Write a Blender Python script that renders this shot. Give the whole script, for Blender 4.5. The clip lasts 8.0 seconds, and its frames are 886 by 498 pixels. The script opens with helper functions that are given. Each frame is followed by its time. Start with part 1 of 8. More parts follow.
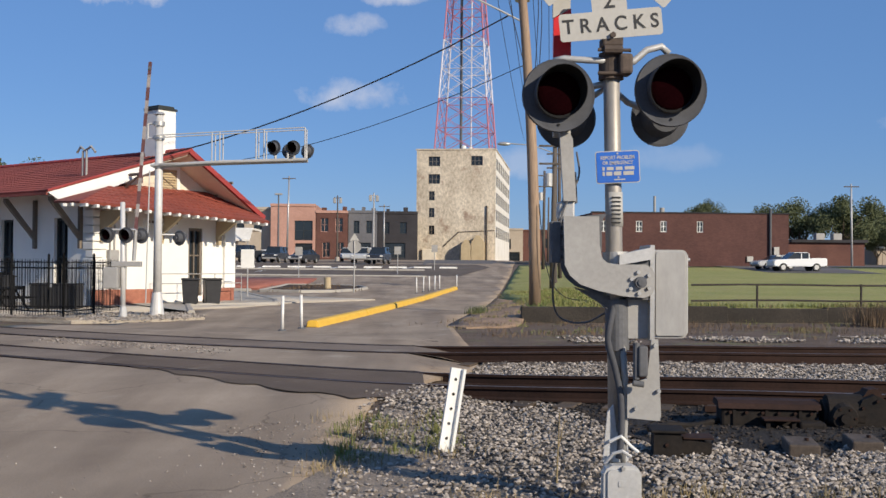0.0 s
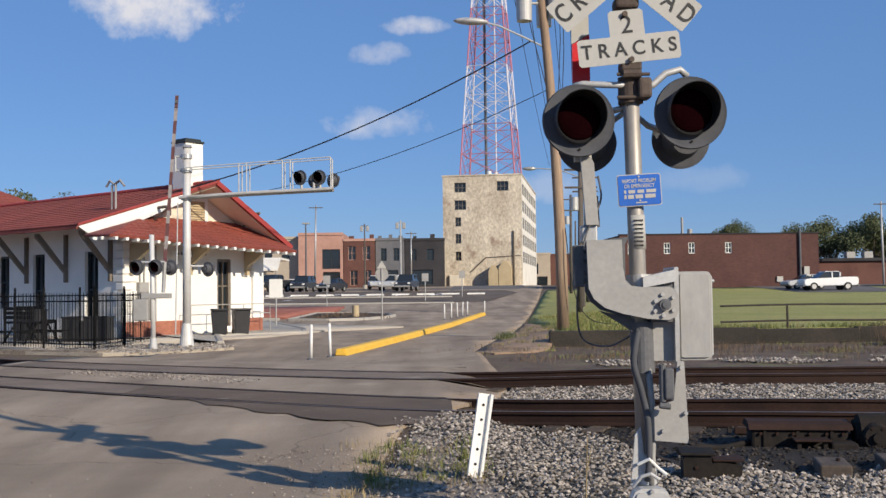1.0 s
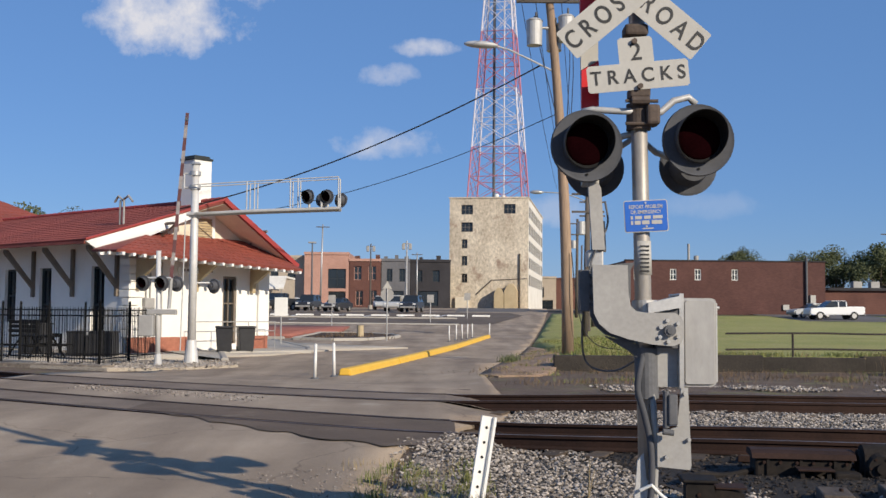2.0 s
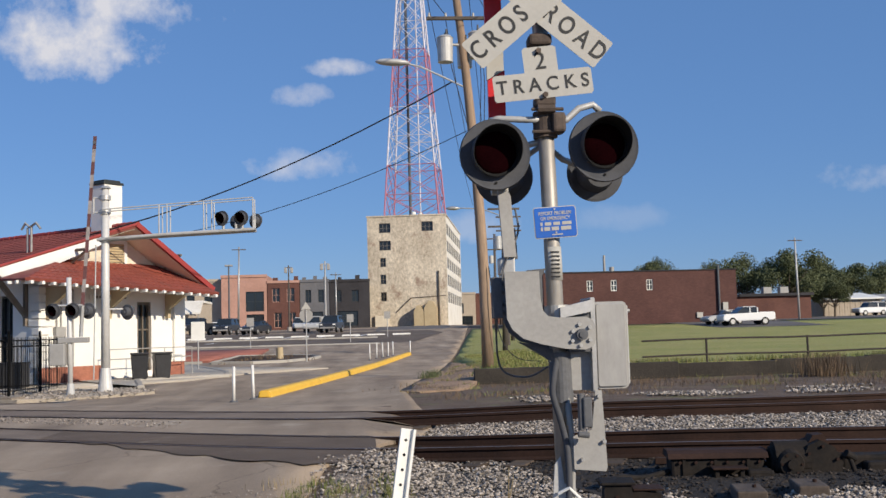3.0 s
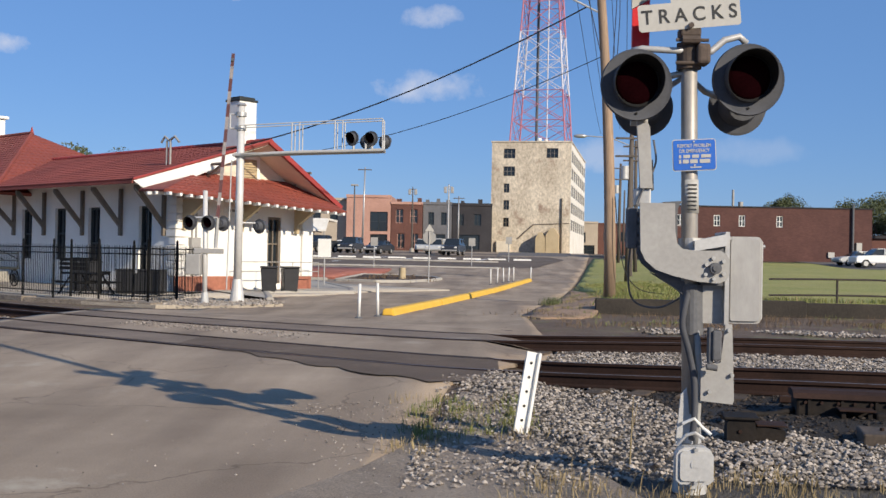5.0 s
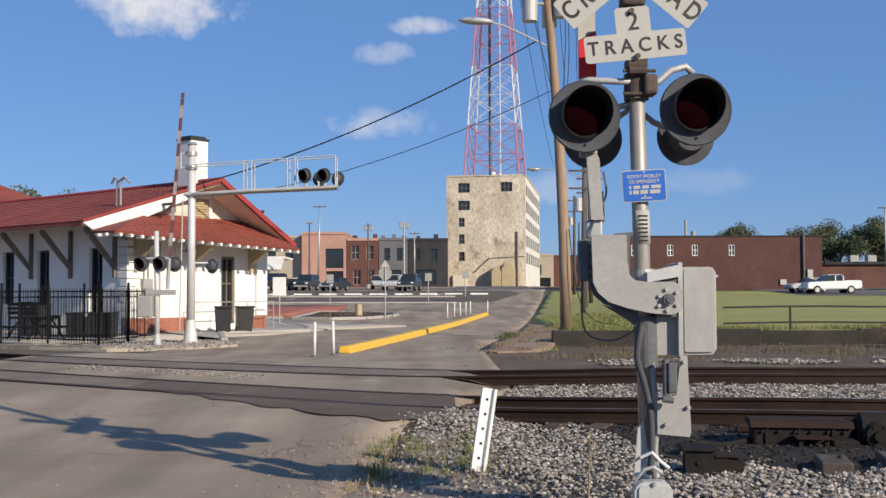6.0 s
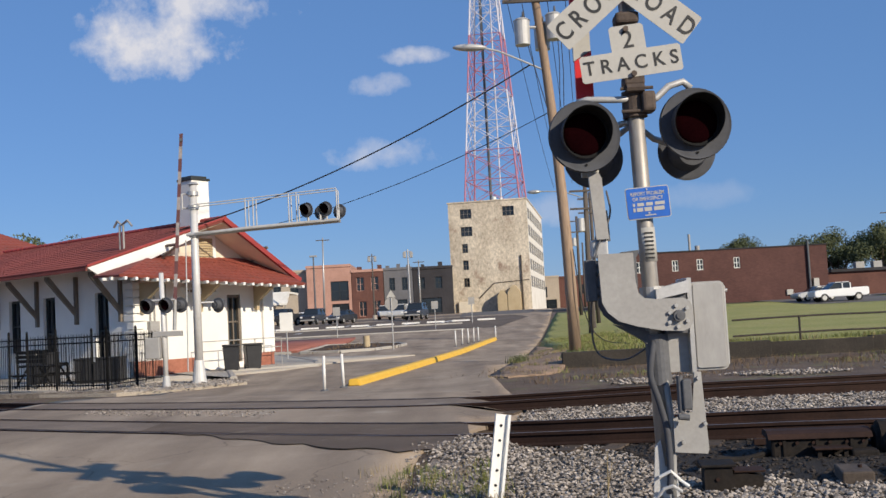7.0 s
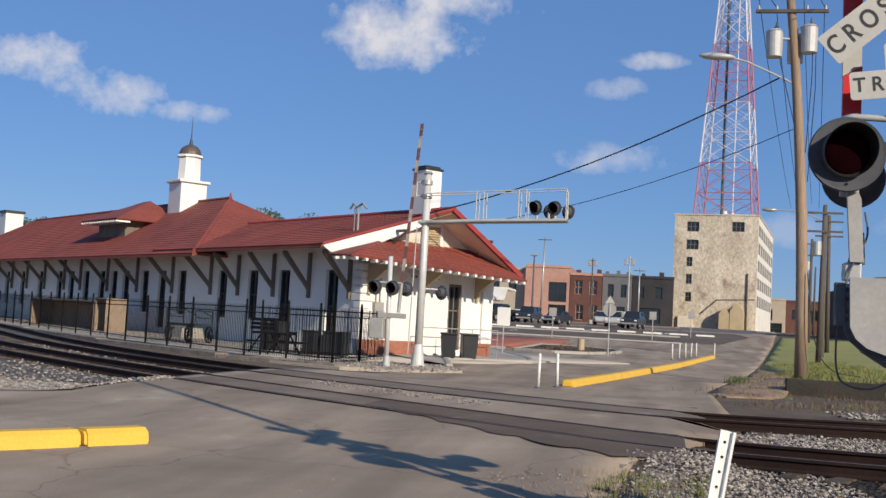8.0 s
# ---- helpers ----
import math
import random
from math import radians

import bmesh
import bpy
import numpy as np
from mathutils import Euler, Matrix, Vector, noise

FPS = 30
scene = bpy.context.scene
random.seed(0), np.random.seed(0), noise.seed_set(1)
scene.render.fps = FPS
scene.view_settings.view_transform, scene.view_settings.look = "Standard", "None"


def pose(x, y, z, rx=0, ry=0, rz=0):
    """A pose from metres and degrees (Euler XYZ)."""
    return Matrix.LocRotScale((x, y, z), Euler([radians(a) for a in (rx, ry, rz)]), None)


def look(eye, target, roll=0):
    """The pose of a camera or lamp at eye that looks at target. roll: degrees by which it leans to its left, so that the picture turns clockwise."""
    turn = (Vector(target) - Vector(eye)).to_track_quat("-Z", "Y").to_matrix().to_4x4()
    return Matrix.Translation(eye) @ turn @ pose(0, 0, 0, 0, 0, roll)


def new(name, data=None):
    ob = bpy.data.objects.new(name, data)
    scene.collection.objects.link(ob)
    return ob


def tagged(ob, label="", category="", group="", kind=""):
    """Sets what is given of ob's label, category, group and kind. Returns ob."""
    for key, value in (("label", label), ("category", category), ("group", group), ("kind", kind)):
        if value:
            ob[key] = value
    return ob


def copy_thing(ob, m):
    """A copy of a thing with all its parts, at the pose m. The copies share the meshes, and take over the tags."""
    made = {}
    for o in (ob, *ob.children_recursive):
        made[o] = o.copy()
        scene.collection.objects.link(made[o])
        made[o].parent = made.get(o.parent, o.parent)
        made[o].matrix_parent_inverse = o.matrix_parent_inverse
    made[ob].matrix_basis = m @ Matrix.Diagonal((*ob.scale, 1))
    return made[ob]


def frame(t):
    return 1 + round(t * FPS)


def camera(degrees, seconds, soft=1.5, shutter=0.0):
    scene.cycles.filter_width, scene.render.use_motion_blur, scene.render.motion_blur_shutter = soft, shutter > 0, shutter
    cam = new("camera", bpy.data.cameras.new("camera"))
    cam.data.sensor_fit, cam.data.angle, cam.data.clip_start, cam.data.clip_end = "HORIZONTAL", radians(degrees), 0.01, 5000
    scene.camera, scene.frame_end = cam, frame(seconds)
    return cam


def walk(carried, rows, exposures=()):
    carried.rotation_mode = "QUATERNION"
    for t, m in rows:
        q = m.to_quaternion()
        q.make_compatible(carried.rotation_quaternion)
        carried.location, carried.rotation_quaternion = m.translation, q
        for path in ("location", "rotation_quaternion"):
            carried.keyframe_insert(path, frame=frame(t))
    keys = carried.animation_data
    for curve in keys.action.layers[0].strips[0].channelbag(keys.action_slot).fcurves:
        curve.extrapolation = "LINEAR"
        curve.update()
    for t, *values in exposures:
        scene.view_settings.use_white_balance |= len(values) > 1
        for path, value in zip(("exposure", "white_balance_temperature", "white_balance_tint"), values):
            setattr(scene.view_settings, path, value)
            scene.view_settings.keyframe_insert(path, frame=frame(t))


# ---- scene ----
cam = camera(45.0, 8.0)
PATH = [
    (0, (-0.012, 0.086, 1.719), (0.052, 2.084, 1.75), 0.4),
    (0.5, (0.002, 0.064, 1.723), (0.051, 2.062, 1.785), -0.4),
    (1, (0.01, 0.03, 1.719), (0.023, 2.028, 1.799), -0.7),
    (1.5, (0.023, 0.054, 1.723), (0.022, 2.052, 1.805), -1.1),
    (1.7, (0.006, 0.039, 1.733), (-0.02, 2.036, 1.826), 0.8),
    (2.8, (0.034, -0.078, 1.656), (0.153, 1.912, 1.824), -2.4),
    (3, (0.047, -0.016, 1.665), (0.201, 1.972, 1.818), -1.6),
    (3.5, (0.037, -0.008, 1.67), (0.162, 1.985, 1.79), -0.7),
    (4, (0.005, -0.028, 1.674), (-0.11, 1.968, 1.735), -0.2),
    (4.2, (-0.016, -0.085, 1.664), (-0.161, 1.91, 1.68), -0.7),
    (5.3, (-0.05, -0.16, 1.658), (-0.101, 1.84, 1.674), 1.4),
    (5.5, (-0.022, -0.067, 1.669), (-0.058, 1.932, 1.698), 1.0),
    (6, (-0.01, -0.032, 1.669), (-0.003, 1.967, 1.75), -0.2),
    (6.5, (-0.017, -0.015, 1.668), (0.029, 1.981, 1.776), 1.9),
    (7, (-0.021, 0.004, 1.673), (-0.02, 2.0, 1.805), -3.1),
    (7.5, (-0.103, -0.107, 1.662), (-0.319, 1.875, 1.817), 1.2),
    (8, (-0.158, -0.132, 1.634), (-0.565, 1.822, 1.767), 3.1),
]
EXPOSURES = [(0, 0.03), (1, 0.06), (1.7, 0.05), (3, -0.01), (3.5, -0.01), (4.2, 0.06), (5.5, 0.16), (6, 0.1), (6.5, 0.06), (7, 0.01), (8, -0.03)]
walk(cam, [(t, look(eye, to, roll)) for t, eye, to, roll in PATH], EXPOSURES)

# ---- daylight ----
SUN = Vector((0.684, -0.729, 0.0)).normalized()
SUN_UP = radians(25)
world = bpy.data.worlds.new("sky")
scene.world = world
world.use_nodes = True
wn, wl = world.node_tree.nodes, world.node_tree.links
wn.clear()


def wmath(op, a, b=None, clamp=False):
    n = wn.new("ShaderNodeMath")
    n.operation, n.use_clamp = op, clamp
    for i, v in enumerate((a, b)):
        if v is None:
            continue
        if isinstance(v, (int, float)):
            n.inputs[i].default_value = v
        else:
            wl.new(v, n.inputs[i])
    return n.outputs[0]


sky = wn.new("ShaderNodeTexSky")
sky.sky_type, sky.sun_disc = "NISHITA", False
sky.sun_elevation, sky.sun_rotation = SUN_UP, math.atan2(SUN.x, SUN.y)
sky.air_density, sky.dust_density, sky.ozone_density = 1.0, 0.0, 6.0
coord = wn.new("ShaderNodeTexCoord")
WAY = coord.outputs["Generated"]


def wdot(v):
    n = wn.new("ShaderNodeVectorMath")
    n.operation = "DOT_PRODUCT"
    wl.new(WAY, n.inputs[0])
    n.inputs[1].default_value = v
    return n.outputs["Value"]


def wnoise(scale, detail, rough):
    n = wn.new("ShaderNodeTexNoise")
    n.inputs["Scale"].default_value, n.inputs["Detail"].default_value, n.inputs["Roughness"].default_value = scale, detail, rough
    wl.new(WAY, n.inputs["Vector"])
    return n.outputs[0]


puff, fine = wnoise(13, 8, 0.6), wnoise(48, 6, 0.6)
CLOUDS = [  # direction, half width, half height, density
    ((-0.238, 0.94, 0.264), 0.078, 0.034, 1.0), ((-0.17, 0.945, 0.288), 0.05, 0.022, 0.9), ((-0.212, 0.94, 0.298), 0.085, 0.032, 1.0),
    ((-0.545, 0.815, 0.205), 0.06, 0.026, 1.0), ((-0.485, 0.855, 0.188), 0.06, 0.02, 0.9), ((-0.43, 0.885, 0.176), 0.035, 0.010, 0.8), ((-0.014, 0.97, 0.243), 0.034, 0.009, 0.8),
    ((-0.048, 0.975, 0.219), 0.026, 0.012, 0.6), ((-0.05, 0.986, 0.157), 0.042, 0.018, 0.6), ((0.10, 0.99, 0.095), 0.05, 0.014, 0.3),
    ((0.44, 0.89, 0.125), 0.045, 0.016, 0.45), ((0.24, 0.965, 0.10), 0.05, 0.012, 0.15), ((-0.75, 0.6, 0.3), 0.12, 0.05, 0.9),
    ((0.8, 0.5, 0.33), 0.15, 0.05, 0.8), ((0.5, -0.75, 0.45), 0.18, 0.06, 0.7), ((-0.6, -0.6, 0.5), 0.2, 0.08, 0.8),
]
cover = None
for way, wide, high, dense in CLOUDS:
    c = Vector(way).normalized()
    r = c.cross(Vector((0, 0, 1))).normalized()
    u = r.cross(c)
    a = wmath("DIVIDE", wdot(r), wide)
    b = wmath("DIVIDE", wdot(u), high)
    d = wmath("ADD", wmath("MULTIPLY", a, a), wmath("MULTIPLY", b, b))
    d = wmath("ADD", d, wmath("MULTIPLY", wmath("SUBTRACT", 0.5, puff), 5.5))
    d = wmath("ADD", d, wmath("MULTIPLY", wmath("SUBTRACT", 0.5, fine), 1.6))
    m = wmath("MULTIPLY", wmath("SUBTRACT", 1.1, d), 0.75, True)
    m = wmath("MULTIPLY", wmath("MULTIPLY", m, dense), wmath("GREATER_THAN", wdot(c), 0.2))
    cover = m if cover is None else wmath("MAXIMUM", cover, m)
hazy = wn.new("ShaderNodeMixRGB")
hazy.inputs[2].default_value = (8.9, 8.9, 9.6, 1)
wl.new(cover, hazy.inputs[0])
clear = wn.new("ShaderNodeMixRGB")
clear.blend_type, clear.inputs[0].default_value, clear.inputs[2].default_value = "MULTIPLY", 1.0, (1.0, 1.01, 1.16, 1)
wl.new(sky.outputs[0], clear.inputs[1])
even = wn.new("ShaderNodeMixRGB")  # thin haze evens the blue out
even.inputs[0].default_value, even.inputs[2].default_value = 0.5, (1.8, 3.95, 8.3, 1)
wl.new(clear.outputs[0], even.inputs[1])
wl.new(even.outputs[0], hazy.inputs[1])
back = wn.new("ShaderNodeBackground")
back.inputs["Strength"].default_value = 0.078
wl.new(hazy.outputs[0], back.inputs["Color"])
wl.new(back.outputs[0], wn.new("ShaderNodeOutputWorld").inputs["Surface"])

sun_lamp = bpy.data.lights.new("sun", "SUN")
sun_lamp.energy, sun_lamp.angle, sun_lamp.color = 5.0, radians(0.53), (1.0, 0.885, 0.72)
sun_ob = new("sun", sun_lamp)
way_in = -(SUN * math.cos(SUN_UP) + Vector((0, 0, math.sin(SUN_UP))))
sun_ob.matrix_world = Matrix.Translation((20, -30, 60)) @ way_in.to_track_quat("-Z", "Y").to_matrix().to_4x4()

# ---- materials ----


def mat(name, c1, c2=None, rough=0.75, metal=0.0, s1=0.8, s2=30.0, grain=0.25, bump=0.15, dist=0.01, rnd=0.0, stretch=(1, 1, 1), spots=None, spot_scale=2.0, spot_at=0.62, spec=0.4):
    """Base colour c1 drifting to c2 in large patches, fine grain over it, optional stains of a third colour."""
    m = bpy.data.materials.new(name)
    m.use_nodes = True
    n, l = m.node_tree.nodes, m.node_tree.links
    p = n["Principled BSDF"]
    c2 = c2 or tuple(v * 0.8 for v in c1)
    tc, mp = n.new("ShaderNodeTexCoord"), n.new("ShaderNodeMapping")
    mp.inputs["Scale"].default_value = stretch
    l.new(tc.outputs["Object"], mp.inputs["Vector"])
    vec = mp.outputs[0]
    if rnd:
        info = n.new("ShaderNodeObjectInfo")
        add = n.new("ShaderNodeVectorMath")
        add.operation = "ADD"
        sc = n.new("ShaderNodeMath")
        sc.operation = "MULTIPLY"
        sc.inputs[1].default_value = 37.0
        l.new(info.outputs["Random"], sc.inputs[0])
        l.new(vec, add.inputs[0])
        l.new(sc.outputs[0], add.inputs[1])
        vec = add.outputs[0]

    def tex(scale, detail=5.0, r=0.6):
        t = n.new("ShaderNodeTexNoise")
        t.inputs["Scale"].default_value, t.inputs["Detail"].default_value, t.inputs["Roughness"].default_value = scale, detail, r
        l.new(vec, t.inputs["Vector"])
        return t.outputs[0]

    def ramp(src, a, b, ca, cb):
        r = n.new("ShaderNodeValToRGB")
        r.color_ramp.elements[0].position, r.color_ramp.elements[1].position = a, b
        r.color_ramp.elements[0].color, r.color_ramp.elements[1].color = (*ca, 1), (*cb, 1)
        l.new(src, r.inputs[0])
        return r.outputs[0]

    def mix(kind, fac, a, b):
        x = n.new("ShaderNodeMixRGB")
        x.blend_type = kind
        for i, v in ((0, fac), (1, a), (2, b)):
            if isinstance(v, (int, float)):
                x.inputs[i].default_value = v
            else:
                l.new(v, x.inputs[i])
        return x.outputs[0]

    big, small = tex(s1), tex(s2, 4.0, 0.7)
    col = ramp(big, 0.32, 0.68, c1, c2)
    g = ramp(small, 0.25, 0.75, (1 - grain,) * 3, (1 + grain,) * 3)
    col = mix("MULTIPLY", 1.0, col, g)
    if spots:
        st = tex(spot_scale, 7.0, 0.7)
        mask = ramp(st, spot_at, spot_at + 0.12, (0, 0, 0), (1, 1, 1))
        rgb = n.new("ShaderNodeRGB")
        rgb.outputs[0].default_value = (*spots, 1)
        col = mix("MIX", mask, col, rgb.outputs[0])
    if rnd:
        v = ramp(info.outputs["Random"], 0.0, 1.0, (1 - rnd,) * 3, (1 + rnd,) * 3)
        col = mix("MULTIPLY", 1.0, col, v)
    l.new(col, p.inputs["Base Color"])
    rr = n.new("ShaderNodeMapRange")
    rr.inputs["To Min"].default_value, rr.inputs["To Max"].default_value = max(0.02, rough - 0.1), min(1.0, rough + 0.1)
    l.new(big, rr.inputs["Value"])
    l.new(rr.outputs[0], p.inputs["Roughness"])
    p.inputs["Metallic"].default_value = metal
    p.inputs["Specular IOR Level"].default_value = spec
    if bump:
        b = n.new("ShaderNodeBump")
        b.inputs["Strength"].default_value, b.inputs["Distance"].default_value = bump, dist
        l.new(small, b.inputs["Height"])
        l.new(b.outputs[0], p.inputs["Normal"])
    return m


def weather(m):
    """Long worn streaks and fine cracks over a paved surface."""
    n, l = m.node_tree.nodes, m.node_tree.links
    p = n["Principled BSDF"]
    old = p.inputs["Base Color"].links[0].from_socket
    tc, mp = n.new("ShaderNodeTexCoord"), n.new("ShaderNodeMapping")
    mp.inputs["Rotation"].default_value = (0, 0, radians(-24))
    mp.inputs["Scale"].default_value = (0.9, 0.12, 1)
    l.new(tc.outputs["Object"], mp.inputs["Vector"])
    st = n.new("ShaderNodeTexNoise")
    st.inputs["Scale"].default_value, st.inputs["Detail"].default_value = 1.0, 4.0
    l.new(mp.outputs[0], st.inputs["Vector"])
    r = n.new("ShaderNodeValToRGB")
    r.color_ramp.elements[0].position, r.color_ramp.elements[1].position = 0.35, 0.65
    r.color_ramp.elements[0].color, r.color_ramp.elements[1].color = (0.72, 0.70, 0.68, 1), (1.12, 1.12, 1.1, 1)
    l.new(st.outputs[0], r.inputs[0])
    a = n.new("ShaderNodeMixRGB")
    a.blend_type, a.inputs[0].default_value = "MULTIPLY", 1
    l.new(old, a.inputs[1])
    l.new(r.outputs[0], a.inputs[2])
    wob = n.new("ShaderNodeTexNoise")
    wob.inputs["Scale"].default_value, wob.inputs["Detail"].default_value = 1.3, 5.0
    l.new(tc.outputs["Object"], wob.inputs["Vector"])
    mixv = n.new("ShaderNodeMixRGB")
    mixv.blend_type, mixv.inputs[0].default_value = "ADD", 0.9
    l.new(tc.outputs["Object"], mixv.inputs[1])
    l.new(wob.outputs["Color"], mixv.inputs[2])
    vo = n.new("ShaderNodeTexVoronoi")
    vo.feature = "DISTANCE_TO_EDGE"
    vo.inputs["Scale"].default_value = 0.32
    l.new(mixv.outputs[0], vo.inputs["Vector"])
    c = n.new("ShaderNodeValToRGB")
    c.color_ramp.elements[0].position, c.color_ramp.elements[1].position = 0.0015, 0.006
    c.color_ramp.elements[0].color, c.color_ramp.elements[1].color = (0.62, 0.6, 0.58, 1), (1, 1, 1, 1)
    l.new(vo.outputs["Distance"], c.inputs[0])
    b = n.new("ShaderNodeMixRGB")
    b.blend_type, b.inputs[0].default_value = "MULTIPLY", 1
    l.new(a.outputs[0], b.inputs[1])
    l.new(c.outputs[0], b.inputs[2])
    l.new(b.outputs[0], p.inputs["Base Color"])


def brick_mat(name, c1, c2, mortar, scale=1.0, wide=0.22, high=0.075, side="xz", stain=(0.1, 0.07, 0.05), paint=None):
    """Running bond of far brickwork, with weathering."""
    m = mat(name, c1, c2, rough=0.85, s1=0.35, s2=14, grain=0.18, bump=0.1)
    n, l = m.node_tree.nodes, m.node_tree.links
    p = n["Principled BSDF"]
    old = p.inputs["Base Color"].links[0].from_socket
    br = n.new("ShaderNodeTexBrick")
    tc = n.new("ShaderNodeTexCoord")
    sx, cb = n.new("ShaderNodeSeparateXYZ"), n.new("ShaderNodeCombineXYZ")
    l.new(tc.outputs["Object"], sx.inputs[0])
    ad = n.new("ShaderNodeMath")
    ad.operation = "ADD"
    l.new(sx.outputs[0], ad.inputs[0])
    l.new(sx.outputs[1], ad.inputs[1])
    l.new(ad.outputs[0], cb.inputs[0])
    l.new(sx.outputs[2], cb.inputs[1])
    l.new(cb.outputs[0], br.inputs["Vector"])
    br.inputs["Scale"].default_value = scale
    br.inputs["Brick Width"].default_value, br.inputs["Row Height"].default_value = wide, high
    br.inputs["Mortar Size"].default_value = 0.008
    br.inputs["Color1"].default_value, br.inputs["Color2"].default_value = (1, 1, 1, 1), (0.72, 0.7, 0.7, 1)
    br.inputs["Mortar"].default_value = (*mortar, 1)
    mx = n.new("ShaderNodeMixRGB")
    mx.blend_type = "MULTIPLY"
    mx.inputs[0].default_value = 0.8
    l.new(old, mx.inputs[1])
    l.new(br.outputs[0], mx.inputs[2])
    l.new(mx.outputs[0], p.inputs["Base Color"])
    return m


def glass_mat(name, tint=(0.02, 0.025, 0.03), rough=0.08):
    m = bpy.data.materials.new(name)
    m.use_nodes = True
    p = m.node_tree.nodes["Principled BSDF"]
    p.inputs["Base Color"].default_value, p.inputs["Roughness"].default_value = (*tint, 1), rough
    p.inputs["Specular IOR Level"].default_value = 0.6
    return m


ASPHALT = mat("asphalt", (0.385, 0.302, 0.222), (0.262, 0.203, 0.148), rough=0.9, s1=0.35, s2=60, grain=0.28, bump=0.5, dist=0.01, spots=(0.43, 0.37, 0.29), spot_scale=0.5, spot_at=0.58)
weather(ASPHALT)
ASPHALT_DARK = mat("asphalt_dark", (0.15, 0.115, 0.086), (0.098, 0.075, 0.057), rough=0.9, s1=0.6, s2=60, grain=0.3, bump=0.5, dist=0.01, spots=(0.24, 0.215, 0.18), spot_scale=0.9)
TAR = mat("brown_tar_patch", (0.15, 0.107, 0.074), (0.10, 0.072, 0.05), rough=0.9, s1=0.7, s2=60, grain=0.35, bump=0.5, dist=0.01, spots=(0.23, 0.18, 0.13), spot_scale=1.2, spot_at=0.6)
ASPHALT_MID = mat("asphalt_stained", (0.235, 0.18, 0.134), (0.15, 0.114, 0.085), rough=0.9, s1=0.7, s2=60, grain=0.3, bump=0.5, dist=0.01, spots=(0.30, 0.25, 0.19), spot_scale=0.8, spot_at=0.6)
SHOULDER = mat("gravel_shoulder", (0.47, 0.405, 0.32), (0.36, 0.305, 0.24), rough=0.95, s1=1.2, s2=55, grain=0.55, bump=0.9, dist=0.02)
ASPHALT_FAR = mat("asphalt_worn", (0.15, 0.14, 0.13), (0.11, 0.10, 0.095), rough=0.9, s1=0.12, s2=20, grain=0.15, bump=0.2)
SOIL = mat("soil", (0.165, 0.117, 0.083), (0.095, 0.068, 0.049), rough=0.95, s1=0.9, s2=22, grain=0.4, bump=0.8, dist=0.04, spots=(0.17, 0.17, 0.065), spot_scale=0.8, spot_at=0.55)
GRAVEL = mat("gravel_bed", (0.13, 0.118, 0.106), (0.085, 0.078, 0.07), rough=0.95, s1=1.2, s2=38, grain=0.6, bump=1.0, dist=0.05)
OIL_BED = mat("oily_bed", (0.038, 0.031, 0.026), (0.02, 0.017, 0.015), rough=0.95, s1=1.5, s2=35, grain=0.5, bump=0.8, dist=0.04)
STONE = mat("ballast_stone", (0.30, 0.285, 0.27), (0.21, 0.20, 0.19), rough=0.85, s1=9, s2=60, grain=0.25, bump=0.2)
GRASS_BED = mat("lawn", (0.25, 0.265, 0.07), (0.35, 0.315, 0.11), rough=0.95, s1=0.25, s2=9, grain=0.35, bump=0.9, dist=0.06, spots=(0.34, 0.28, 0.13), spot_scale=0.35, spot_at=0.58)
BLADE = mat("grass_blade", (0.12, 0.16, 0.035), (0.22, 0.21, 0.07), rough=0.8, s1=1.3, s2=20, bump=0)
STRAW = mat("dry_grass", (0.32, 0.25, 0.13), (0.20, 0.15, 0.08), rough=0.9, s1=1.3, s2=20, bump=0)
LITTER = mat("brown_litter", (0.17, 0.115, 0.07), (0.105, 0.072, 0.046), rough=0.95, s1=1.3, s2=20, bump=0)
CONCRETE = mat("concrete", (0.42, 0.39, 0.34), (0.33, 0.30, 0.26), rough=0.9, s1=0.6, s2=40, grain=0.2, bump=0.3, spots=(0.22, 0.2, 0.17), spot_scale=0.9)
PLATFORM_CONC = mat("aged_platform_concrete", (0.45, 0.40, 0.335), (0.34, 0.30, 0.25), rough=0.9, s1=0.6, s2=40, grain=0.25, bump=0.3, spots=(0.17, 0.145, 0.12), spot_scale=0.9)
WALL_CONC = mat("dark_concrete", (0.048, 0.04, 0.032), (0.024, 0.021, 0.018), rough=0.95, s1=0.7, s2=18, grain=0.35, bump=0.6, dist=0.03)
YELLOW = mat("yellow_paint", (0.76, 0.47, 0.06), (0.68, 0.41, 0.05), rough=0.6, s1=1.1, s2=30, grain=0.12, bump=0.2, spots=(0.35, 0.25, 0.09), spot_scale=4, spot_at=0.66)
WHITE = mat("white_paint", (0.80, 0.79, 0.75), (0.70, 0.69, 0.65), rough=0.55, s1=1.0, s2=30, grain=0.06, bump=0.08)
WHITE_DIRTY = mat("white_plastic", (0.78, 0.77, 0.73), (0.62, 0.60, 0.56), rough=0.5, s1=3, s2=30, grain=0.1, bump=0.05)
STUCCO = mat("white_stucco", (0.82, 0.80, 0.75), (0.74, 0.72, 0.67), rough=0.9, s1=0.5, s2=45, grain=0.08, bump=0.3, dist=0.006)
TILE = mat("red_roof_tile", (0.27, 0.066, 0.045), (0.19, 0.05, 0.037), rough=0.75, s1=0.5, s2=8, grain=0.25, bump=0.15, spots=(0.16, 0.055, 0.04), spot_scale=0.7, spot_at=0.6)
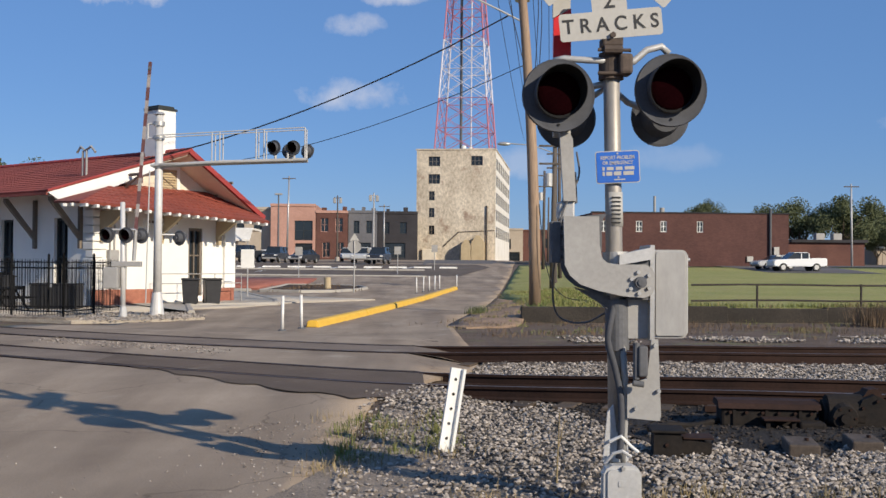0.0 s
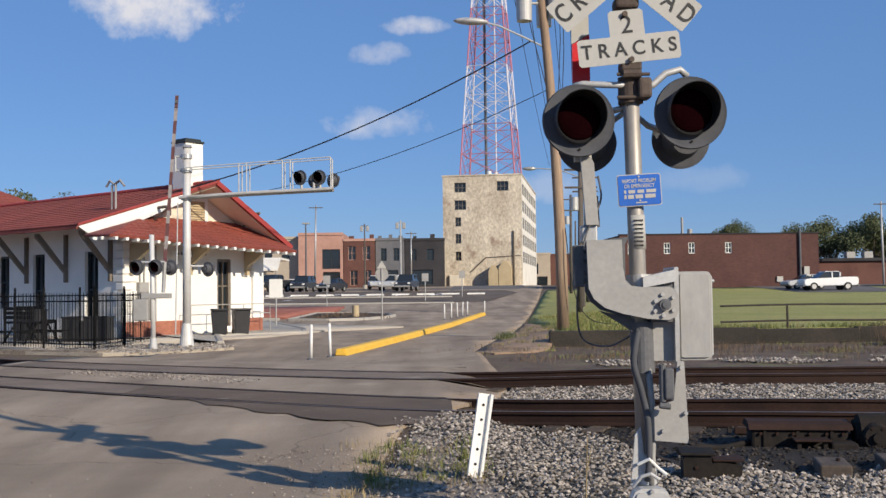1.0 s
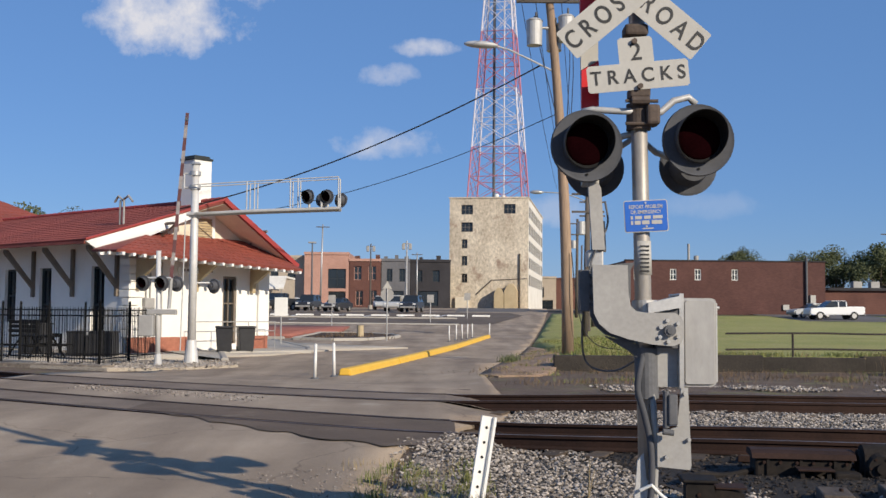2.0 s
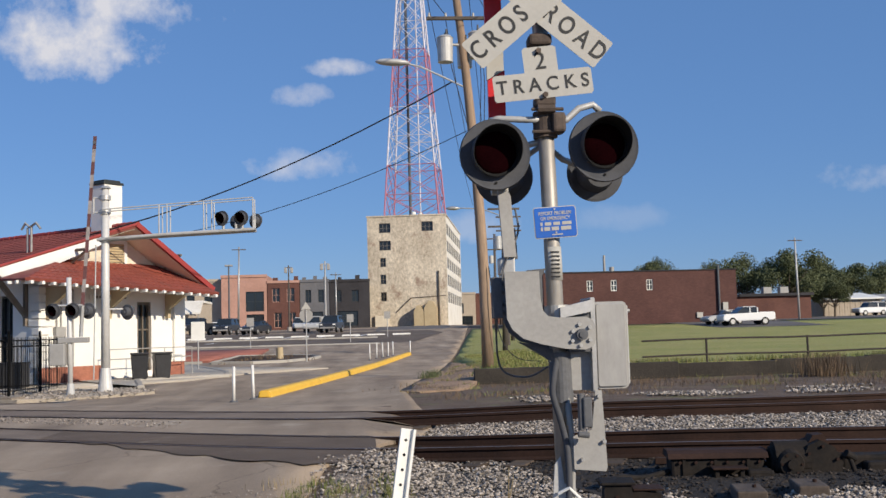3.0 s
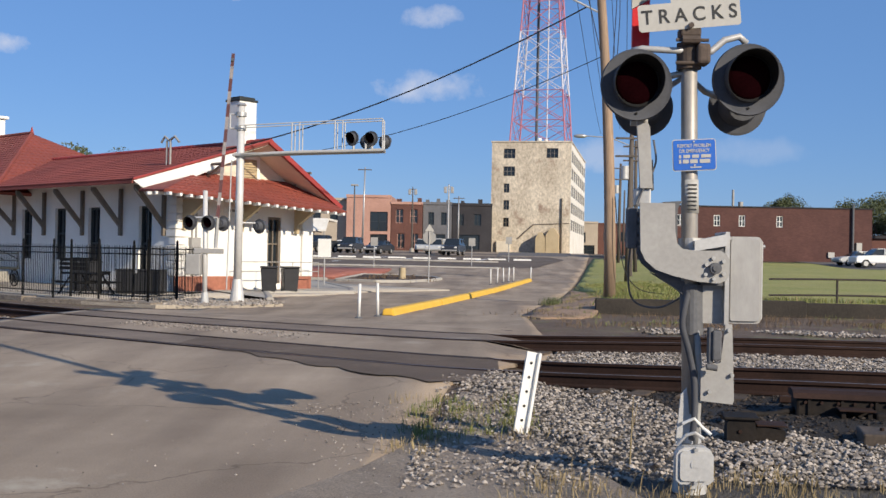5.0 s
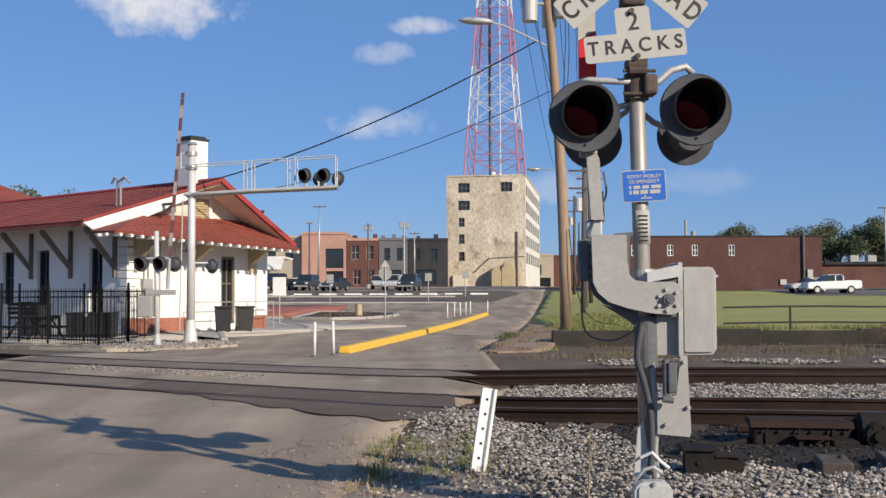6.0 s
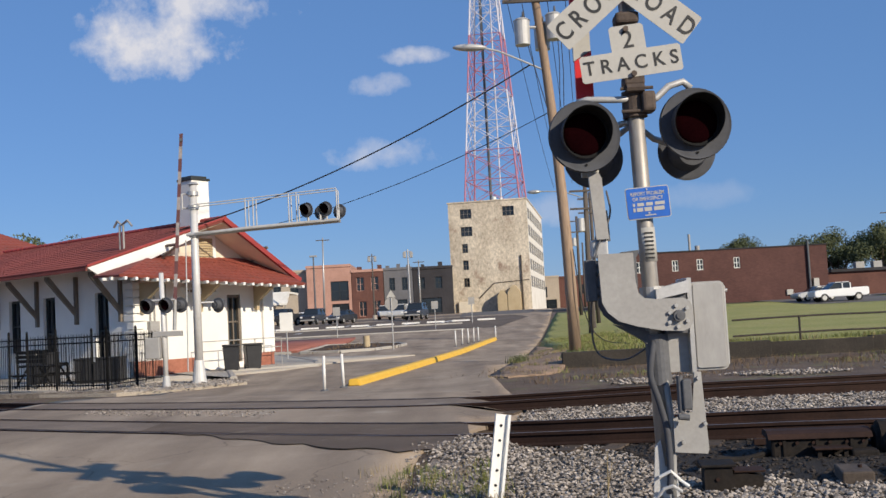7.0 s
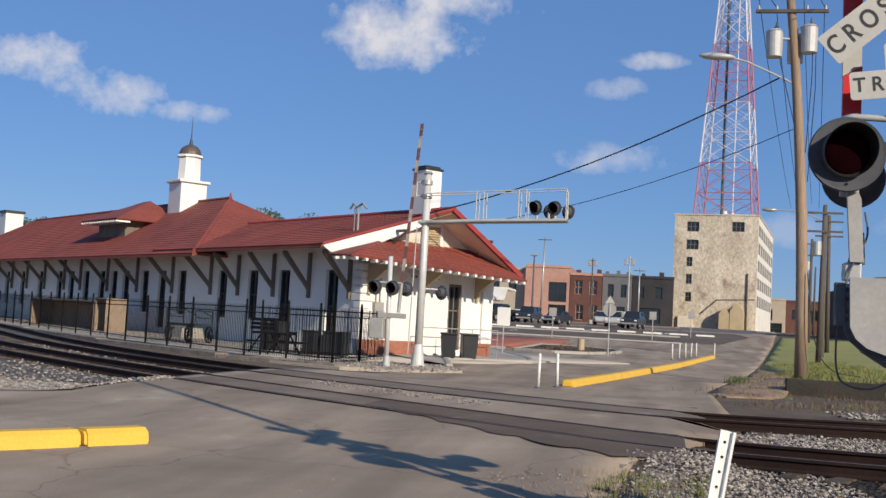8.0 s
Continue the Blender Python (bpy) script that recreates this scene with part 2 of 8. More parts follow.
TILE_EDGE = mat("red_trim", (0.34, 0.045, 0.04), (0.26, 0.036, 0.032), rough=0.6, s1=0.8, s2=20, grain=0.1, bump=0.05)
TIMBER = mat("brown_timber", (0.20, 0.165, 0.13), (0.14, 0.115, 0.09), rough=0.8, s1=1.5, s2=25, grain=0.2, stretch=(1, 1, 0.2))
TAN = mat("tan_boards", (0.50, 0.40, 0.25), (0.42, 0.33, 0.20), rough=0.75, s1=0.8, s2=25, grain=0.12)
SOFFIT = mat("cream_gable_boards", (0.72, 0.65, 0.53), (0.62, 0.55, 0.44), rough=0.8, s1=1.0, s2=25, grain=0.15)
DARK_WOOD = mat("dark_green_wood", (0.035, 0.04, 0.038), (0.025, 0.028, 0.027), rough=0.5, s1=1.5, s2=25, grain=0.2)
GLASS = glass_mat("window_glass")
BRICK_RED = brick_mat("plinth_brick", (0.42, 0.17, 0.11), (0.32, 0.12, 0.08), (0.8, 0.8, 0.75))
IRON = mat("black_iron", (0.008, 0.008, 0.009), (0.013, 0.013, 0.013), rough=0.7, spec=0.1, s1=4, s2=40, grain=0.2, bump=0.05)
STEEL = mat("galvanised_steel", (0.52, 0.51, 0.49), (0.40, 0.39, 0.37), rough=0.45, metal=0.55, s1=5, s2=40, grain=0.15, bump=0.06, spots=(0.30, 0.26, 0.22), spot_scale=6, spot_at=0.66)
MAST_STEEL = mat("weathered_mast", (0.40, 0.375, 0.34), (0.30, 0.275, 0.245), rough=0.5, metal=0.4, s1=5, s2=40, grain=0.18, bump=0.08, stretch=(1, 1, 0.3), spots=(0.22, 0.17, 0.13), spot_scale=5, spot_at=0.62)
ALU = mat("silver_paint", (0.52, 0.515, 0.50), (0.43, 0.425, 0.415), rough=0.5, metal=0.25, s1=4, s2=35, grain=0.12, bump=0.05, spots=(0.36, 0.34, 0.31), spot_scale=5, spot_at=0.66)
MAST_SILVER = mat("bright_aluminium", (0.62, 0.61, 0.59), (0.52, 0.51, 0.49), rough=0.5, metal=0.15, s1=4, s2=35, grain=0.1, bump=0.05)
GREY_PLATE = mat("grey_plate", (0.37, 0.36, 0.34), (0.31, 0.30, 0.285), rough=0.6, metal=0.2, s1=3, s2=30, grain=0.1, bump=0.06, spots=(0.30, 0.27, 0.24), spot_scale=5, spot_at=0.67)
WORN_GREY = mat("worn_grey_enamel", (0.40, 0.39, 0.37), (0.32, 0.31, 0.295), rough=0.5, metal=0.1, s1=2.2, s2=14, grain=0.14, bump=0.1, stretch=(1, 1, 0.35), spots=(0.25, 0.235, 0.22), spot_scale=3.5, spot_at=0.6)
BLACK = mat("black_enamel", (0.12, 0.122, 0.13), (0.09, 0.092, 0.098), rough=0.7, s1=6, s2=40, grain=0.2, bump=0.05)
HOOD_IN = mat("matt_black", (0.012, 0.012, 0.012), (0.008, 0.008, 0.008), rough=0.9, bump=0)
LENS = mat("red_lens", (0.010, 0.0018, 0.0026), (0.007, 0.0013, 0.002), rough=0.9, s1=8, s2=60, grain=0.3, bump=0, spec=0.0)
SIGNAL_GREY = mat("signal_grey", (0.085, 0.088, 0.098), (0.066, 0.068, 0.076), rough=0.75, s1=5, s2=40, grain=0.15, bump=0.05, spec=0.25)
RUSTY_CAST = mat("rusty_casting", (0.11, 0.08, 0.062), (0.06, 0.045, 0.037), rough=0.8, s1=6, s2=40, grain=0.3, bump=0.2)
RAIL = mat("rusty_rail", (0.042, 0.022, 0.016), (0.026, 0.015, 0.012), rough=0.85, spec=0.2, s1=2, s2=30, grain=0.3, bump=0.15)
RAIL_TOP = mat("worn_railhead", (0.16, 0.13, 0.11), (0.11, 0.085, 0.07), rough=0.5, metal=0.4, s1=2, s2=30, grain=0.2, bump=0.05)
SLEEPER = mat("creosoted_sleeper", (0.10, 0.072, 0.05), (0.06, 0.045, 0.034), rough=0.9, s1=2, s2=20, grain=0.4, bump=0.4, rnd=0.3, stretch=(0.3, 1, 1))
RED = mat("red_reflective", (0.62, 0.02, 0.025), (0.52, 0.018, 0.02), rough=0.4, s1=3, s2=30, grain=0.1, bump=0.03)
SIGN_WHITE = mat("sign_white", (0.46, 0.445, 0.405), (0.405, 0.39, 0.355), rough=0.5, s1=3, s2=30, grain=0.06, bump=0.03)
SIGN_BLACK = mat("sign_black", (0.02, 0.02, 0.02), (0.03, 0.03, 0.03), rough=0.5, bump=0)
SIGN_BLUE = mat("sign_blue", (0.02, 0.13, 0.52), (0.02, 0.11, 0.45), rough=0.4, s1=3, s2=30, grain=0.06, bump=0.02)
POLE_WOOD = mat("weathered_pole", (0.36, 0.255, 0.175), (0.245, 0.172, 0.118), rough=0.9, s1=1.5, s2=22, grain=0.3, bump=0.4, stretch=(1, 1, 0.08), spots=(0.13, 0.095, 0.07), spot_scale=2.5, spot_at=0.63)
POLE_DARK = mat("dark_pole", (0.12, 0.10, 0.085), (0.08, 0.068, 0.058), rough=0.9, s1=1.5, s2=22, grain=0.3, stretch=(1, 1, 0.1))
CABLE = mat("black_cable", (0.015, 0.015, 0.016), (0.02, 0.02, 0.02), rough=0.6, bump=0)

# ---- building blocks ----


def link(name, bm, material, smooth=False):
    bmesh.ops.recalc_face_normals(bm, faces=bm.faces)
    me = bpy.data.meshes.new(name)
    bm.to_mesh(me)
    bm.free()
    me.materials.append(material)
    if smooth:
        for p in me.polygons:
            p.use_smooth = True
    return me


def part(name, bm, material, parent, label="", smooth=False):
    ob = new(name, link(name, bm, material, smooth))
    ob.parent = parent
    return tagged(ob, label)


def thing(name, label, category, m=None, group="", kind=""):
    ob = new(name)
    ob.empty_display_size = 0.2
    if m is not None:
        ob.matrix_basis = m
    return tagged(ob, label, category, group, kind)


def box(bm, x0, x1, y0, y1, z0, z1, bevel=0.0, m=None):
    vs = [bm.verts.new((x, y, z)) for x in (x0, x1) for y in (y0, y1) for z in (z0, z1)]
    fs = [bm.faces.new([vs[i] for i in q]) for q in ((0, 1, 3, 2), (4, 6, 7, 5), (0, 4, 5, 1), (2, 3, 7, 6), (0, 2, 6, 4), (1, 5, 7, 3))]
    if bevel:
        es = list({e for f in fs for e in f.edges})
        r = bmesh.ops.bevel(bm, geom=es, offset=bevel, segments=2, affect="EDGES", profile=0.5)
        vs = list({v for f in r["faces"] for v in f.verts} | {v for v in vs if v.is_valid})
    if m is not None:
        bmesh.ops.transform(bm, matrix=m, verts=vs)
    return bm


def bbox(*a, **k):
    return box(bmesh.new(), *a, **k)


def rod(bm, a, b, r0, r1=None, seg=12, cap=True):
    a, b = Vector(a), Vector(b)
    r1 = r0 if r1 is None else r1
    d = b - a
    m = Matrix.Translation((a + b) / 2) @ d.to_track_quat("Z", "Y").to_matrix().to_4x4()
    bmesh.ops.create_cone(bm, cap_ends=cap, segments=seg, radius1=r0, radius2=r1, depth=d.length, matrix=m)
    return bm


def rods(*items, seg=12):
    bm = bmesh.new()
    for it in items:
        rod(bm, *it, seg=seg)
    return bm


def path_tube(bm, pts, r, seg=8):
    pts = [Vector(p) for p in pts]
    rings = []
    for i, p in enumerate(pts):
        d = (pts[min(i + 1, len(pts) - 1)] - pts[max(i - 1, 0)]).normalized()
        side = d.cross(Vector((0.13, 0.21, 0.97))).normalized()
        up = side.cross(d)
        rings.append([bm.verts.new(p + r * (math.cos(2 * math.pi * k / seg) * side + math.sin(2 * math.pi * k / seg) * up)) for k in range(seg)])
    for a, b in zip(rings, rings[1:]):
        for k in range(seg):
            bm.faces.new((a[k], a[(k + 1) % seg], b[(k + 1) % seg], b[k]))
    bm.faces.new(rings[0])
    bm.faces.new(rings[-1])
    return bm


def flow(pts, n=6):
    """A smooth line through the given points."""
    p = [Vector(v) for v in pts]
    p = [p[0] * 2 - p[1]] + p + [p[-1] * 2 - p[-2]]
    out = []
    for a, b, c, d in zip(p, p[1:], p[2:], p[3:]):
        for k in range(n):
            t = k / n
            out.append(0.5 * (2 * b + (c - a) * t + (2 * a - 5 * b + 4 * c - d) * t * t + (3 * b - a - 3 * c + d) * t ** 3))
    return out + [p[-2]]


def plate(bm, pts, axis, a, b):
    """A flat outline of (p, q) pairs pushed from a to b along the axis: 'y' gives (p, ., q), 'x' (., p, q), 'z' (p, q, .)."""
    def at(p, q, w):
        return {"y": (p, w, q), "x": (w, p, q), "z": (p, q, w)}[axis]
    lo, hi = [bm.verts.new(at(p, q, a)) for p, q in pts], [bm.verts.new(at(p, q, b)) for p, q in pts]
    bm.faces.new(lo)
    bm.faces.new(hi)
    for i in range(len(pts)):
        j = (i + 1) % len(pts)
        bm.faces.new((lo[i], lo[j], hi[j], hi[i]))
    return bm


def round_rect(x0, x1, z0, z1, r, n=4):
    out = []
    for cx, cz, s in ((x1 - r, z1 - r, 0), (x0 + r, z1 - r, 90), (x0 + r, z0 + r, 180), (x1 - r, z0 + r, 270)):
        out += [(cx + r * math.cos(radians(s + 90 * k / n)), cz + r * math.sin(radians(s + 90 * k / n))) for k in range(n + 1)]
    return out


def words(text, size, material, parent, m, name="lettering", depth=0.004, bold=0.0, width=1.0):
    cu = bpy.data.curves.new(name, "FONT")
    cu.body, cu.size, cu.extrude, cu.align_x, cu.align_y, cu.offset = text, size, depth, "CENTER", "CENTER", bold
    ob = bpy.data.objects.new(name, cu)
    scene.collection.objects.link(ob)
    me = bpy.data.meshes.new_from_object(ob)
    bpy.data.objects.remove(ob)
    me.materials.clear()
    me.materials.append(material)
    me.transform(Matrix.Diagonal((width, 1, 1, 1)))
    made = new(name, me)
    made.parent, made.matrix_basis = parent, m
    return made


def smooth01(v):
    v = min(1.0, max(0.0, v))
    return v * v * (3 - 2 * v)


def lerp_table(v, table):
    for (a, p), (b, q) in zip(table, table[1:]):
        if v <= b:
            return p + (q - p) * max(0.0, (v - a) / (b - a))
    return table[-1][1]


# ---- the lie of the land ----


def bent(x, f, lo, hi):
    if x < lo:
        return f(lo) + (x - lo) * (f(lo + 0.1) - f(lo)) * 10
    if x > hi:
        return f(hi) + (x - hi) * (f(hi) - f(hi - 0.1)) * 10
    return f(x)


def near_line(x):
    return bent(x, lambda v: 14.85 - 0.57 * v + 0.008 * v * v + 0.022 * max(v, 0.0) ** 2, -26, 7.5)


def far_line(x):
    return bent(x, lambda v: 19.9 - 0.42 * v + 0.014 * v * v + 0.012 * max(v, 0.0) ** 2, -26, 10)


def rail_level(x):
    return 0.15 + 0.15 * smooth01((x + 1) / 6)


def open_track(x):
    return max(smooth01((x - 0.2) / 0.9), smooth01((-10.2 - x) / 0.8))


RISE = [(-5000, 0.0), (50, 0.0), (70, 0.2), (95, 0.85), (119, 1.85), (190, 2.7), (260, 3.0), (6000, 3.0)]


def ground_z(x, y):
    n, f = near_line(x) - 2.0, far_line(x) + 1.9
    k = smooth01((y - n + 4) / 4) if y < n else 1.0 if y < f else 1 - smooth01((y - f) / 4)
    base = lerp_table(y, RISE) + 0.1 * smooth01((x + 0.3) / 1.2) * smooth01((y - 3) / 3) * (y < 40)
    return base + (rail_level(x) - 0.18 * open_track(x) - base) * k


def lawn_z(x, y):
    full = 0.5 + (1.3 - 0.5) * smooth01((y - 32) / 85) + 0.6 * smooth01((y - 118) / 40)
    edge = lerp_table(y, [(29.0, 1.3), (40, 2.8), (55, 4.6), (75, 6.85), (100, 9.75), (140, 14.6), (190, 19.0)])
    low = ground_z(x, y) + 0.015
    up = min(1.0, max(0.0, (x - edge) / lerp_table(y, [(44, 3.2), (62, 9.0)])))
    front = smooth01((y - 29.4 - 1.3 * smooth01((x - 2.0) / 1.3)) / 1.6)
    return low + (max(full, low) - low) * (0.6 * up + 0.4 * smooth01(up)) * front


def sheet(name, outline, material, lift, step, label, category, level=ground_z, kind="structure", near=None, skirt=0.0):
    """A piece of ground laid over the land inside an outline."""
    bm = bmesh.new()
    bm.faces.new([bm.verts.new((x, y, 0)) for x, y in outline])
    for axis in (0, 1):
        vals = [p[axis] for p in outline]
        lo, hi = min(vals), max(vals)
        v = lo
        while True:
            s = step
            if axis == 1:
                s = step if v < 45 else step * 4 if v < 130 else step * 10
            else:
                s = step if abs(v) < 16 else step * 5
            v += s
            if v >= hi:
                break
            co, no = [0, 0, 0], [0, 0, 0]
            co[axis], no[axis] = v, 1
            bmesh.ops.bisect_plane(bm, geom=bm.verts[:] + bm.edges[:] + bm.faces[:], plane_co=co, plane_no=no)
    for v in bm.verts:
        v.co.z = level(v.co.x, v.co.y) + lift
    if skirt:
        edges = [e for e in bm.edges if e.is_boundary]
        r = bmesh.ops.extrude_edge_only(bm, edges=edges)
        for v in r["geom"]:
            if isinstance(v, bmesh.types.BMVert):
                v.co.z -= skirt
    ob = new(name, link(name, bm, material))
    for p in ob.data.polygons:
        p.use_smooth = abs(p.normal.z) > 0.5
    return tagged(ob, label, category, kind=kind)


def ground_sheet():
    xs = sorted(set([-4000, -1500, -600, -300, -150] + list(range(-80, 81, 8)) + list(range(-30, 16, 1)) + [150, 300, 600, 1500, 4000]))
    ys = sorted(set([-4000, -1000, -200, -50, -10] + list(range(0, 46, 1)) + list(range(46, 130, 6)) + [150, 200, 260, 400, 800, 2000, 4900]))
    verts = [(x, y, ground_z(x, y) - 0.03) for y in ys for x in xs]
    w = len(xs)
    faces = [(j * w + i, j * w + i + 1, (j + 1) * w + i + 1, (j + 1) * w + i) for j in range(len(ys) - 1) for i in range(w - 1)]
    me = bpy.data.meshes.new("ground")
    me.from_pydata(verts, [], faces)
    me.materials.append(SOIL)
    for p in me.polygons:
        p.use_smooth = True
    return tagged(new("ground", me), "bare brown soil with sparse weeds", "ground", kind="structure")


ground_sheet()
ROAD_RIGHT = [(-1.3, -8), (-1.1, 6), (-0.68, 9.4), (-0.5, 11.3), (-0.4, 12.7), (0.3, 14.8), (0.95, 17), (1.4, 20), (1.2, 24), (1.15, 29), (2.65, 40), (4.45, 55), (6.7, 75), (9.6, 100), (14, 140), (18.5, 190), (19, 300)]
ROAD_LEFT = [(11, 300), (11, 196), (-70, 178), (-70, 92), (-30, 66), (-12, 66), (-9.6, 60), (-9.2, 47), (-7.6, 36.5), (-8.2, 31.2), (-9.9, 27), (-10.4, 24.5), (-10.2, 20.5), (-11.5, 17), (-16, 13.5), (-40, 9), (-40, -8)]
sheet("road", ROAD_RIGHT + ROAD_LEFT, ASPHALT, 0.0, 1.0, "worn grey-brown asphalt road over a level crossing", "road", skirt=0.05)


def band(name, x0, x1, lo, hi, material, lift, label, category):
    """A strip that follows the tracks from x0 to x1, between two curves."""
    bm = bmesh.new()
    n = 24
    rows = []
    for i in range(n + 1):
        x = x0 + (x1 - x0) * i / n
        rows.append([bm.verts.new((x, y, ground_z(x, y) + lift)) for y in [lo(x) + (hi(x) - lo(x)) * k / 6 for k in range(7)]])
    for a, b in zip(rows, rows[1:]):
        for k in range(6):
            bm.faces.new((a[k], b[k], b[k + 1], a[k + 1]))
    ob = new(name, link(name, bm, material))
    return tagged(ob, label, category, kind="structure")


band("crossing_pavement", -9.8, 0.15, lambda x: near_line(x) - 0.9 - 0.1 * math.sin(3.1 * x), lambda x: near_line(x) + 0.95 + 0.08 * math.sin(2.7 * x), ASPHALT_MID, 0.008, "stained asphalt strip along the rails of the crossing", "pavement")
band("crossing_pavement", -5.0, 0.2, lambda x: near_line(x) - 0.78 - 1.6 * smooth01((x + 5.0) / 4.2) - 0.13 * math.sin(7.3 * x) - 0.05 * math.sin(17 * x), lambda x: near_line(x) + 0.62, TAR, 0.014, "dark fresh asphalt patch beside the rail", "pavement")
band("crossing_pavement", -9.8, 1.0, lambda x: far_line(x) - 0.9 - 0.1 * math.sin(2.9 * x), lambda x: far_line(x) + 0.95, ASPHALT_MID, 0.008, "stained asphalt strip along the rails of the crossing", "pavement")
for line in (near_line, far_line):
    for d in (-0.70, 0.82, -0.84, 0.68):
        band("flangeway", -10.2, 0.55, lambda x, d=d: line(x) + d * 1.12 - 0.032, lambda x, d=d: line(x) + d * 1.12 + 0.032, RAIL, 0.016, "dark groove beside the rail in the crossing", "groove")


# ---- railway ----
def offset_curve(line, x, d):
    s = (line(x + 0.05) - line(x - 0.05)) * 10
    k = 1 / math.hypot(1, s)
    return x - d * s * k, line(x) + d * k


def railway(name, line, label):
    track = thing(name, label, "railway track")
    profile = [(-0.07, -0.17), (0.07, -0.17), (0.07, -0.15), (0.012, -0.13), (0.012, -0.05), (0.036, -0.035), (0.036, 0.0), (-0.036, 0.0), (-0.036, -0.035), (-0.012, -0.05), (-0.012, -0.13), (-0.07, -0.15)]
    for side in (-0.76, 0.76):
        bm = bmesh.new()
        rings = []
        for i in range(111):
            x = -70 + i * 1.0
            cx, cy = offset_curve(line, x, side)
            z = rail_level(x) + 0.015
            s = (line(x + 0.05) - line(x - 0.05)) * 10
            k = 1 / math.hypot(1, s)
            rings.append([bm.verts.new((cx - p * s * k, cy + p * k, z + q)) for p, q in profile])
        for a, b in zip(rings, rings[1:]):
            for j in range(len(profile)):
                f = bm.faces.new((a[j], b[j], b[(j + 1) % 12], a[(j + 1) % 12]))
                f.material_index = 1 if j == 6 else 0
        ob = part("rail", bm, RAIL, track)
        ob.data.materials.append(RAIL_TOP)
    tie = link("sleeper", bbox(-0.115, 0.115, -1.32, 1.32, -0.16, 0.0, bevel=0.012), SLEEPER)
    x = 0.85
    while x < 16 or x > 900:
        cx, cy = offset_curve(line, x, 0)
        s = (line(x + 0.05) - line(x - 0.05)) * 10
        ob = new("sleeper", tie)
        ob.parent = track
        ob.matrix_basis = pose(cx, cy, rail_level(x) - 0.150, 0, 0, math.degrees(math.atan(s)) + random.uniform(-1, 1))
        x += 0.54 / math.hypot(1, s)
    x = -11.4
    while x > -26:
        cx, cy = offset_curve(line, x, 0)
        s = (line(x + 0.05) - line(x - 0.05)) * 10
        ob = new("sleeper", tie)
        ob.parent = track
        ob.matrix_basis = pose(cx, cy, rail_level(x) - 0.150, 0, 0, math.degrees(math.atan(s)) + random.uniform(-1, 1))
        x -= 0.54 / math.hypot(1, s)
    return track


railway("railway_track", near_line, "rusty railway track curving over the level crossing")
railway("railway_track", far_line, "rusty railway track beside the depot fence")


def stones(name, spots, lo, hi, label, material=None):
    """Loose angular stones at (x, y, z) spots: one mesh of small deformed lumps."""
    rng = np.random.default_rng(len(spots))
    base = np.array([(1, 0, 0), (-1, 0, 0), (0, 1, 0), (0, -1, 0), (0, 0, 1), (0, 0, -1), (0.6, 0.6, 0.6), (-0.6, -0.6, 0.5)], float)
    tri = np.array([(0, 2, 6), (2, 4, 6), (4, 0, 6), (2, 1, 4), (1, 7, 4), (3, 7, 1), (3, 4, 7), (3, 0, 4), (2, 0, 5), (1, 2, 5), (3, 1, 5), (0, 3, 5)])
    n = len(spots)
    v = base[None] * rng.uniform(0.55, 1.15, (n, 8, 3)) * rng.uniform(lo, hi, (n, 1, 1)) * np.array([1, 1, 0.75])
    a = rng.uniform(0, 6.28, n)
    c, s = np.cos(a)[:, None], np.sin(a)[:, None]
    v = np.stack([v[..., 0] * c - v[..., 1] * s, v[..., 0] * s + v[..., 1] * c, v[..., 2]], -1) + np.array(spots)[:, None]
    f = (tri[None] + 8 * np.arange(n)[:, None, None]).reshape(-1, 3)
    me = bpy.data.meshes.new(name)
    me.from_pydata(v.reshape(-1, 3).tolist(), [], f.tolist())
    me.materials.append(material or PEBBLE)
    return tagged(new(name, me), label, "ballast", kind="stuff")


def pebble_mat(name, c1, c2):
    m = mat(name, c1, c2, rough=0.9, s1=7, s2=60, grain=0.2, bump=0)
    n, l = m.node_tree.nodes, m.node_tree.links
    p = n["Principled BSDF"]
    old = p.inputs["Base Color"].links[0].from_socket
    geo = n.new("ShaderNodeNewGeometry")
    r = n.new("ShaderNodeValToRGB")
    r.color_ramp.elements[0].color, r.color_ramp.elements[1].color = (0.35, 0.33, 0.31, 1), (1.35, 1.3, 1.25, 1)
    l.new(geo.outputs["Random Per Island"], r.inputs[0])
    mx = n.new("ShaderNodeMixRGB")
    mx.blend_type, mx.inputs[0].default_value = "MULTIPLY", 1
    l.new(old, mx.inputs[1])
    l.new(r.outputs[0], mx.inputs[2])
    l.new(mx.outputs[0], p.inputs["Base Color"])
    return m


PEBBLE = pebble_mat("loose_ballast", (0.40, 0.365, 0.33), (0.27, 0.245, 0.22))
PEBBLE_OILY = pebble_mat("oily_ballast", (0.042, 0.034, 0.029), (0.026, 0.022, 0.02))
sheet("ballast_bed", [(-0.2, 12.6), (0.2, 9.3), (0.6, 7.2), (3, 6.0), (14, 6), (14, 21.5), (5, 21), (1.9, 22), (1.5, 18), (0.9, 15.5)], GRAVEL, -0.018, 0.5, "bed of crushed grey ballast under the tracks", "ballast")
sheet("ballast_bed", [(-11, 24.8), (-10.8, 20), (-13, 19), (-40, 43), (-60, 66), (-60, 75), (-42, 58), (-22, 39)], GRAVEL, 0.01, 2.0, "bed of crushed grey ballast under the tracks", "ballast")


sheet("gravel_shoulder", [(-10.2, 19.7), (-10.5, 17.5), (-11.9, 16.5), (-16, 13.6), (-40, 9.1), (-40, 46), (-26, 33.4), (-16, 25.0)], SHOULDER, 0.012, 1.0, "pale gravel shoulder beside the track", "gravel")


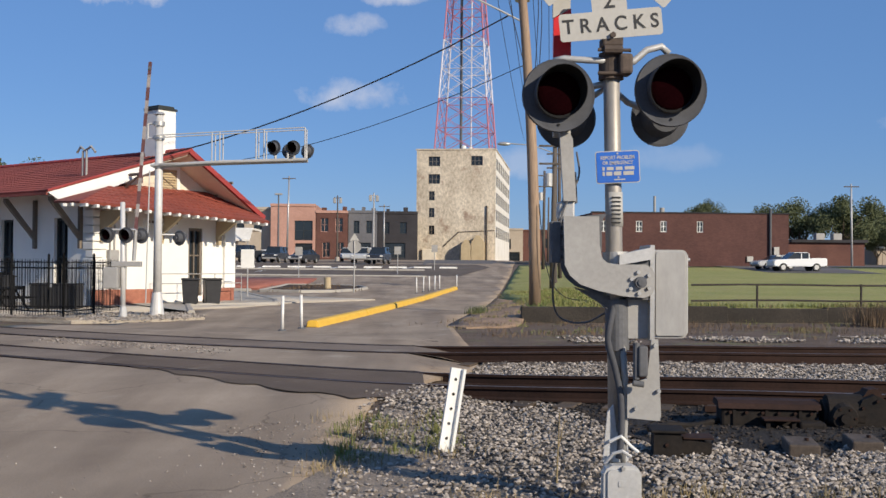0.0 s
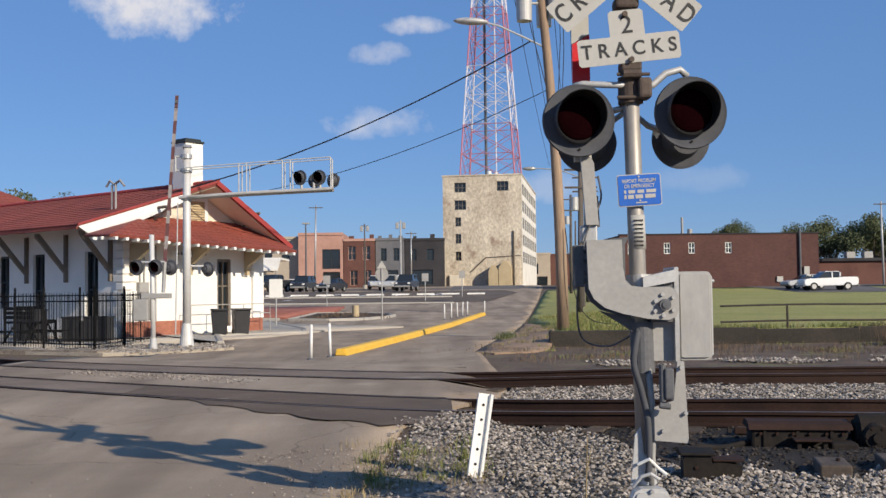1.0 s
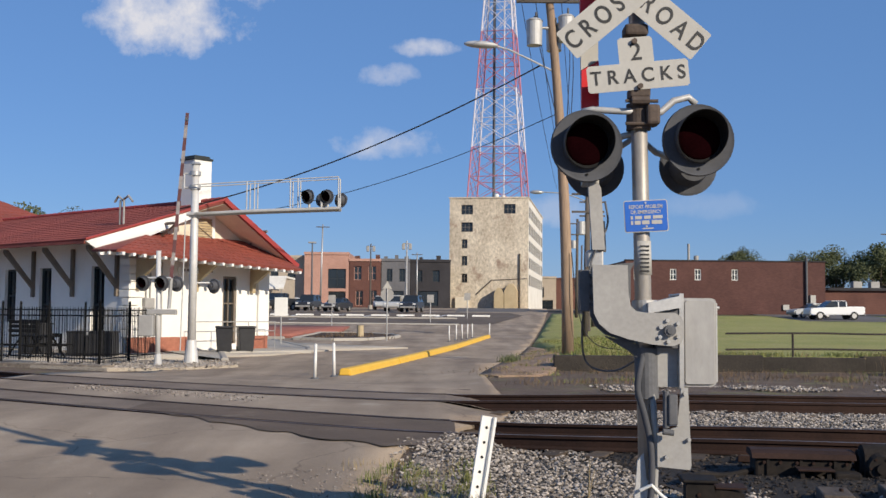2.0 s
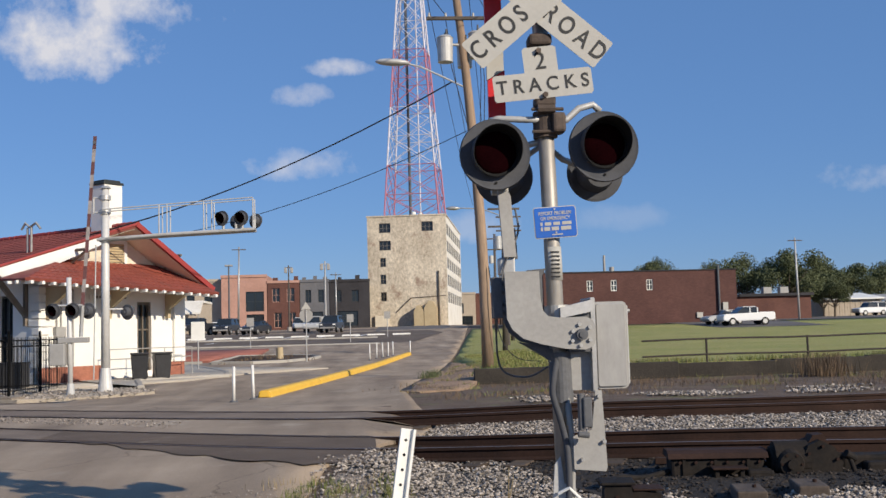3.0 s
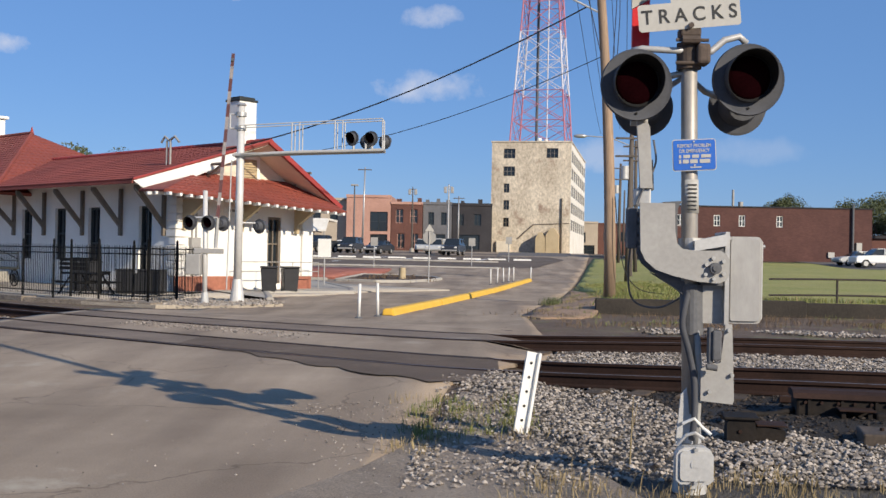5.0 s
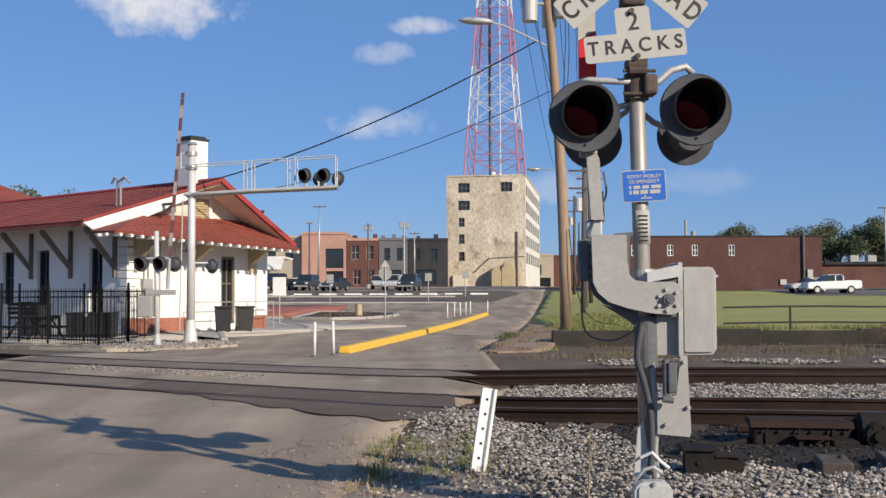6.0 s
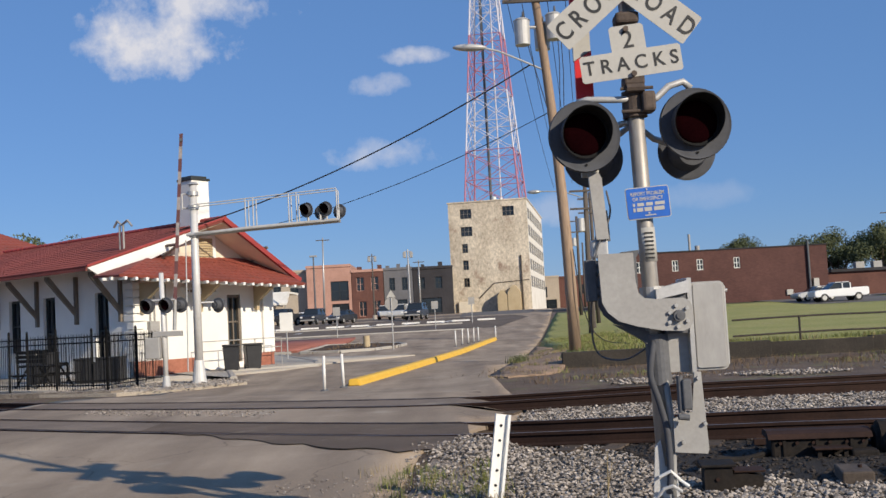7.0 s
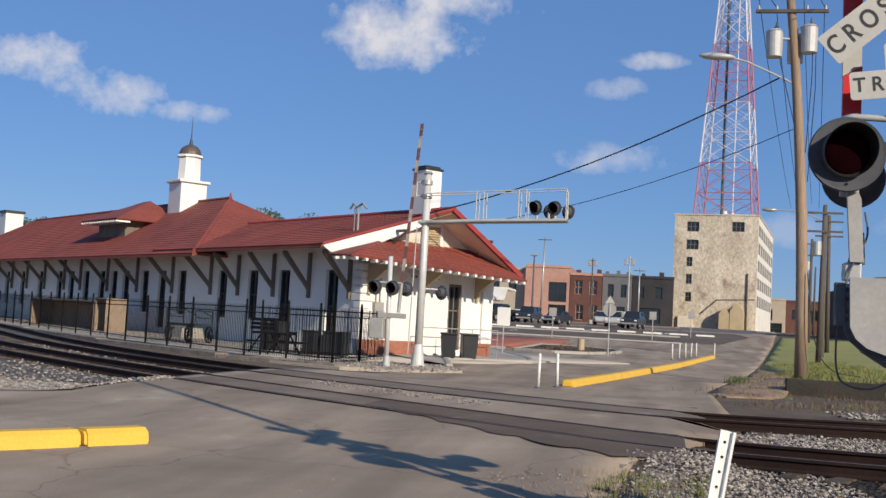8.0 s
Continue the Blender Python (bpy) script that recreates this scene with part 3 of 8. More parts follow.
def oil_edge(x):
    """Near edge of the oil-blackened ballast round the switch machine."""
    return near_line(x) - 0.85 - (3.15 - 0.75 * smooth01((x - 3.5) / 1.0)) * smooth01((x - 1.75) / 0.5) + 0.09 * math.sin(5.3 * x) + 0.07 * math.sin(11.7 * x)


band("oily_ground", 1.6, 9.5, oil_edge, lambda x: near_line(x) + 0.8, OIL_BED, 0.02, "oil-blackened ballast round the switch", "ballast")


def scatter(n, x0, x1, ylo, yhi, keep=lambda x, y: True, lift=0.01, seed=3):
    rng = random.Random(seed)
    out = []
    while len(out) < n:
        x = rng.uniform(x0, x1)
        a, b = ylo(x), yhi(x)
        if b <= a:
            continue
        y = rng.uniform(a, b)
        if keep(x, y):
            out.append((x, y, ground_z(x, y) + lift + rng.uniform(-0.01, 0.03)))
    return out


def off_road(x, y):
    return x > lerp_table(y, [(p[1], p[0]) for p in ROAD_RIGHT]) + random.uniform(0.02, 0.3)


stones("loose_ballast", scatter(17000, -0.6, 8, lambda x: 7.4, oil_edge, off_road), 0.014, 0.033, "loose angular grey ballast stones beside the track")
stones("loose_ballast", scatter(14000, 0.4, 11, lambda x: near_line(x) + 0.85, lambda x: far_line(x) - 0.85, off_road, seed=4), 0.018, 0.036, "loose angular grey ballast stones between the tracks")
stones("loose_ballast", scatter(60, 2.3, 3.0, lambda x: oil_edge(x) + 0.05, lambda x: oil_edge(x) + 0.75, lift=0.02, seed=41), 0.014, 0.03, "pale stones spilled over the oily ground")
stones("loose_ballast", scatter(900, 3.4, 16, lambda x: 22.6 + 0.04 * x, lambda x: 24.2 + 0.07 * x, lambda x, y: math.sin(1.9 * x) + math.sin(0.7 * x + 3 * y) > 0.1, lift=0.0, seed=42), 0.03, 0.06, "pale gravel spilled below the low wall")
stones("loose_ballast", scatter(3600, -17, -9.9, lambda x: lerp_table(x, [(-17, 13.3), (-12, 16.6), (-10.5, 17.7), (-9.9, 19.5)]), lambda x: near_line(x) - 0.85, lift=0.0, seed=43), 0.02, 0.05, "loose grey-brown gravel beside the track")
stones("oily_ballast", scatter(3200, 0.8, 8, lambda x: near_line(x) - 0.72, lambda x: near_line(x) + 0.72, off_road, lift=-0.01, seed=5), 0.02, 0.04, "oily ballast stones between the rails", PEBBLE_OILY)
stones("oily_ballast", scatter(6500, 0.9, 8, oil_edge, lambda x: near_line(x) - 0.7, off_road, lift=0.0, seed=15), 0.016, 0.036, "oily dark ballast beside the switch machine", PEBBLE_OILY)
stones("oily_ballast", scatter(2600, 1.2, 11, lambda x: far_line(x) - 0.72, lambda x: far_line(x) + 1.6, off_road, lift=-0.01, seed=6), 0.02, 0.04, "loose ballast stones around the far rails", PEBBLE_OILY)

# ---- lawn, low wall and rail fence ----
LAWN = [(3.5, 31.65), (40, 34.5), (90, 40), (90, 118), (46, 118), (45, 101), (35.6, 104), (35, 118), (12.2, 118), (9.8, 100), (6.9, 75), (5.2, 60), (4.6, 54.5), (4.9, 51), (4.3, 43), (4.0, 38), (3.5, 34)]
sheet("lawn", LAWN, GRASS_BED, 0.0, 1.2, "mown green lawn with yellowed patches", "lawn", level=lawn_z, skirt=0.3)
sheet("parking_lot", [(35.3, 103.6), (45.2, 100.6), (47, 118.6), (120, 118.6), (120, 150), (44, 150), (34.8, 121)], ASPHALT_FAR, 0.02, 4.0, "asphalt parking lot behind the lawn", "parking lot", level=lawn_z)
DIRT = mat("bare_red_dirt", (0.34, 0.235, 0.16), (0.23, 0.158, 0.108), rough=0.95, s1=0.8, s2=16, grain=0.4, bump=0.8, dist=0.04, spots=(0.17, 0.16, 0.07), spot_scale=0.9, spot_at=0.57)
sheet("dirt_bank", [(1.05, 28.6), (1.5, 27.9), (2.0, 28.3), (2.6, 28.4), (3.0, 29.4), (3.2, 30.4), (3.3, 31.0), (3.45, 31.7), (3.7, 34), (4.2, 38), (4.5, 43), (5.1, 51), (4.8, 55), (4.4, 54.5), (2.6, 39.8), (1.1, 29.4)], DIRT, -0.004, 0.7, "bare reddish dirt slope beside the road", "ground", level=lawn_z, skirt=0.06)
# every course of the wall has the same near-black concrete
wall = thing("retaining_wall", "low dark concrete wall along the lawn", "wall", kind="structure")
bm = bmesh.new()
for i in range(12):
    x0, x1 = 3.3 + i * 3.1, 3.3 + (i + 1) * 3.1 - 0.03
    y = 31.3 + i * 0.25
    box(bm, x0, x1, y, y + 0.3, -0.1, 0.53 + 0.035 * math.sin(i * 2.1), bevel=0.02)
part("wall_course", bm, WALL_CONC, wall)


def rail_fence():
    fence = thing("rail_fence", "rusty brown pipe rail fence along the lawn", "fence")
    rust = mat("rusty_pipe", (0.055, 0.042, 0.033), (0.035, 0.028, 0.024), rough=0.8, s1=3, s2=30)
    a, b = Vector((4.0, 31.9, 0)), Vector((40.3, 34.3, 0))
    post = link("post", rods(((0, 0, 0.05), (0, 0, 1.24), 0.035)), rust)
    n = 11
    for i in range(n + 1):
        p = a.lerp(b, i / n)
        if i == 0:
            continue
        ob = new("post", post)
        ob.parent, ob.location = fence, p
    for z in (1.2, 0.72):
        part("rail", path_tube(bmesh.new(), [a.lerp(b, k / 24) + Vector((0, 0, z + 0.015 * math.sin(k * 1.7))) for k in range(3, 25)], 0.03), rust, fence)


rail_fence()


def kerb_mesh(length, w=0.36, h=0.2, r=0.05):
    bm = bmesh.new()
    plate(bm, [(-w / 2, 0), (w / 2, 0), (w / 2 - 0.03, h - r), (w / 2 - 0.08, h), (-w / 2 + 0.08, h), (-w / 2 + 0.03, h - r)], "y", 0, length)
    bmesh.ops.bevel(bm, geom=[e for e in bm.edges if abs(e.verts[0].co.y - e.verts[1].co.y) < 1e-5], offset=0.03, segments=2, affect="EDGES")
    return bm


def yellow_kerb(label, points, group):
    """A painted kerb laid in lengths from point to point."""
    k = thing("road_kerb", label, "kerb")
    for (x0, y0), (x1, y1) in zip(points, points[1:]):
        d = math.hypot(x1 - x0, y1 - y0)
        ob = part("kerb_block", kerb_mesh(d - 0.04), YELLOW, k)
        z0, z1 = ground_z(x0, y0), ground_z(x1, y1)
        ob.matrix_basis = pose(x0, y0, z0 - 0.01, math.degrees(math.atan2(z1 - z0, d)), 0, math.degrees(math.atan2(-(x1 - x0), y1 - y0)))
    return k


yellow_kerb("yellow painted concrete kerb dividing the road", [(-2.64, 29.5), (-1.55, 36.7), (0.73, 52.8), (3.0, 69)], "")
yellow_kerb("yellow painted kerb end with a cracked joint", [(-6.15, 11.75), (-6.62, 11.05), (-7.25, 10.15), (-8.6, 8.1), (-11.0, 4.8)], "")


def bollard():
    b = thing("bollard", "white flexible plastic post beside the yellow kerb", "bollard", group="bollards by the kerb")
    part("post", rods(((0, 0, 0.03), (0, 0, 0.88), 0.042, 0.038)), WHITE_DIRTY, b, smooth=True)
    part("base", rods(((0, 0, 0), (0, 0, 0.04), 0.11, 0.09)), BLACK, b)
    part("cap", rods(((0, 0, 0.88), (0, 0, 0.91), 0.038, 0.03)), WHITE_DIRTY, b)
    return b


first = bollard()
first.matrix_basis = pose(-3.27, 27.9, ground_z(-3.27, 27.9), 0, 1)
for x, y, lean in ((-2.87, 28.9, -1), (0.45, 61.5, 0), (0.87, 63.9, 1.5), (1.27, 65.5, -1), (1.62, 67, 2), (1.97, 68.4, 0), (3.1, 69.3, 1)):
    copy_thing(first, pose(x, y, ground_z(x, y), 0, lean, 0))

# ---- depot ----
CORNER = Vector((-12.4, 42.5, 0.05))
AXIS = math.degrees(math.atan2(0.633, -0.774))
DEPOT = Matrix.Translation(CORNER) @ pose(0, 0, 0, 0, 0, AXIS) @ Matrix.Diagonal((1, -1, 1, 1))
# in the depot's own frame x runs along the long wall, y across the end wall


def depot():
    d = thing("depot", "white stucco railway depot with red tile roofs", "building")
    W, EAVE, RIDGE = 7.1, 4.45, 6.3
    LONG = 62.0

    def dp(name, bm, material, label="", parent=None):
        bmesh.ops.transform(bm, matrix=DEPOT, verts=bm.verts)
        return part(name, bm, material, parent or d, label)

    def quad(pts, t=0.08):
        """A slab with the given top corners."""
        bm = bmesh.new()
        a, b, c = [Vector(p) for p in pts[:3]]
        n = (b - a).cross(c - a).normalized()
        if n.z < 0:
            n = -n
        top = [bm.verts.new(p) for p in pts]
        low = [bm.verts.new(Vector(p) - n * t) for p in pts]
        bm.faces.new(top)
        bm.faces.new(low)
        for i in range(len(pts)):
            j = (i + 1) % len(pts)
            bm.faces.new((top[i], top[j], low[j], low[i]))
        return bm

    def courses(p0, p1, q0, q1, rows, ribs):
        """Tile courses on a slope: eave p0 to p1, ridge q0 to q1."""
        p0, p1, q0, q1 = [Vector(p) for p in (p0, p1, q0, q1)]
        bm = bmesh.new()
        n = (p1 - p0).cross(q0 - p0).normalized()
        if n.z < 0:
            n = -n
        for r in range(rows):
            lo, hi = r / rows, (r + 1.08) / rows
            a0, a1 = p0.lerp(q0, lo), p1.lerp(q1, lo)
            b0, b1 = p0.lerp(q0, hi), p1.lerp(q1, hi)
            count = max(2, int((a1 - a0).length / ribs))
            prev = None
            for k in range(2 * count + 1):
                f = k / (2 * count)
                lift = 0.034 if k % 2 else 0.012
                u = bm.verts.new(a0.lerp(a1, f) + n * (lift + 0.02))
                w = bm.verts.new(b0.lerp(b1, f) + n * lift)
                s = bm.verts.new(a0.lerp(a1, f))
                if prev:
                    bm.faces.new((prev[0], u, w, prev[1]))
                    bm.faces.new((prev[2], s, u, prev[0]))
                prev = (u, w, s)
        return bm

    # walls: long wall with real openings
    def wall(name, length, height, openings, place, thick=0.35, material=STUCCO, z0=0.0):
        bm = bmesh.new()
        xs = sorted({0.0, length, *[v for o in openings for v in o[:2]]})
        for a, b in zip(xs, xs[1:]):
            o = next((o for o in openings if o[0] <= a + 1e-6 and b <= o[1] + 1e-6), None)
            if o is None:
                box(bm, a, b, 0, thick, z0, height)
            else:
                if o[2] > z0:
                    box(bm, a, b, 0, thick, z0, o[2])
                box(bm, a, b, 0, thick, o[3], height)
        bmesh.ops.remove_doubles(bm, verts=bm.verts, dist=1e-4)
        bmesh.ops.transform(bm, matrix=place, verts=bm.verts)
        return dp(name, bm, material)

    opens = []
    for u in (2.2, 6.2, 9.1, 12.2, 16.8, 19.3, 21.6, 24.3, 26.1, 28.0, 30.6, 33.2, 35.4, 39.2, 43.0, 46.5, 50.0, 53.5, 57.0):
        opens.append((u - 0.48, u + 0.48, 0.35 if u in (2.2, 6.2, 19.3, 39.2) else 1.15, 3.5))
    wall("wall", LONG, EAVE + 0.1, opens, Matrix.Identity(4))
    for a, b, lo, hi in opens:
        win = dp("window", bbox(a, b, 0.22, 0.27, lo, hi), GLASS, "dark sash window in the stucco wall" if lo > 1 else "dark glazed door in the stucco wall")
        fr = bmesh.new()
        for bx in ((a, a + 0.09, 0.14, 0.22, lo, hi), (b - 0.09, b, 0.14, 0.22, lo, hi), (a + 0.09, b - 0.09, 0.14, 0.22, hi - 0.1, hi), (a + 0.09, b - 0.09, 0.14, 0.22, lo, lo + 0.1),
                   (a + 0.09, b - 0.09, 0.15, 0.22, (lo + hi) / 2 - 0.04, (lo + hi) / 2 + 0.04), ((a + b) / 2 - 0.025, (a + b) / 2 + 0.025, 0.16, 0.22, lo + 0.1, hi - 0.1)):
            box(fr, *bx)
        bmesh.ops.transform(fr, matrix=DEPOT, verts=fr.verts)
        part("window_frame", fr, DARK_WOOD, win)
        if lo > 1:
            sl = bbox(a - 0.08, b + 0.08, -0.08, 0.12, lo - 0.1, lo - 0.005)
            bmesh.ops.transform(sl, matrix=DEPOT, verts=sl.verts)
            part("window_sill", sl, STUCCO, win)
    # end wall, gable and rear
    turn = pose(0.35, 0, 0, 0, 0, 90)
    end_open = [(4.7, 5.45, 0.3, 3.2)]
    wall("wall", W, 4.3, [(a, b, lo, hi) for a, b, lo, hi in end_open], turn)
    for a, b, lo, hi in end_open:
        win = dp("window", bbox(0.2, 0.24, a, b, lo, hi), GLASS, "tall dark end window")
        fr = bmesh.new()
        for bx in ((0.06, 0.2, a, a + 0.1, lo, hi), (0.06, 0.2, b - 0.1, b, lo, hi), (0.06, 0.2, a + 0.1, b - 0.1, hi - 0.12, hi), (0.1, 0.2, (a + b) / 2 - 0.03, (a + b) / 2 + 0.03, lo, hi - 0.12),
                   (0.1, 0.2, a + 0.1, b - 0.1, lo + 0.9, lo + 0.96), (0.1, 0.2, a + 0.1, b - 0.1, lo + 1.7, lo + 1.76)):
            box(fr, *bx)
        bmesh.ops.transform(fr, matrix=DEPOT, verts=fr.verts)
        part("window_frame", fr, TIMBER, win)
    dp("wall", bbox(0.35, LONG, W - 0.35, W, 0, EAVE + 0.1), STUCCO)
    dp("wall", bbox(LONG - 0.35, LONG, 0.35, W - 0.35, 0, EAVE + 0.1), STUCCO)
    # brick plinth, corner piers
    dp("plinth", bbox(-0.09, 0.0, -0.06, 2.9, 0, 0.62, bevel=0.02), BRICK_RED, "red brick plinth")
    dp("plinth", bbox(-0.09, 0.0, 5.5, W + 0.1, 0, 0.62, bevel=0.02), BRICK_RED, "red brick plinth")
    for k in range(10):
        w = 0.62 if k % 2 else 0.42
        dp("quoin", bbox(-0.06, w, -0.06, -0.002, 0.62 + k * 0.32, 0.9 + k * 0.32, bevel=0.02), STUCCO)
        dp("quoin", bbox(-0.06, -0.002, 0.0, w, 0.62 + k * 0.32, 0.9 + k * 0.32, bevel=0.02), STUCCO)
    pier = bmesh.new()
    box(pier, -0.14, 0.3, W - 0.5, W + 0.12, 0.62, 3.7, bevel=0.03)
    dp("pier", pier, STUCCO)
    # gable wall above the lower end roof
    dp("gable", plate(bmesh.new(), [(0.3, 4.3), (W - 0.3, 4.3), (W / 2 + 0.1, RIDGE - 0.25), (W / 2 - 0.1, RIDGE - 0.25)], "x", 0.02, 0.3), SOFFIT, "tan boarded gable with a louvred vent")
    vent = bmesh.new()
    for k in range(8):
        box(vent, -0.05, 0.02, W / 2 - 0.45, W / 2 + 0.45, 4.75 + k * 0.11, 4.83 + k * 0.11)
    dp("louvre", vent, TAN)
    fr = bmesh.new()
    for bx in ((-0.07, 0.02, W / 2 - 0.6, W / 2 - 0.45, 4.7, 5.7), (-0.07, 0.02, W / 2 + 0.45, W / 2 + 0.6, 4.7, 5.7), (-0.07, 0.02, W / 2 - 0.6, W / 2 + 0.6, 5.62, 5.75)):
        box(fr, *bx)
    dp("vent_frame", fr, WHITE)
    # wing roof
    OV, OUT = 1.7, 1.5
    e0, e1 = -OV, W + 0.6
    u1 = 17.0
    rise = EAVE - 0.02
    for s, label in ((e0, "red tile roof slope of the depot wing"), (e1, "red tile roof slope of the depot wing")):
        ye, zl = s, rise if s < 0 else 3.72
        us = 0.55 if s < 0 else -OUT
        q = quad([(us, ye, zl), (u1, ye, zl), (u1, W / 2, RIDGE), (-OUT, W / 2, RIDGE)], 0.1)
        roof = dp("roof", q, TILE, label)
        c = courses((us, ye, zl), (u1, ye, zl), (-OUT, W / 2, RIDGE), (u1, W / 2, RIDGE), 15, 0.3)
        bmesh.ops.transform(c, matrix=DEPOT, verts=c.verts)
        part("roof_tiles", c, TILE, roof)
    cap = bmesh.new()
    k = -OUT
    while k < u1:
        rod(cap, (k, W / 2, RIDGE + 0.05), (k + 0.44, W / 2, RIDGE + 0.05), 0.11, 0.09, 8)
        k += 0.42
    dp("ridge_tiles", cap, TILE_EDGE)
    # barge boards, white soffit under the rake
    for s, zl, us in ((e0, rise, 0.55), (e1, 3.72, -OUT)):
        bg = quad([(us - 0.06, s, zl + 0.07), (us + 0.1, s, zl + 0.07), (-OUT + 0.1, W / 2, RIDGE + 0.09), (-OUT - 0.06, W / 2, RIDGE + 0.09)], 0.08 if s < 0 else 0.2)
        dp("barge_board", bg, TILE_EDGE, "red painted barge board")
    def rake_slab(pts):
        """An upright board under the left rake: pairs of the way up the rake and the drop below it."""
        lo, hi = Vector((0.5, e0, rise)), Vector((-OUT, W / 2, RIDGE))
        bm = bmesh.new()
        front = [bm.verts.new(lo.lerp(hi, f) - Vector((0.03, 0, drop))) for f, drop in pts]
        rear = [bm.verts.new(v.co + Vector((0.06, 0.02, 0))) for v in front]
        bm.faces.new(front)
        bm.faces.new(rear)
        for i in range(len(pts)):
            j = (i + 1) % len(pts)
            bm.faces.new((front[i], front[j], rear[j], rear[i]))
        return bm

    dp("rake_panel", rake_slab([(0.0, 0.05), (0.13, 0.80), (0.74, 0.36), (0.74, 0.05)]), WHITE, "white painted panel under the roof edge")
    dp("soffit", quad([(0.6, e0 + 0.1, rise - 0.13), (0.9, e0 + 0.1, rise - 0.13), (0.0, W / 2, RIDGE - 0.13), (-OUT + 0.1, W / 2, RIDGE - 0.13)], 0.03), SOFFIT)
    dp("soffit", quad([(-OUT + 0.1, e1 - 0.1, 3.62), (0.0, e1 - 0.1, 3.62), (0.0, W / 2, RIDGE - 0.13), (-OUT + 0.1, W / 2, RIDGE - 0.13)], 0.03), SOFFIT)
    for yy, zz in ((1.2, 5.0), (5.9, 4.95)):
        br = bmesh.new()
        rod(br, (-OUT + 0.2, yy, zz + 0.15), (0, yy, zz - 0.45), 0.06, seg=4)
        rod(br, (-OUT + 0.1, yy, zz + 0.2), (0, yy, zz + 0.2), 0.06, seg=4)
        dp("bracket", br, TIMBER)
    # lower roof across the end, with white rafter tails
    P0, P1, Z0, Z1 = -1.95, W + 0.4, 3.95, 4.85
    a, b = (-2.0, P0, Z0), (-2.0, P1, 3.52)
    c0, c1 = (0.0, 0.9, Z1), (0.0, W - 0.9, Z1 - 0.1)
    lower = dp("end_roof", quad([a, b, c1, c0], 0.09), TILE, "red tile skirt roof over the end wall")
    c = courses(a, b, c0, c1, 8, 0.3)
    bmesh.ops.transform(c, matrix=DEPOT, verts=c.verts)
    part("roof_tiles", c, TILE, lower)
    side = dp("end_roof", quad([(-2.0, P0, Z0), (0.0, 0.9, Z1), (0.25, P0 + 0.35, Z0 + 0.1)], 0.09), TILE)
    for k in range(20):
        f = (k + 0.5) / 20
        y = P0 + (P1 - P0) * f
        z = Z0 + (3.52 - Z0) * f - 0.15
        dp("rafter_tail", bbox(-2.1, -1.7, y - 0.06, y + 0.06, z - 0.03, z + 0.09, bevel=0.012), WHITE)
    for k in range(2):
        x = -1.5 + k * 0.55
        dp("rafter_tail", bbox(x, x + 0.1, P0 - 0.02, P0 + 0.5, Z0 - 0.16, Z0 - 0.05), WHITE)
    for y in (0.25, 3.1, 6.2):
        br = bmesh.new()
        plate(br, [(0.0, 2.5), (-0.18, 2.5), (-0.24, 2.9), (-1.5, 3.6), (-1.5, 3.74), (0.0, 3.74)], "y", y, y + 0.16)
        dp("bracket", br, TAN, "tan curved timber bracket")
    for v, top in ((0.75, 3.6), (0.95, 3.2), (1.5, 3.7)):
        dp("conduit", rods(((-0.05, v, 0.1), (-0.05, v, top), 0.035)), GREY_PLATE)
    dp("meter_box", bbox(-0.24, -0.002, 0.6, 1.05, 1.5, 2.2, bevel=0.02), GREY_PLATE, "grey electric meter box")
    # sign board, lamp, rail
    sign = dp("sign_board", bbox(-0.36, -0.3, 2.1, 4.0, 3.25, 3.5, bevel=0.01), WHITE, "white painted name board")
    for k in range(8):
        bar = bbox(-0.375, -0.36, 2.3 + k * 0.2, 2.43 + k * 0.2, 3.32, 3.43)
        bmesh.ops.transform(bar, matrix=DEPOT, verts=bar.verts)
        part("lettering", bar, TIMBER, sign)
    rail = bmesh.new()
    for z in (0.85, 1.25):
        rod(rail, (-0.9, 2.6, z), (-0.9, W - 0.2, z), 0.018)
    for y in (2.6, 4.0, 5.4, W - 0.2):
        rod(rail, (-0.9, y, 0), (-0.9, y, 1.27), 0.018)
    dp("handrail", rail, GREY_PLATE, "thin grey pipe handrail")
    # chimney on the wing
    ch = dp("chimney", bbox(0.05, 0.95, W / 2 - 0.45, W / 2 + 0.45, 5.0, 8.1, bevel=0.02), STUCCO, "white stucco chimney with a dark cap")
    for bx in ((0.0, 1.0, W / 2 - 0.5, W / 2 + 0.5, 8.1, 8.2), (0.1, 0.9, W / 2 - 0.4, W / 2 + 0.4, 8.2, 8.3)):
        bb = bbox(*bx, bevel=0.02)
        bmesh.ops.transform(bb, matrix=DEPOT, verts=bb.verts)
        part("chimney_cap", bb, DARK_WOOD, ch)
    pipes = bmesh.new()
    for px in (1.1, 1.35):
        rod(pipes, (px, 0.4, 4.8), (px, 0.4, 6.2), 0.045)
    path_tube(pipes, [(0.5, 0.4, 6.1), (0.8, 0.4, 6.35), (1.2, 0.4, 6.2), (1.5, 0.4, 6.38), (1.75, 0.4, 6.15)], 0.05)
    dp("service_mast", pipes, GREY_PLATE, "grey electrical service mast")
    # central hipped block
    B0, B1, ZB, ZR = 11.8, 60.0, 4.2, 8.0
    F0, F1 = -1.9, W + 3.2
    ym = (F0 + F1) / 2
    r0, r1 = 20.0, 54.0
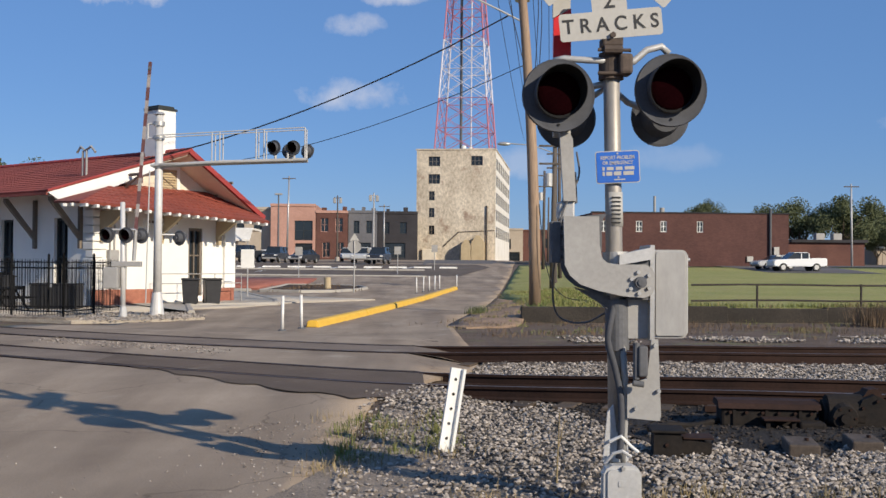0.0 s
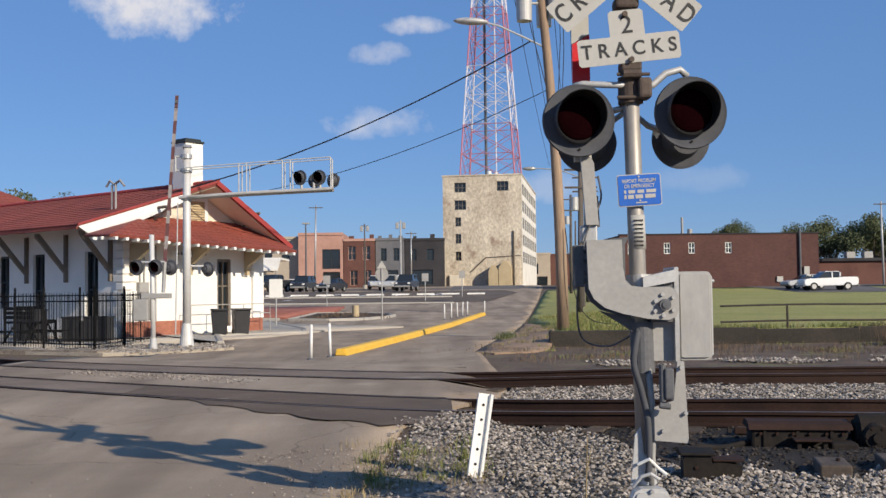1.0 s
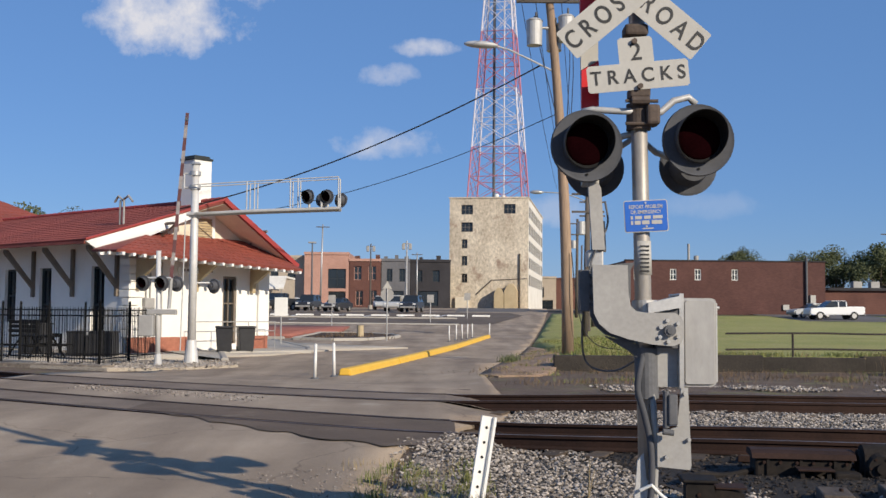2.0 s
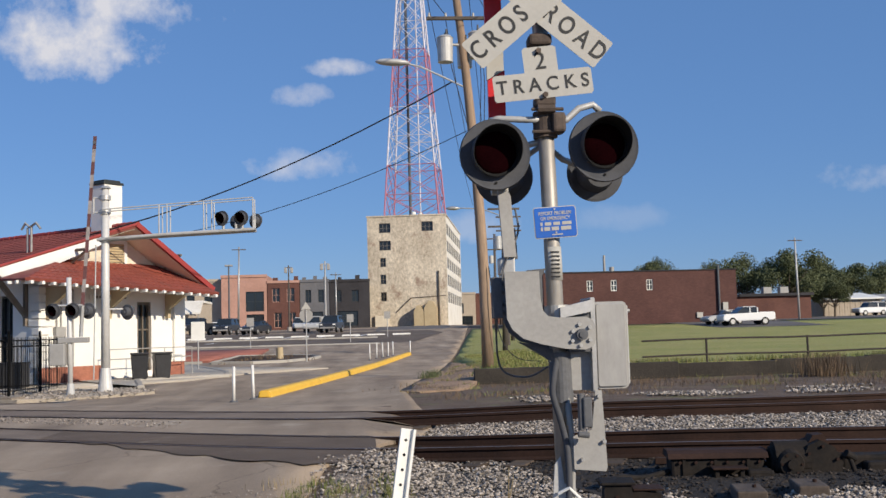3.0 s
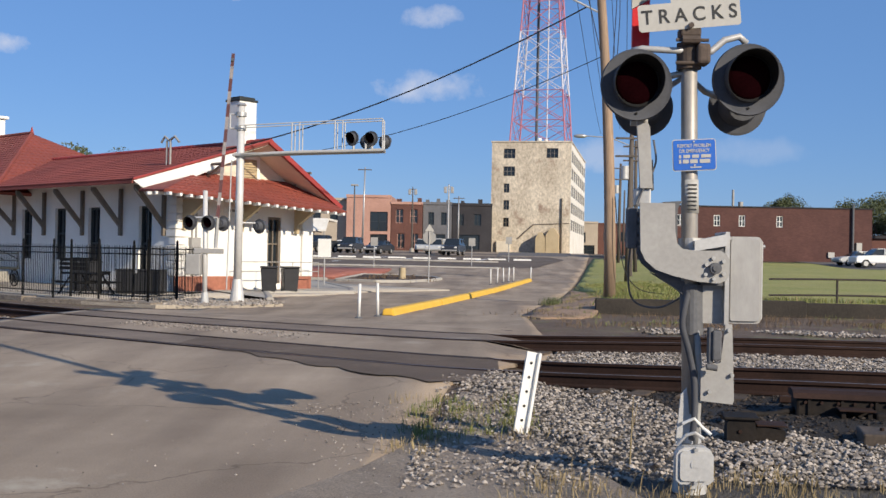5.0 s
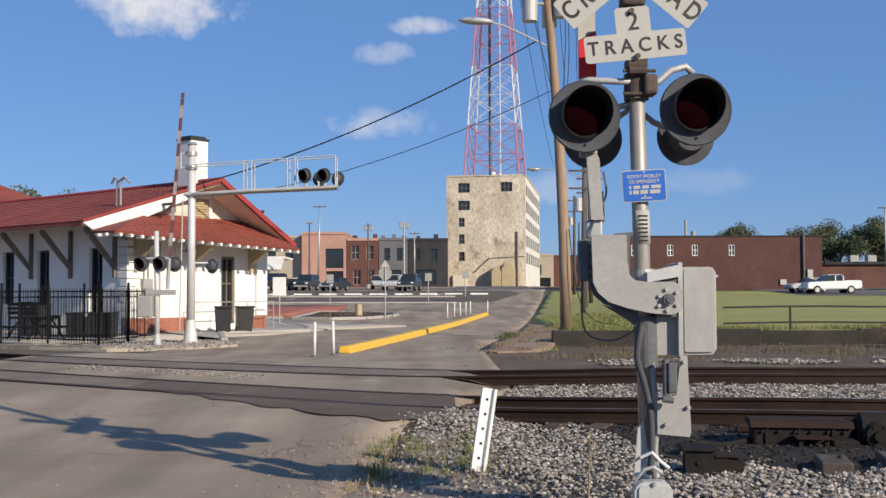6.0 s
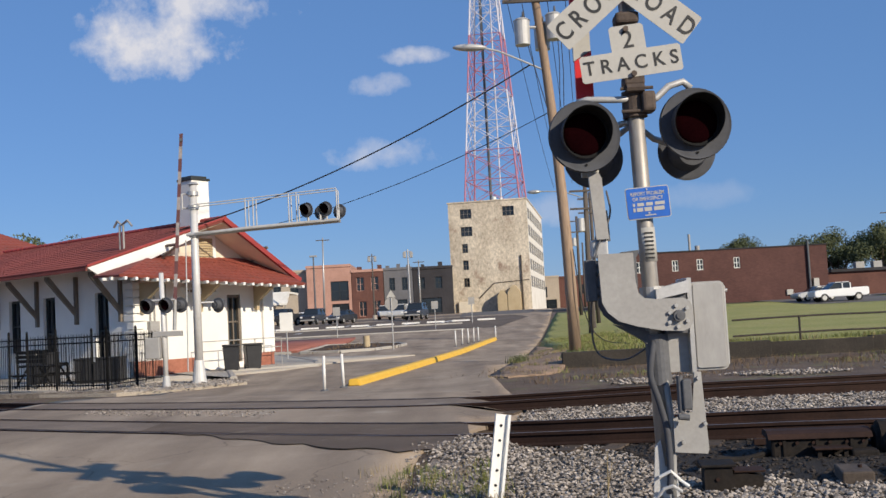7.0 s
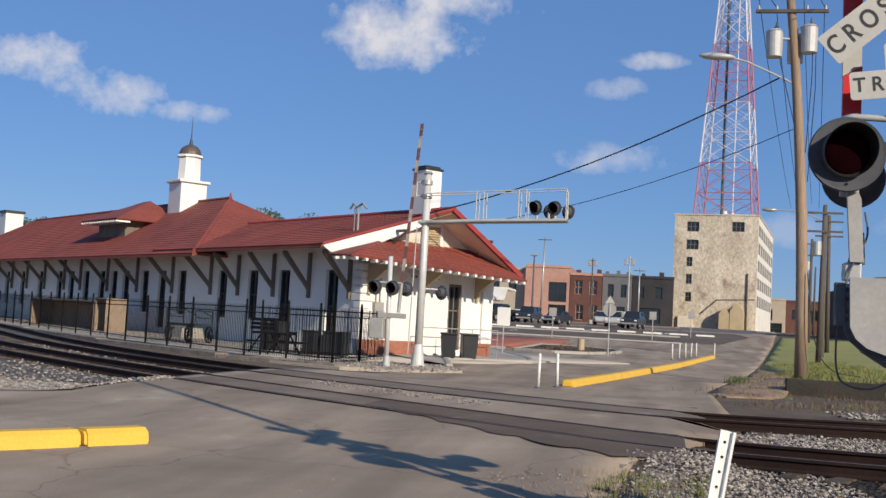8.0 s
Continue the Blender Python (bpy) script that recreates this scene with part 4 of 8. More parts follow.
    for pts, rows in (([(B0, F0, ZB), (B1, F0, ZB), (r1, ym, ZR), (r0, ym, ZR)], 24), ([(B1, F1, ZB), (B0, F1, ZB), (r0, ym, ZR), (r1, ym, ZR)], 24)):
        roof = dp("roof", quad(pts, 0.1), TILE, "red tile hipped roof of the main block")
        c = courses(pts[0], pts[1], pts[3], pts[2], rows, 0.32)
        bmesh.ops.transform(c, matrix=DEPOT, verts=c.verts)
        part("roof_tiles", c, TILE, roof)
    for pts in ([(B0, F1, ZB), (B0, F0, ZB), (r0, ym, ZR)], [(B1, F0, ZB), (B1, F1, ZB), (r1, ym, ZR)]):
        roof = dp("roof", quad(pts, 0.1), TILE, "red tile hip end")
        c = courses(pts[0], pts[1], pts[2], pts[2], 20, 0.32)
        bmesh.ops.transform(c, matrix=DEPOT, verts=c.verts)
        part("roof_tiles", c, TILE, roof)
    dp("fascia", bbox(B0, B1, F0 - 0.03, F0 + 0.05, ZB - 0.15, ZB - 0.02), TILE)
    dp("fascia", bbox(0.55, B0, e0 - 0.03, e0 + 0.05, rise - 0.15, rise - 0.04), TILE)
    for pts in ([(r0, ym, ZR), (r1, ym, ZR)], [(B0, F0, ZB), (r0, ym, ZR)]):
        dp("ridge_tiles", rods((Vector(pts[0]) + Vector((0, 0, 0.06)), Vector(pts[1]) + Vector((0, 0, 0.04)), 0.10), seg=8), TILE)
    dp("finial", rods(((r0, ym, ZR), (r0, ym, ZR + 0.4), 0.12, 0.02)), TILE_EDGE)
    # eave braces along the platform side
    for x in (0.7, 3.9, 7.0, 10.4, 13.3, 17.8, 22.5, 26.9, 31.4, 34.3, 38.1, 41.8, 45.1, 48.5, 52.0, 55.5):
        reach = 1.45 if x < 12 else 1.6
        br = bmesh.new()
        plate(br, [(0.0, 2.25), (-0.14, 2.25), (-0.14, 2.62), (-reach, EAVE - 0.36), (-reach, EAVE - 0.2), (-reach + 0.14, EAVE - 0.2), (-0.14, 2.88), (-0.14, EAVE - 0.2), (0.0, EAVE - 0.2)], "x", x, x + 0.15)
        dp("eave_brace", br, TIMBER)
    # dormer and cupola
    dm = bmesh.new()
    box(dm, 25.7, 29.9, 0.3, 3.2, 5.5, 6.6)
    dorm = dp("dormer", dm, TIMBER, "low dormer with a hipped tile roof")
    for pts in ([(24.9, -0.6, 6.62), (30.6, -0.6, 6.62), (28.6, 2.6, 8.1), (27.6, 2.6, 8.1)], [(24.9, 4.2, 6.62), (24.9, -0.6, 6.62), (27.6, 2.6, 8.1)], [(30.6, -0.6, 6.62), (30.6, 4.2, 6.62), (28.6, 2.6, 8.1)]):
        q = quad(pts, 0.09)
        bmesh.ops.transform(q, matrix=DEPOT, verts=q.verts)
        part("dormer_roof", q, TILE, dorm)
    for k in range(14):
        q = bbox(25.0 + k * 0.42, 25.09 + k * 0.42, -0.62, 0.3, 6.4, 6.5)
        bmesh.ops.transform(q, matrix=DEPOT, verts=q.verts)
        part("rafter_tail", q, WHITE, dorm)
    cx, cy = 24.9, ym - 0.4
    cup = dp("cupola", bbox(cx - 0.86, cx + 0.86, cy - 0.86, cy + 0.86, 7.0, 9.15, bevel=0.03), WHITE, "white wooden cupola with a dark dome")

    def cp(name, bm, material):
        bmesh.ops.transform(bm, matrix=DEPOT, verts=bm.verts)
        return part(name, bm, material, cup)

    cp("cornice", bbox(cx - 1.02, cx + 1.02, cy - 1.02, cy + 1.02, 9.15, 9.32, bevel=0.04), WHITE)
    cp("lantern", rods(((cx, cy, 9.32), (cx, cy, 10.8), 0.74, 0.68), seg=8), WHITE)
    cp("cornice", rods(((cx, cy, 10.8), (cx, cy, 10.94), 0.82, 0.78), seg=8), WHITE)
    dome = bmesh.new()
    bmesh.ops.create_uvsphere(dome, u_segments=20, v_segments=10, radius=0.7, matrix=Matrix.Translation((cx, cy, 10.92)))
    bmesh.ops.bisect_plane(dome, geom=dome.verts[:] + dome.edges[:] + dome.faces[:], plane_co=(0, 0, 10.94), plane_no=(0, 0, -1), clear_outer=True)
    cp("dome", dome, mat("bronze_dome", (0.16, 0.12, 0.10), (0.11, 0.09, 0.08), rough=0.5, metal=0.3))
    cp("spire", rods(((cx, cy, 11.55), (cx, cy, 11.95), 0.12, 0.07), ((cx, cy, 11.95), (cx, cy, 13.4), 0.035, 0.008)), DARK_WOOD)
    far = dp("chimney", bbox(58.2, 59.8, 3.0, 4.5, 3.6, 8.8, bevel=0.02), STUCCO, "white stucco chimney with a dark cap")
    dp("chimney_cap", bbox(58.1, 59.9, 2.9, 4.6, 8.8, 9.0), DARK_WOOD)
    return d


depot()
platform = [CORNER.xy + Vector((-0.774 * u + 0.633 * v, 0.633 * u + 0.774 * v)) for u, v in ((-4.5, -6.8), (66, -6.0), (66, 14), (-2.5, 14), (-2.2, 9.0), (-4.5, 3.5))]
sheet("platform", [tuple(p) for p in platform], PLATFORM_CONC, 0.06, 3.0, "pale concrete platform and walk round the depot", "pavement", skirt=0.2)


# ---- crossing signals ----
def flasher(parent, m, name="signal_head"):
    """A flashing light head that faces -y of m: dished background, visor, dark red lens, housing."""
    disc = bmesh.new()
    rings = []
    for r, y in ((0.241, -0.03), (0.246, -0.015), (0.246, 0.0), (0.225, 0.006), (0.225, -0.026), (0.15, -0.02)):
        rings.append([disc.verts.new((r * math.cos(2 * math.pi * k / 40), y, r * math.sin(2 * math.pi * k / 40))) for k in range(40)])
    order = [rings[5], rings[4], rings[0], rings[1], rings[2], rings[3]]
    for a, b in zip(order, order[1:]):
        for k in range(40):
            disc.faces.new((a[k], a[(k + 1) % 40], b[(k + 1) % 40], b[k]))
    disc.faces.new(rings[3])
    head = part("background", disc, SIGNAL_GREY, parent, "dark grey round signal background")
    head.matrix_basis = m
    vis = bmesh.new()
    outer, inner, n = [], [], 40
    for k in range(n + 1):
        a = radians(-90 + 360 * k / n)
        low = 0.5 - 0.5 * math.sin(a)
        reach = -0.22 + 0.15 * low
        for rr, store in ((0.166, outer), (0.162, inner)):
            store.append((vis.verts.new((rr * math.cos(a), 0.0, 0.012 + rr * math.sin(a))), vis.verts.new((rr * 1.02 * math.cos(a), reach, 0.014 + rr * 1.02 * math.sin(a)))))
    for k in range(n):
        for s in (outer, inner):
            f = vis.faces.new((s[k][0], s[k + 1][0], s[k + 1][1], s[k][1]))
            f.material_index = 1 if s is inner else 0
        vis.faces.new((outer[k][1], outer[k + 1][1], inner[k + 1][1], inner[k][1])).material_index = 1
    part("visor", vis, SIGNAL_GREY, head).data.materials.append(HOOD_IN)
    part("lamp_plate", rods(((0, -0.024, 0.012), (0, -0.03, 0.012), 0.16), seg=36), HOOD_IN, head, "matt black plate round the lens")
    lens = bmesh.new()
    bmesh.ops.create_uvsphere(lens, u_segments=28, v_segments=12, radius=0.148, matrix=Matrix.Translation((0, -0.026, 0.012)) @ Matrix.Diagonal((1, 0.2, 1, 1)))
    part("lens", lens, LENS, head, "unlit dark red lens", smooth=True)
    part("drain_hole", rods(((0, -0.032, -0.196), (0, -0.028, -0.196), 0.009), seg=10), HOOD_IN, head)
    part("housing", rods(((0, 0.005, 0), (0, 0.16, 0), 0.17, 0.13), ((0, 0.16, 0), (0, 0.2, 0), 0.06), seg=24), SIGNAL_GREY, head)
    return head


def bolts(spots, r, y0, y1):
    bm = bmesh.new()
    for x, z in spots:
        rod(bm, (x, y0, z), (x, y1, z), r, seg=6)
    return bm


def near_signal():
    bx, by, bz = 1.40, 7.25, ground_z(1.4, 7.25)
    s = thing("crossing_signal", "silver railway crossing signal with raised gate arm", "crossing signal", pose(bx, by, bz))

    def L(x, y, z):
        return (x - bx, y - by, z - bz)

    def sp(name, bm, material, label="", smooth=False, parent=None):
        bmesh.ops.translate(bm, vec=(-bx, -by, -bz), verts=bm.verts)
        return part(name, bm, material, parent or s, label, smooth)

    sp("mast", rods(((1.405, by, bz), (1.325, by, 4.15), 0.057, 0.055), seg=24), MAST_STEEL, "weathered galvanised mast", True)
    wrap = rods(((1.3725, by, 1.99), (1.3665, by, 2.22), 0.0585, 0.0585), seg=24)
    st = sp("sticker", wrap, SIGN_WHITE, "white sticker with small unreadable print", True)
    bars = bmesh.new()
    for k in range(7):
        box(bars, 1.372 - 0.03, 1.372 + 0.03, by - 0.0625, by - 0.05, 2.01 + k * 0.028, 2.02 + k * 0.028)
    sp("print", bars, SIGN_BLACK, parent=st)
    # footing box
    base = sp("junction_box", plate(bmesh.new(), [(1.27, 0.20), (1.30, 0.17), (1.35, 0.17), (1.37, 0.14), (1.43, 0.14), (1.45, 0.17), (1.49, 0.17), (1.52, 0.20), (1.52, 0.36), (1.50, 0.40), (1.46, 0.42), (1.33, 0.42), (1.29, 0.40), (1.27, 0.36)], "y", by - 0.20, by - 0.10), ALU, "silver painted cast junction box")
    bmesh_lid = plate(bmesh.new(), round_rect(1.295, 1.495, 0.195, 0.395, 0.03), "y", by - 0.215, by - 0.2)
    sp("lid", bmesh_lid, ALU, parent=base)
    for spot in [(1.395, 0.405), (1.395, 0.185)]:
        sp("bolt", bolts([spot], 0.014, by - 0.235, by - 0.2), STEEL, parent=base)
    sp("boss", plate(bmesh.new(), round_rect(1.365, 1.425, 0.285, 0.325, 0.01), "y", by - 0.22, by - 0.212), ALU, parent=base)
    sp("foot", rods(((1.4, by, bz - 0.1), (1.4, by, bz + 0.30), 0.13, 0.085), seg=16), ALU)
    sp("collar", rods(((1.4, by, 0.42), (1.4, by, 0.62), 0.075, 0.065), seg=20), ALU)
    sp("cable_tie", path_tube(bmesh.new(), [(1.33, by - 0.09, 0.56), (1.40, by - 0.12, 0.60), (1.47, by - 0.08, 0.53), (1.52, by - 0.1, 0.49)], 0.012), WHITE)
    sp("cable", path_tube(bmesh.new(), [(1.29, by - 0.12, 0.42), (1.34, by - 0.15, 0.49), (1.40, by - 0.16, 0.51), (1.46, by - 0.15, 0.47)], 0.012), ALU)
    # hoses down the mast
    sp("conduit", path_tube(bmesh.new(), flow([(1.36, by - 0.05, 1.45), (1.33, by - 0.09, 1.35), (1.315, by - 0.1, 1.22), (1.36, by - 0.1, 1.05), (1.40, by - 0.1, 0.85), (1.405, by - 0.1, 0.6), (1.39, by - 0.09, 0.45)]), 0.022, 12), SIGNAL_GREY, "black rubber conduit", True)
    sp("conduit", path_tube(bmesh.new(), [(1.42, by - 0.05, 1.2), (1.43, by - 0.08, 1.0), (1.44, by - 0.08, 0.8), (1.43, by - 0.07, 0.6), (1.42, by - 0.06, 0.42)], 0.022, 12), GREY_PLATE, "grey conduit", True)
    sp("gusset", plate(bmesh.new(), [(1.29, 0.42), (1.32, 0.75), (1.36, 0.8), (1.40, 0.45)], "y", by - 0.06, by - 0.04), ALU)
    # gate mechanism
    cab = plate(bmesh.new(), round_rect(1.615, 1.845, 1.245, 1.835, 0.035), "y", by - 0.100, by + 0.22)
    bmesh.ops.bevel(cab, geom=[e for e in cab.edges if abs(e.verts[0].co.y - e.verts[1].co.y) < 1e-6], offset=0.018, segments=3, affect="EDGES")
    box_ = sp("mechanism_box", cab, WORN_GREY, "grey steel gate mechanism cabinet with dents")
    sp("door_flange", plate(bmesh.new(), round_rect(1.592, 1.622, 1.225, 1.865, 0.008), "y", by - 0.110, by + 0.23), STEEL, parent=box_)
    sp("hinge", rods(((1.855, by - 0.040, 1.77), (1.875, by - 0.040, 1.77), 0.012)), STEEL, parent=box_)
    sp("seam", plate(bmesh.new(), round_rect(1.835, 1.855, 1.275, 1.805, 0.008), "y", by - 0.070, by + 0.19), ALU, parent=box_)
    sp("mechanism_case", plate(bmesh.new(), round_rect(1.425, 1.6, 1.24, 1.50, 0.018), "y", by - 0.040, by + 0.16), GREY_PLATE, "grey motor case")
    sp("mechanism_case", plate(bmesh.new(), [(1.44, 1.5), (1.59, 1.5), (1.59, 1.85), (1.43, 1.80)], "y", by - 0.10, by + 0.1), BLACK)
    sp("clamp", rods(((1.38, by, 1.72), (1.377, by, 1.82), 0.085), seg=20), STEEL)
    sp("clamp_arm", plate(bmesh.new(), [(1.38, 1.73), (1.60, 1.77), (1.60, 1.85), (1.38, 1.80)], "y", by - 0.14, by - 0.02), ALU)
    sp("clamp", rods(((1.395, by, 1.16), (1.39, by, 1.5), 0.08), seg=20), BLACK)
    sp("crank", bbox(1.50, 1.56, by - 0.2, by - 0.1, 1.0, 1.2, bevel=0.01), BLACK)
    sp("lever", rods(((1.49, by - 0.16, 0.98), (1.49, by - 0.16, 1.22), 0.022), ((1.53, by - 0.2, 0.95), (1.46, by - 0.2, 0.96), 0.02)), BLACK)
    low = sp("lower_plate", plate(bmesh.new(), [(1.44, 0.72), (1.655, 0.70), (1.665, 0.73), (1.645, 1.24), (1.60, 1.24), (1.57, 0.98), (1.44, 0.94)], "y", by - 0.12, by - 0.10), GREY_PLATE, "grey counterweight plate")
    for spot in [(1.495, 0.785), (1.645, 0.90), (1.62, 1.20)]:
        sp("bolt", bolts([spot], 0.014, by - 0.15, by - 0.1), STEEL, parent=low)
    # counterweight arm, two plates and bolts
    outline = [(1.005, 2.05), (1.24, 2.05), (1.245, 1.86), (1.26, 1.78), (1.295, 1.745), (1.36, 1.735), (1.55, 1.735), (1.59, 1.715), (1.612, 1.67), (1.612, 1.58), (1.59, 1.535), (1.54, 1.515), (1.40, 1.525), (1.24, 1.56), (1.12, 1.60), (1.05, 1.66), (1.015, 1.73)]
    arm = sp("counterweight_arm", plate(bmesh.new(), outline, "y", by - 0.160, by - 0.135), GREY_PLATE, "bent grey steel counterweight arm with bolts")
    for spot in [(1.455, 1.64), (1.50, 1.685), (1.57, 1.665), (1.57, 1.58), (1.505, 1.545), (1.45, 1.575)]:
        sp("bolt", bolts([spot], 0.014, by - 0.18, by - 0.160), STEEL, parent=arm)
    sp("hub", rods(((1.513, by - 0.200, 1.617), (1.513, by - 0.160, 1.617), 0.038), ((1.513, by - 0.210, 1.617), (1.513, by - 0.200, 1.617), 0.022), seg=20), BLACK, parent=arm)
    back = [(x + 0.04, z - 0.02) for x, z in outline]
    sp("counterweight_arm", plate(bmesh.new(), back, "y", by + 0.30, by + 0.325), BLACK)
    sp("weight", plate(bmesh.new(), [(1.17, 2.06), (1.30, 2.07), (1.27, 2.02), (1.27, 1.82), (1.20, 1.80)], "y", by - 0.100, by - 0.040), BLACK)
    sp("weight", plate(bmesh.new(), [(1.10, 1.58), (1.42, 1.50), (1.42, 1.38), (1.36, 1.40), (1.28, 1.47)], "y", by - 0.040, by + 0.020), BLACK)
    for z in (1.98, 1.92, 1.84, 1.78):
        sp("lug", rods(((0.93, by - 0.040, z), (1.02, by - 0.040, z), 0.018)), BLACK)
    sp("bracket", bbox(0.93, 1.0, by - 0.080, by + 0.000, 1.74, 2.02, bevel=0.008), BLACK)
    # raised gate arm
    ax, ay = 1.045, by + 0.1
    sp("arm_socket", bbox(1.0, 1.11, ay - 0.06, ay + 0.06, 2.04, 2.16, bevel=0.01), STEEL)
    sp("arm_channel", plate(bmesh.new(), [(1.03, 2.15), (1.13, 2.15), (1.12, 2.36), (1.07, 2.36)], "y", ay - 0.05, ay + 0.03), BLACK)
    sp("arm_channel", plate(bmesh.new(), [(1.0, 2.62), (1.07, 2.62), (1.09, 2.58), (1.115, 2.16), (1.03, 2.16)], "y", ay - 0.09, ay - 0.05), GREY_PLATE, "grey arm adaptor plate")
    gate = sp("gate_arm", bbox(0.965, 1.085, ay - 0.02, ay + 0.02, 2.6, 3.02, bevel=0.006), SIGN_WHITE, "red and white striped raised gate arm")
    z, k = 3.02, 0
    while z < 8.2:
        lean = -0.012 * (z - 3.0)
        sp("stripe", plate(bmesh.new(), [(0.965 + lean, z), (1.085 + lean, z + 0.07), (1.085 + lean, z + 0.46), (0.965 + lean, z + 0.39)], "y", ay - 0.02, ay + 0.02), (RED, SIGN_WHITE)[k % 2], parent=gate)
        z += 0.392
        k += 1
    sp("cable", path_tube(bmesh.new(), flow([(1.13, ay, 2.5), (1.14, ay - 0.05, 2.35), (1.09, ay - 0.08, 2.22), (1.03, ay - 0.08, 2.1), (0.99, ay - 0.1, 1.9), (0.97, ay, 1.6), (1.02, ay + 0.1, 1.38), (1.2, ay + 0.1, 1.33), (1.36, ay, 1.42)]), 0.007), BLACK)
    # cross arm and heads
    sp("crossarm", path_tube(bmesh.new(), [(0.95, by - 0.02, 3.10), (1.02, by - 0.03, 3.115), (1.2, by - 0.03, 3.105), (1.33, by - 0.05, 3.10)], 0.022, 12), ALU, "silver pipe bracket", True)
    sp("crossarm", path_tube(bmesh.new(), [(1.36, by - 0.05, 3.07), (1.49, by - 0.04, 3.10), (1.58, by - 0.03, 3.18), (1.68, by - 0.03, 3.205), (1.73, by - 0.02, 3.16)], 0.024, 12), ALU, "silver pipe bracket", True)
    sp("crossarm", path_tube(bmesh.new(), [(1.0, by + 0.25, 2.95), (1.15, by + 0.1, 2.93), (1.33, by, 2.96)], 0.022, 12), STEEL, "", True)
    hub = sp("bracket_clamp", rods(((1.345, by, 2.98), (1.34, by, 3.16), 0.085, 0.08), seg=20), RUSTY_CAST, "rusty cast clamp")
    sp("clamp_box", bbox(1.38, 1.47, by - 0.13, by + 0.02, 3.0, 3.14, bevel=0.02), RUSTY_CAST, parent=hub)
    for rodlet in (((1.24, by - 0.09, 3.165), (1.46, by - 0.09, 3.165), 0.012), ((1.24, by - 0.09, 3.01), (1.40, by - 0.09, 3.01), 0.012), ((1.28, by - 0.1, 3.165), (1.40, by - 0.1, 3.165), 0.03)):
        sp("bolt", rods(rodlet, seg=8), RUSTY_CAST, parent=hub)
    sp("clamp_box", bbox(1.27, 1.41, by - 0.1, by + 0.05, 3.19, 3.26, bevel=0.015), RUSTY_CAST, parent=hub)
    flasher(s, Matrix.Translation(L(0.98, by - 0.05, 2.86)) @ pose(0, 0, 0, 2, 0, 3))
    flasher(s, Matrix.Translation(L(1.737, by - 0.05, 2.905)) @ pose(0, 0, 0, 2, 0, 1))
    flasher(s, Matrix.Translation(L(1.10, by + 0.40, 2.77)) @ pose(0, 0, 0, -4, 0, 176) @ Matrix.Scale(0.86, 4))
    flasher(s, Matrix.Translation(L(1.775, by + 0.40, 2.79)) @ pose(0, 0, 0, -4, 0, 184) @ Matrix.Scale(0.86, 4))
    sp("crossarm", path_tube(bmesh.new(), [(1.05, by + 0.3, 2.78), (1.2, by + 0.2, 2.86), (1.34, by + 0.05, 2.95), (1.5, by + 0.2, 2.86), (1.72, by + 0.3, 2.80)], 0.022, 12), STEEL, "", True)
    # signs
    blue = sp("sign_panel", plate(bmesh.new(), round_rect(-0.148, 0.148, -0.108, 0.108, 0.018), "y", -0.004, 0.0), SIGN_WHITE, "small blue emergency notice plate")
    for v in blue.data.vertices:
        v.co += Vector((bx, by, bz))
    blue.matrix_basis = Matrix.Translation(L(1.378, by - 0.075, 2.385)) @ pose(0, 0, 0, 0, -3, 0)
    face = part("sign_face", plate(bmesh.new(), round_rect(-0.142, 0.142, -0.102, 0.102, 0.014), "y", -0.007, -0.003), SIGN_BLUE, blue)
    for text, z in (("REPORT PROBLEM", 0.062), ("OR EMERGENCY", 0.027)):
        words(text, 0.034, SIGN_WHITE, blue, pose(0, -0.008, z, 90), depth=0.0008, bold=0.0006, width=0.82)
    bars = bmesh.new()
    for k, (x0, x1) in enumerate(((-0.105, -0.09), (-0.075, -0.03), (-0.015, 0.03), (0.045, 0.11))):
        box(bars, x0, x1, -0.0095, -0.007, -0.02, 0.002)
    for x0, x1 in ((-0.105, -0.09), (-0.08, -0.04), (-0.03, 0.02), (0.035, 0.105)):
        box(bars, x0, x1, -0.0095, -0.007, -0.056, -0.03)
    box(bars, -0.03, 0.045, -0.0095, -0.007, -0.088, -0.08)
    part("print", bars, SIGN_WHITE, blue)
    for spot in ((0, 0.09), (0, -0.07)):
        part("rivet", bolts([spot], 0.007, -0.012, -0.007), STEEL, blue)
    tracks = part("sign_panel", plate(bmesh.new(), [(-0.345, -0.09), (-0.33, -0.105), (0.33, -0.105), (0.345, -0.09), (0.345, 0.065), (0.33, 0.08), (0.118, 0.08), (0.118, 0.24), (0.10, 0.255), (-0.10, 0.255), (-0.118, 0.24), (-0.118, 0.08), (-0.33, 0.08), (-0.345, 0.065)], "y", -0.004, 0.0), SIGN_WHITE, s, "white plate reading 2 TRACKS")
    tracks.matrix_basis = Matrix.Translation(L(1.322, by - 0.10, 3.345)) @ pose(0, 0, 0, 0, -5.5, 0)
    words("T R A C K S", 0.134, SIGN_BLACK, tracks, pose(-0.0, -0.006, -0.012, 90), depth=0.001, bold=0.0018, width=0.95)
    words("2", 0.17, SIGN_BLACK, tracks, pose(0.0, -0.006, 0.15, 90), depth=0.001, bold=0.001)
    for spot in ((0.005, -0.085), (-0.005, 0.225)):
        part("bolt", bolts([spot], 0.02, -0.03, 0.0), RUSTY_CAST, tracks)
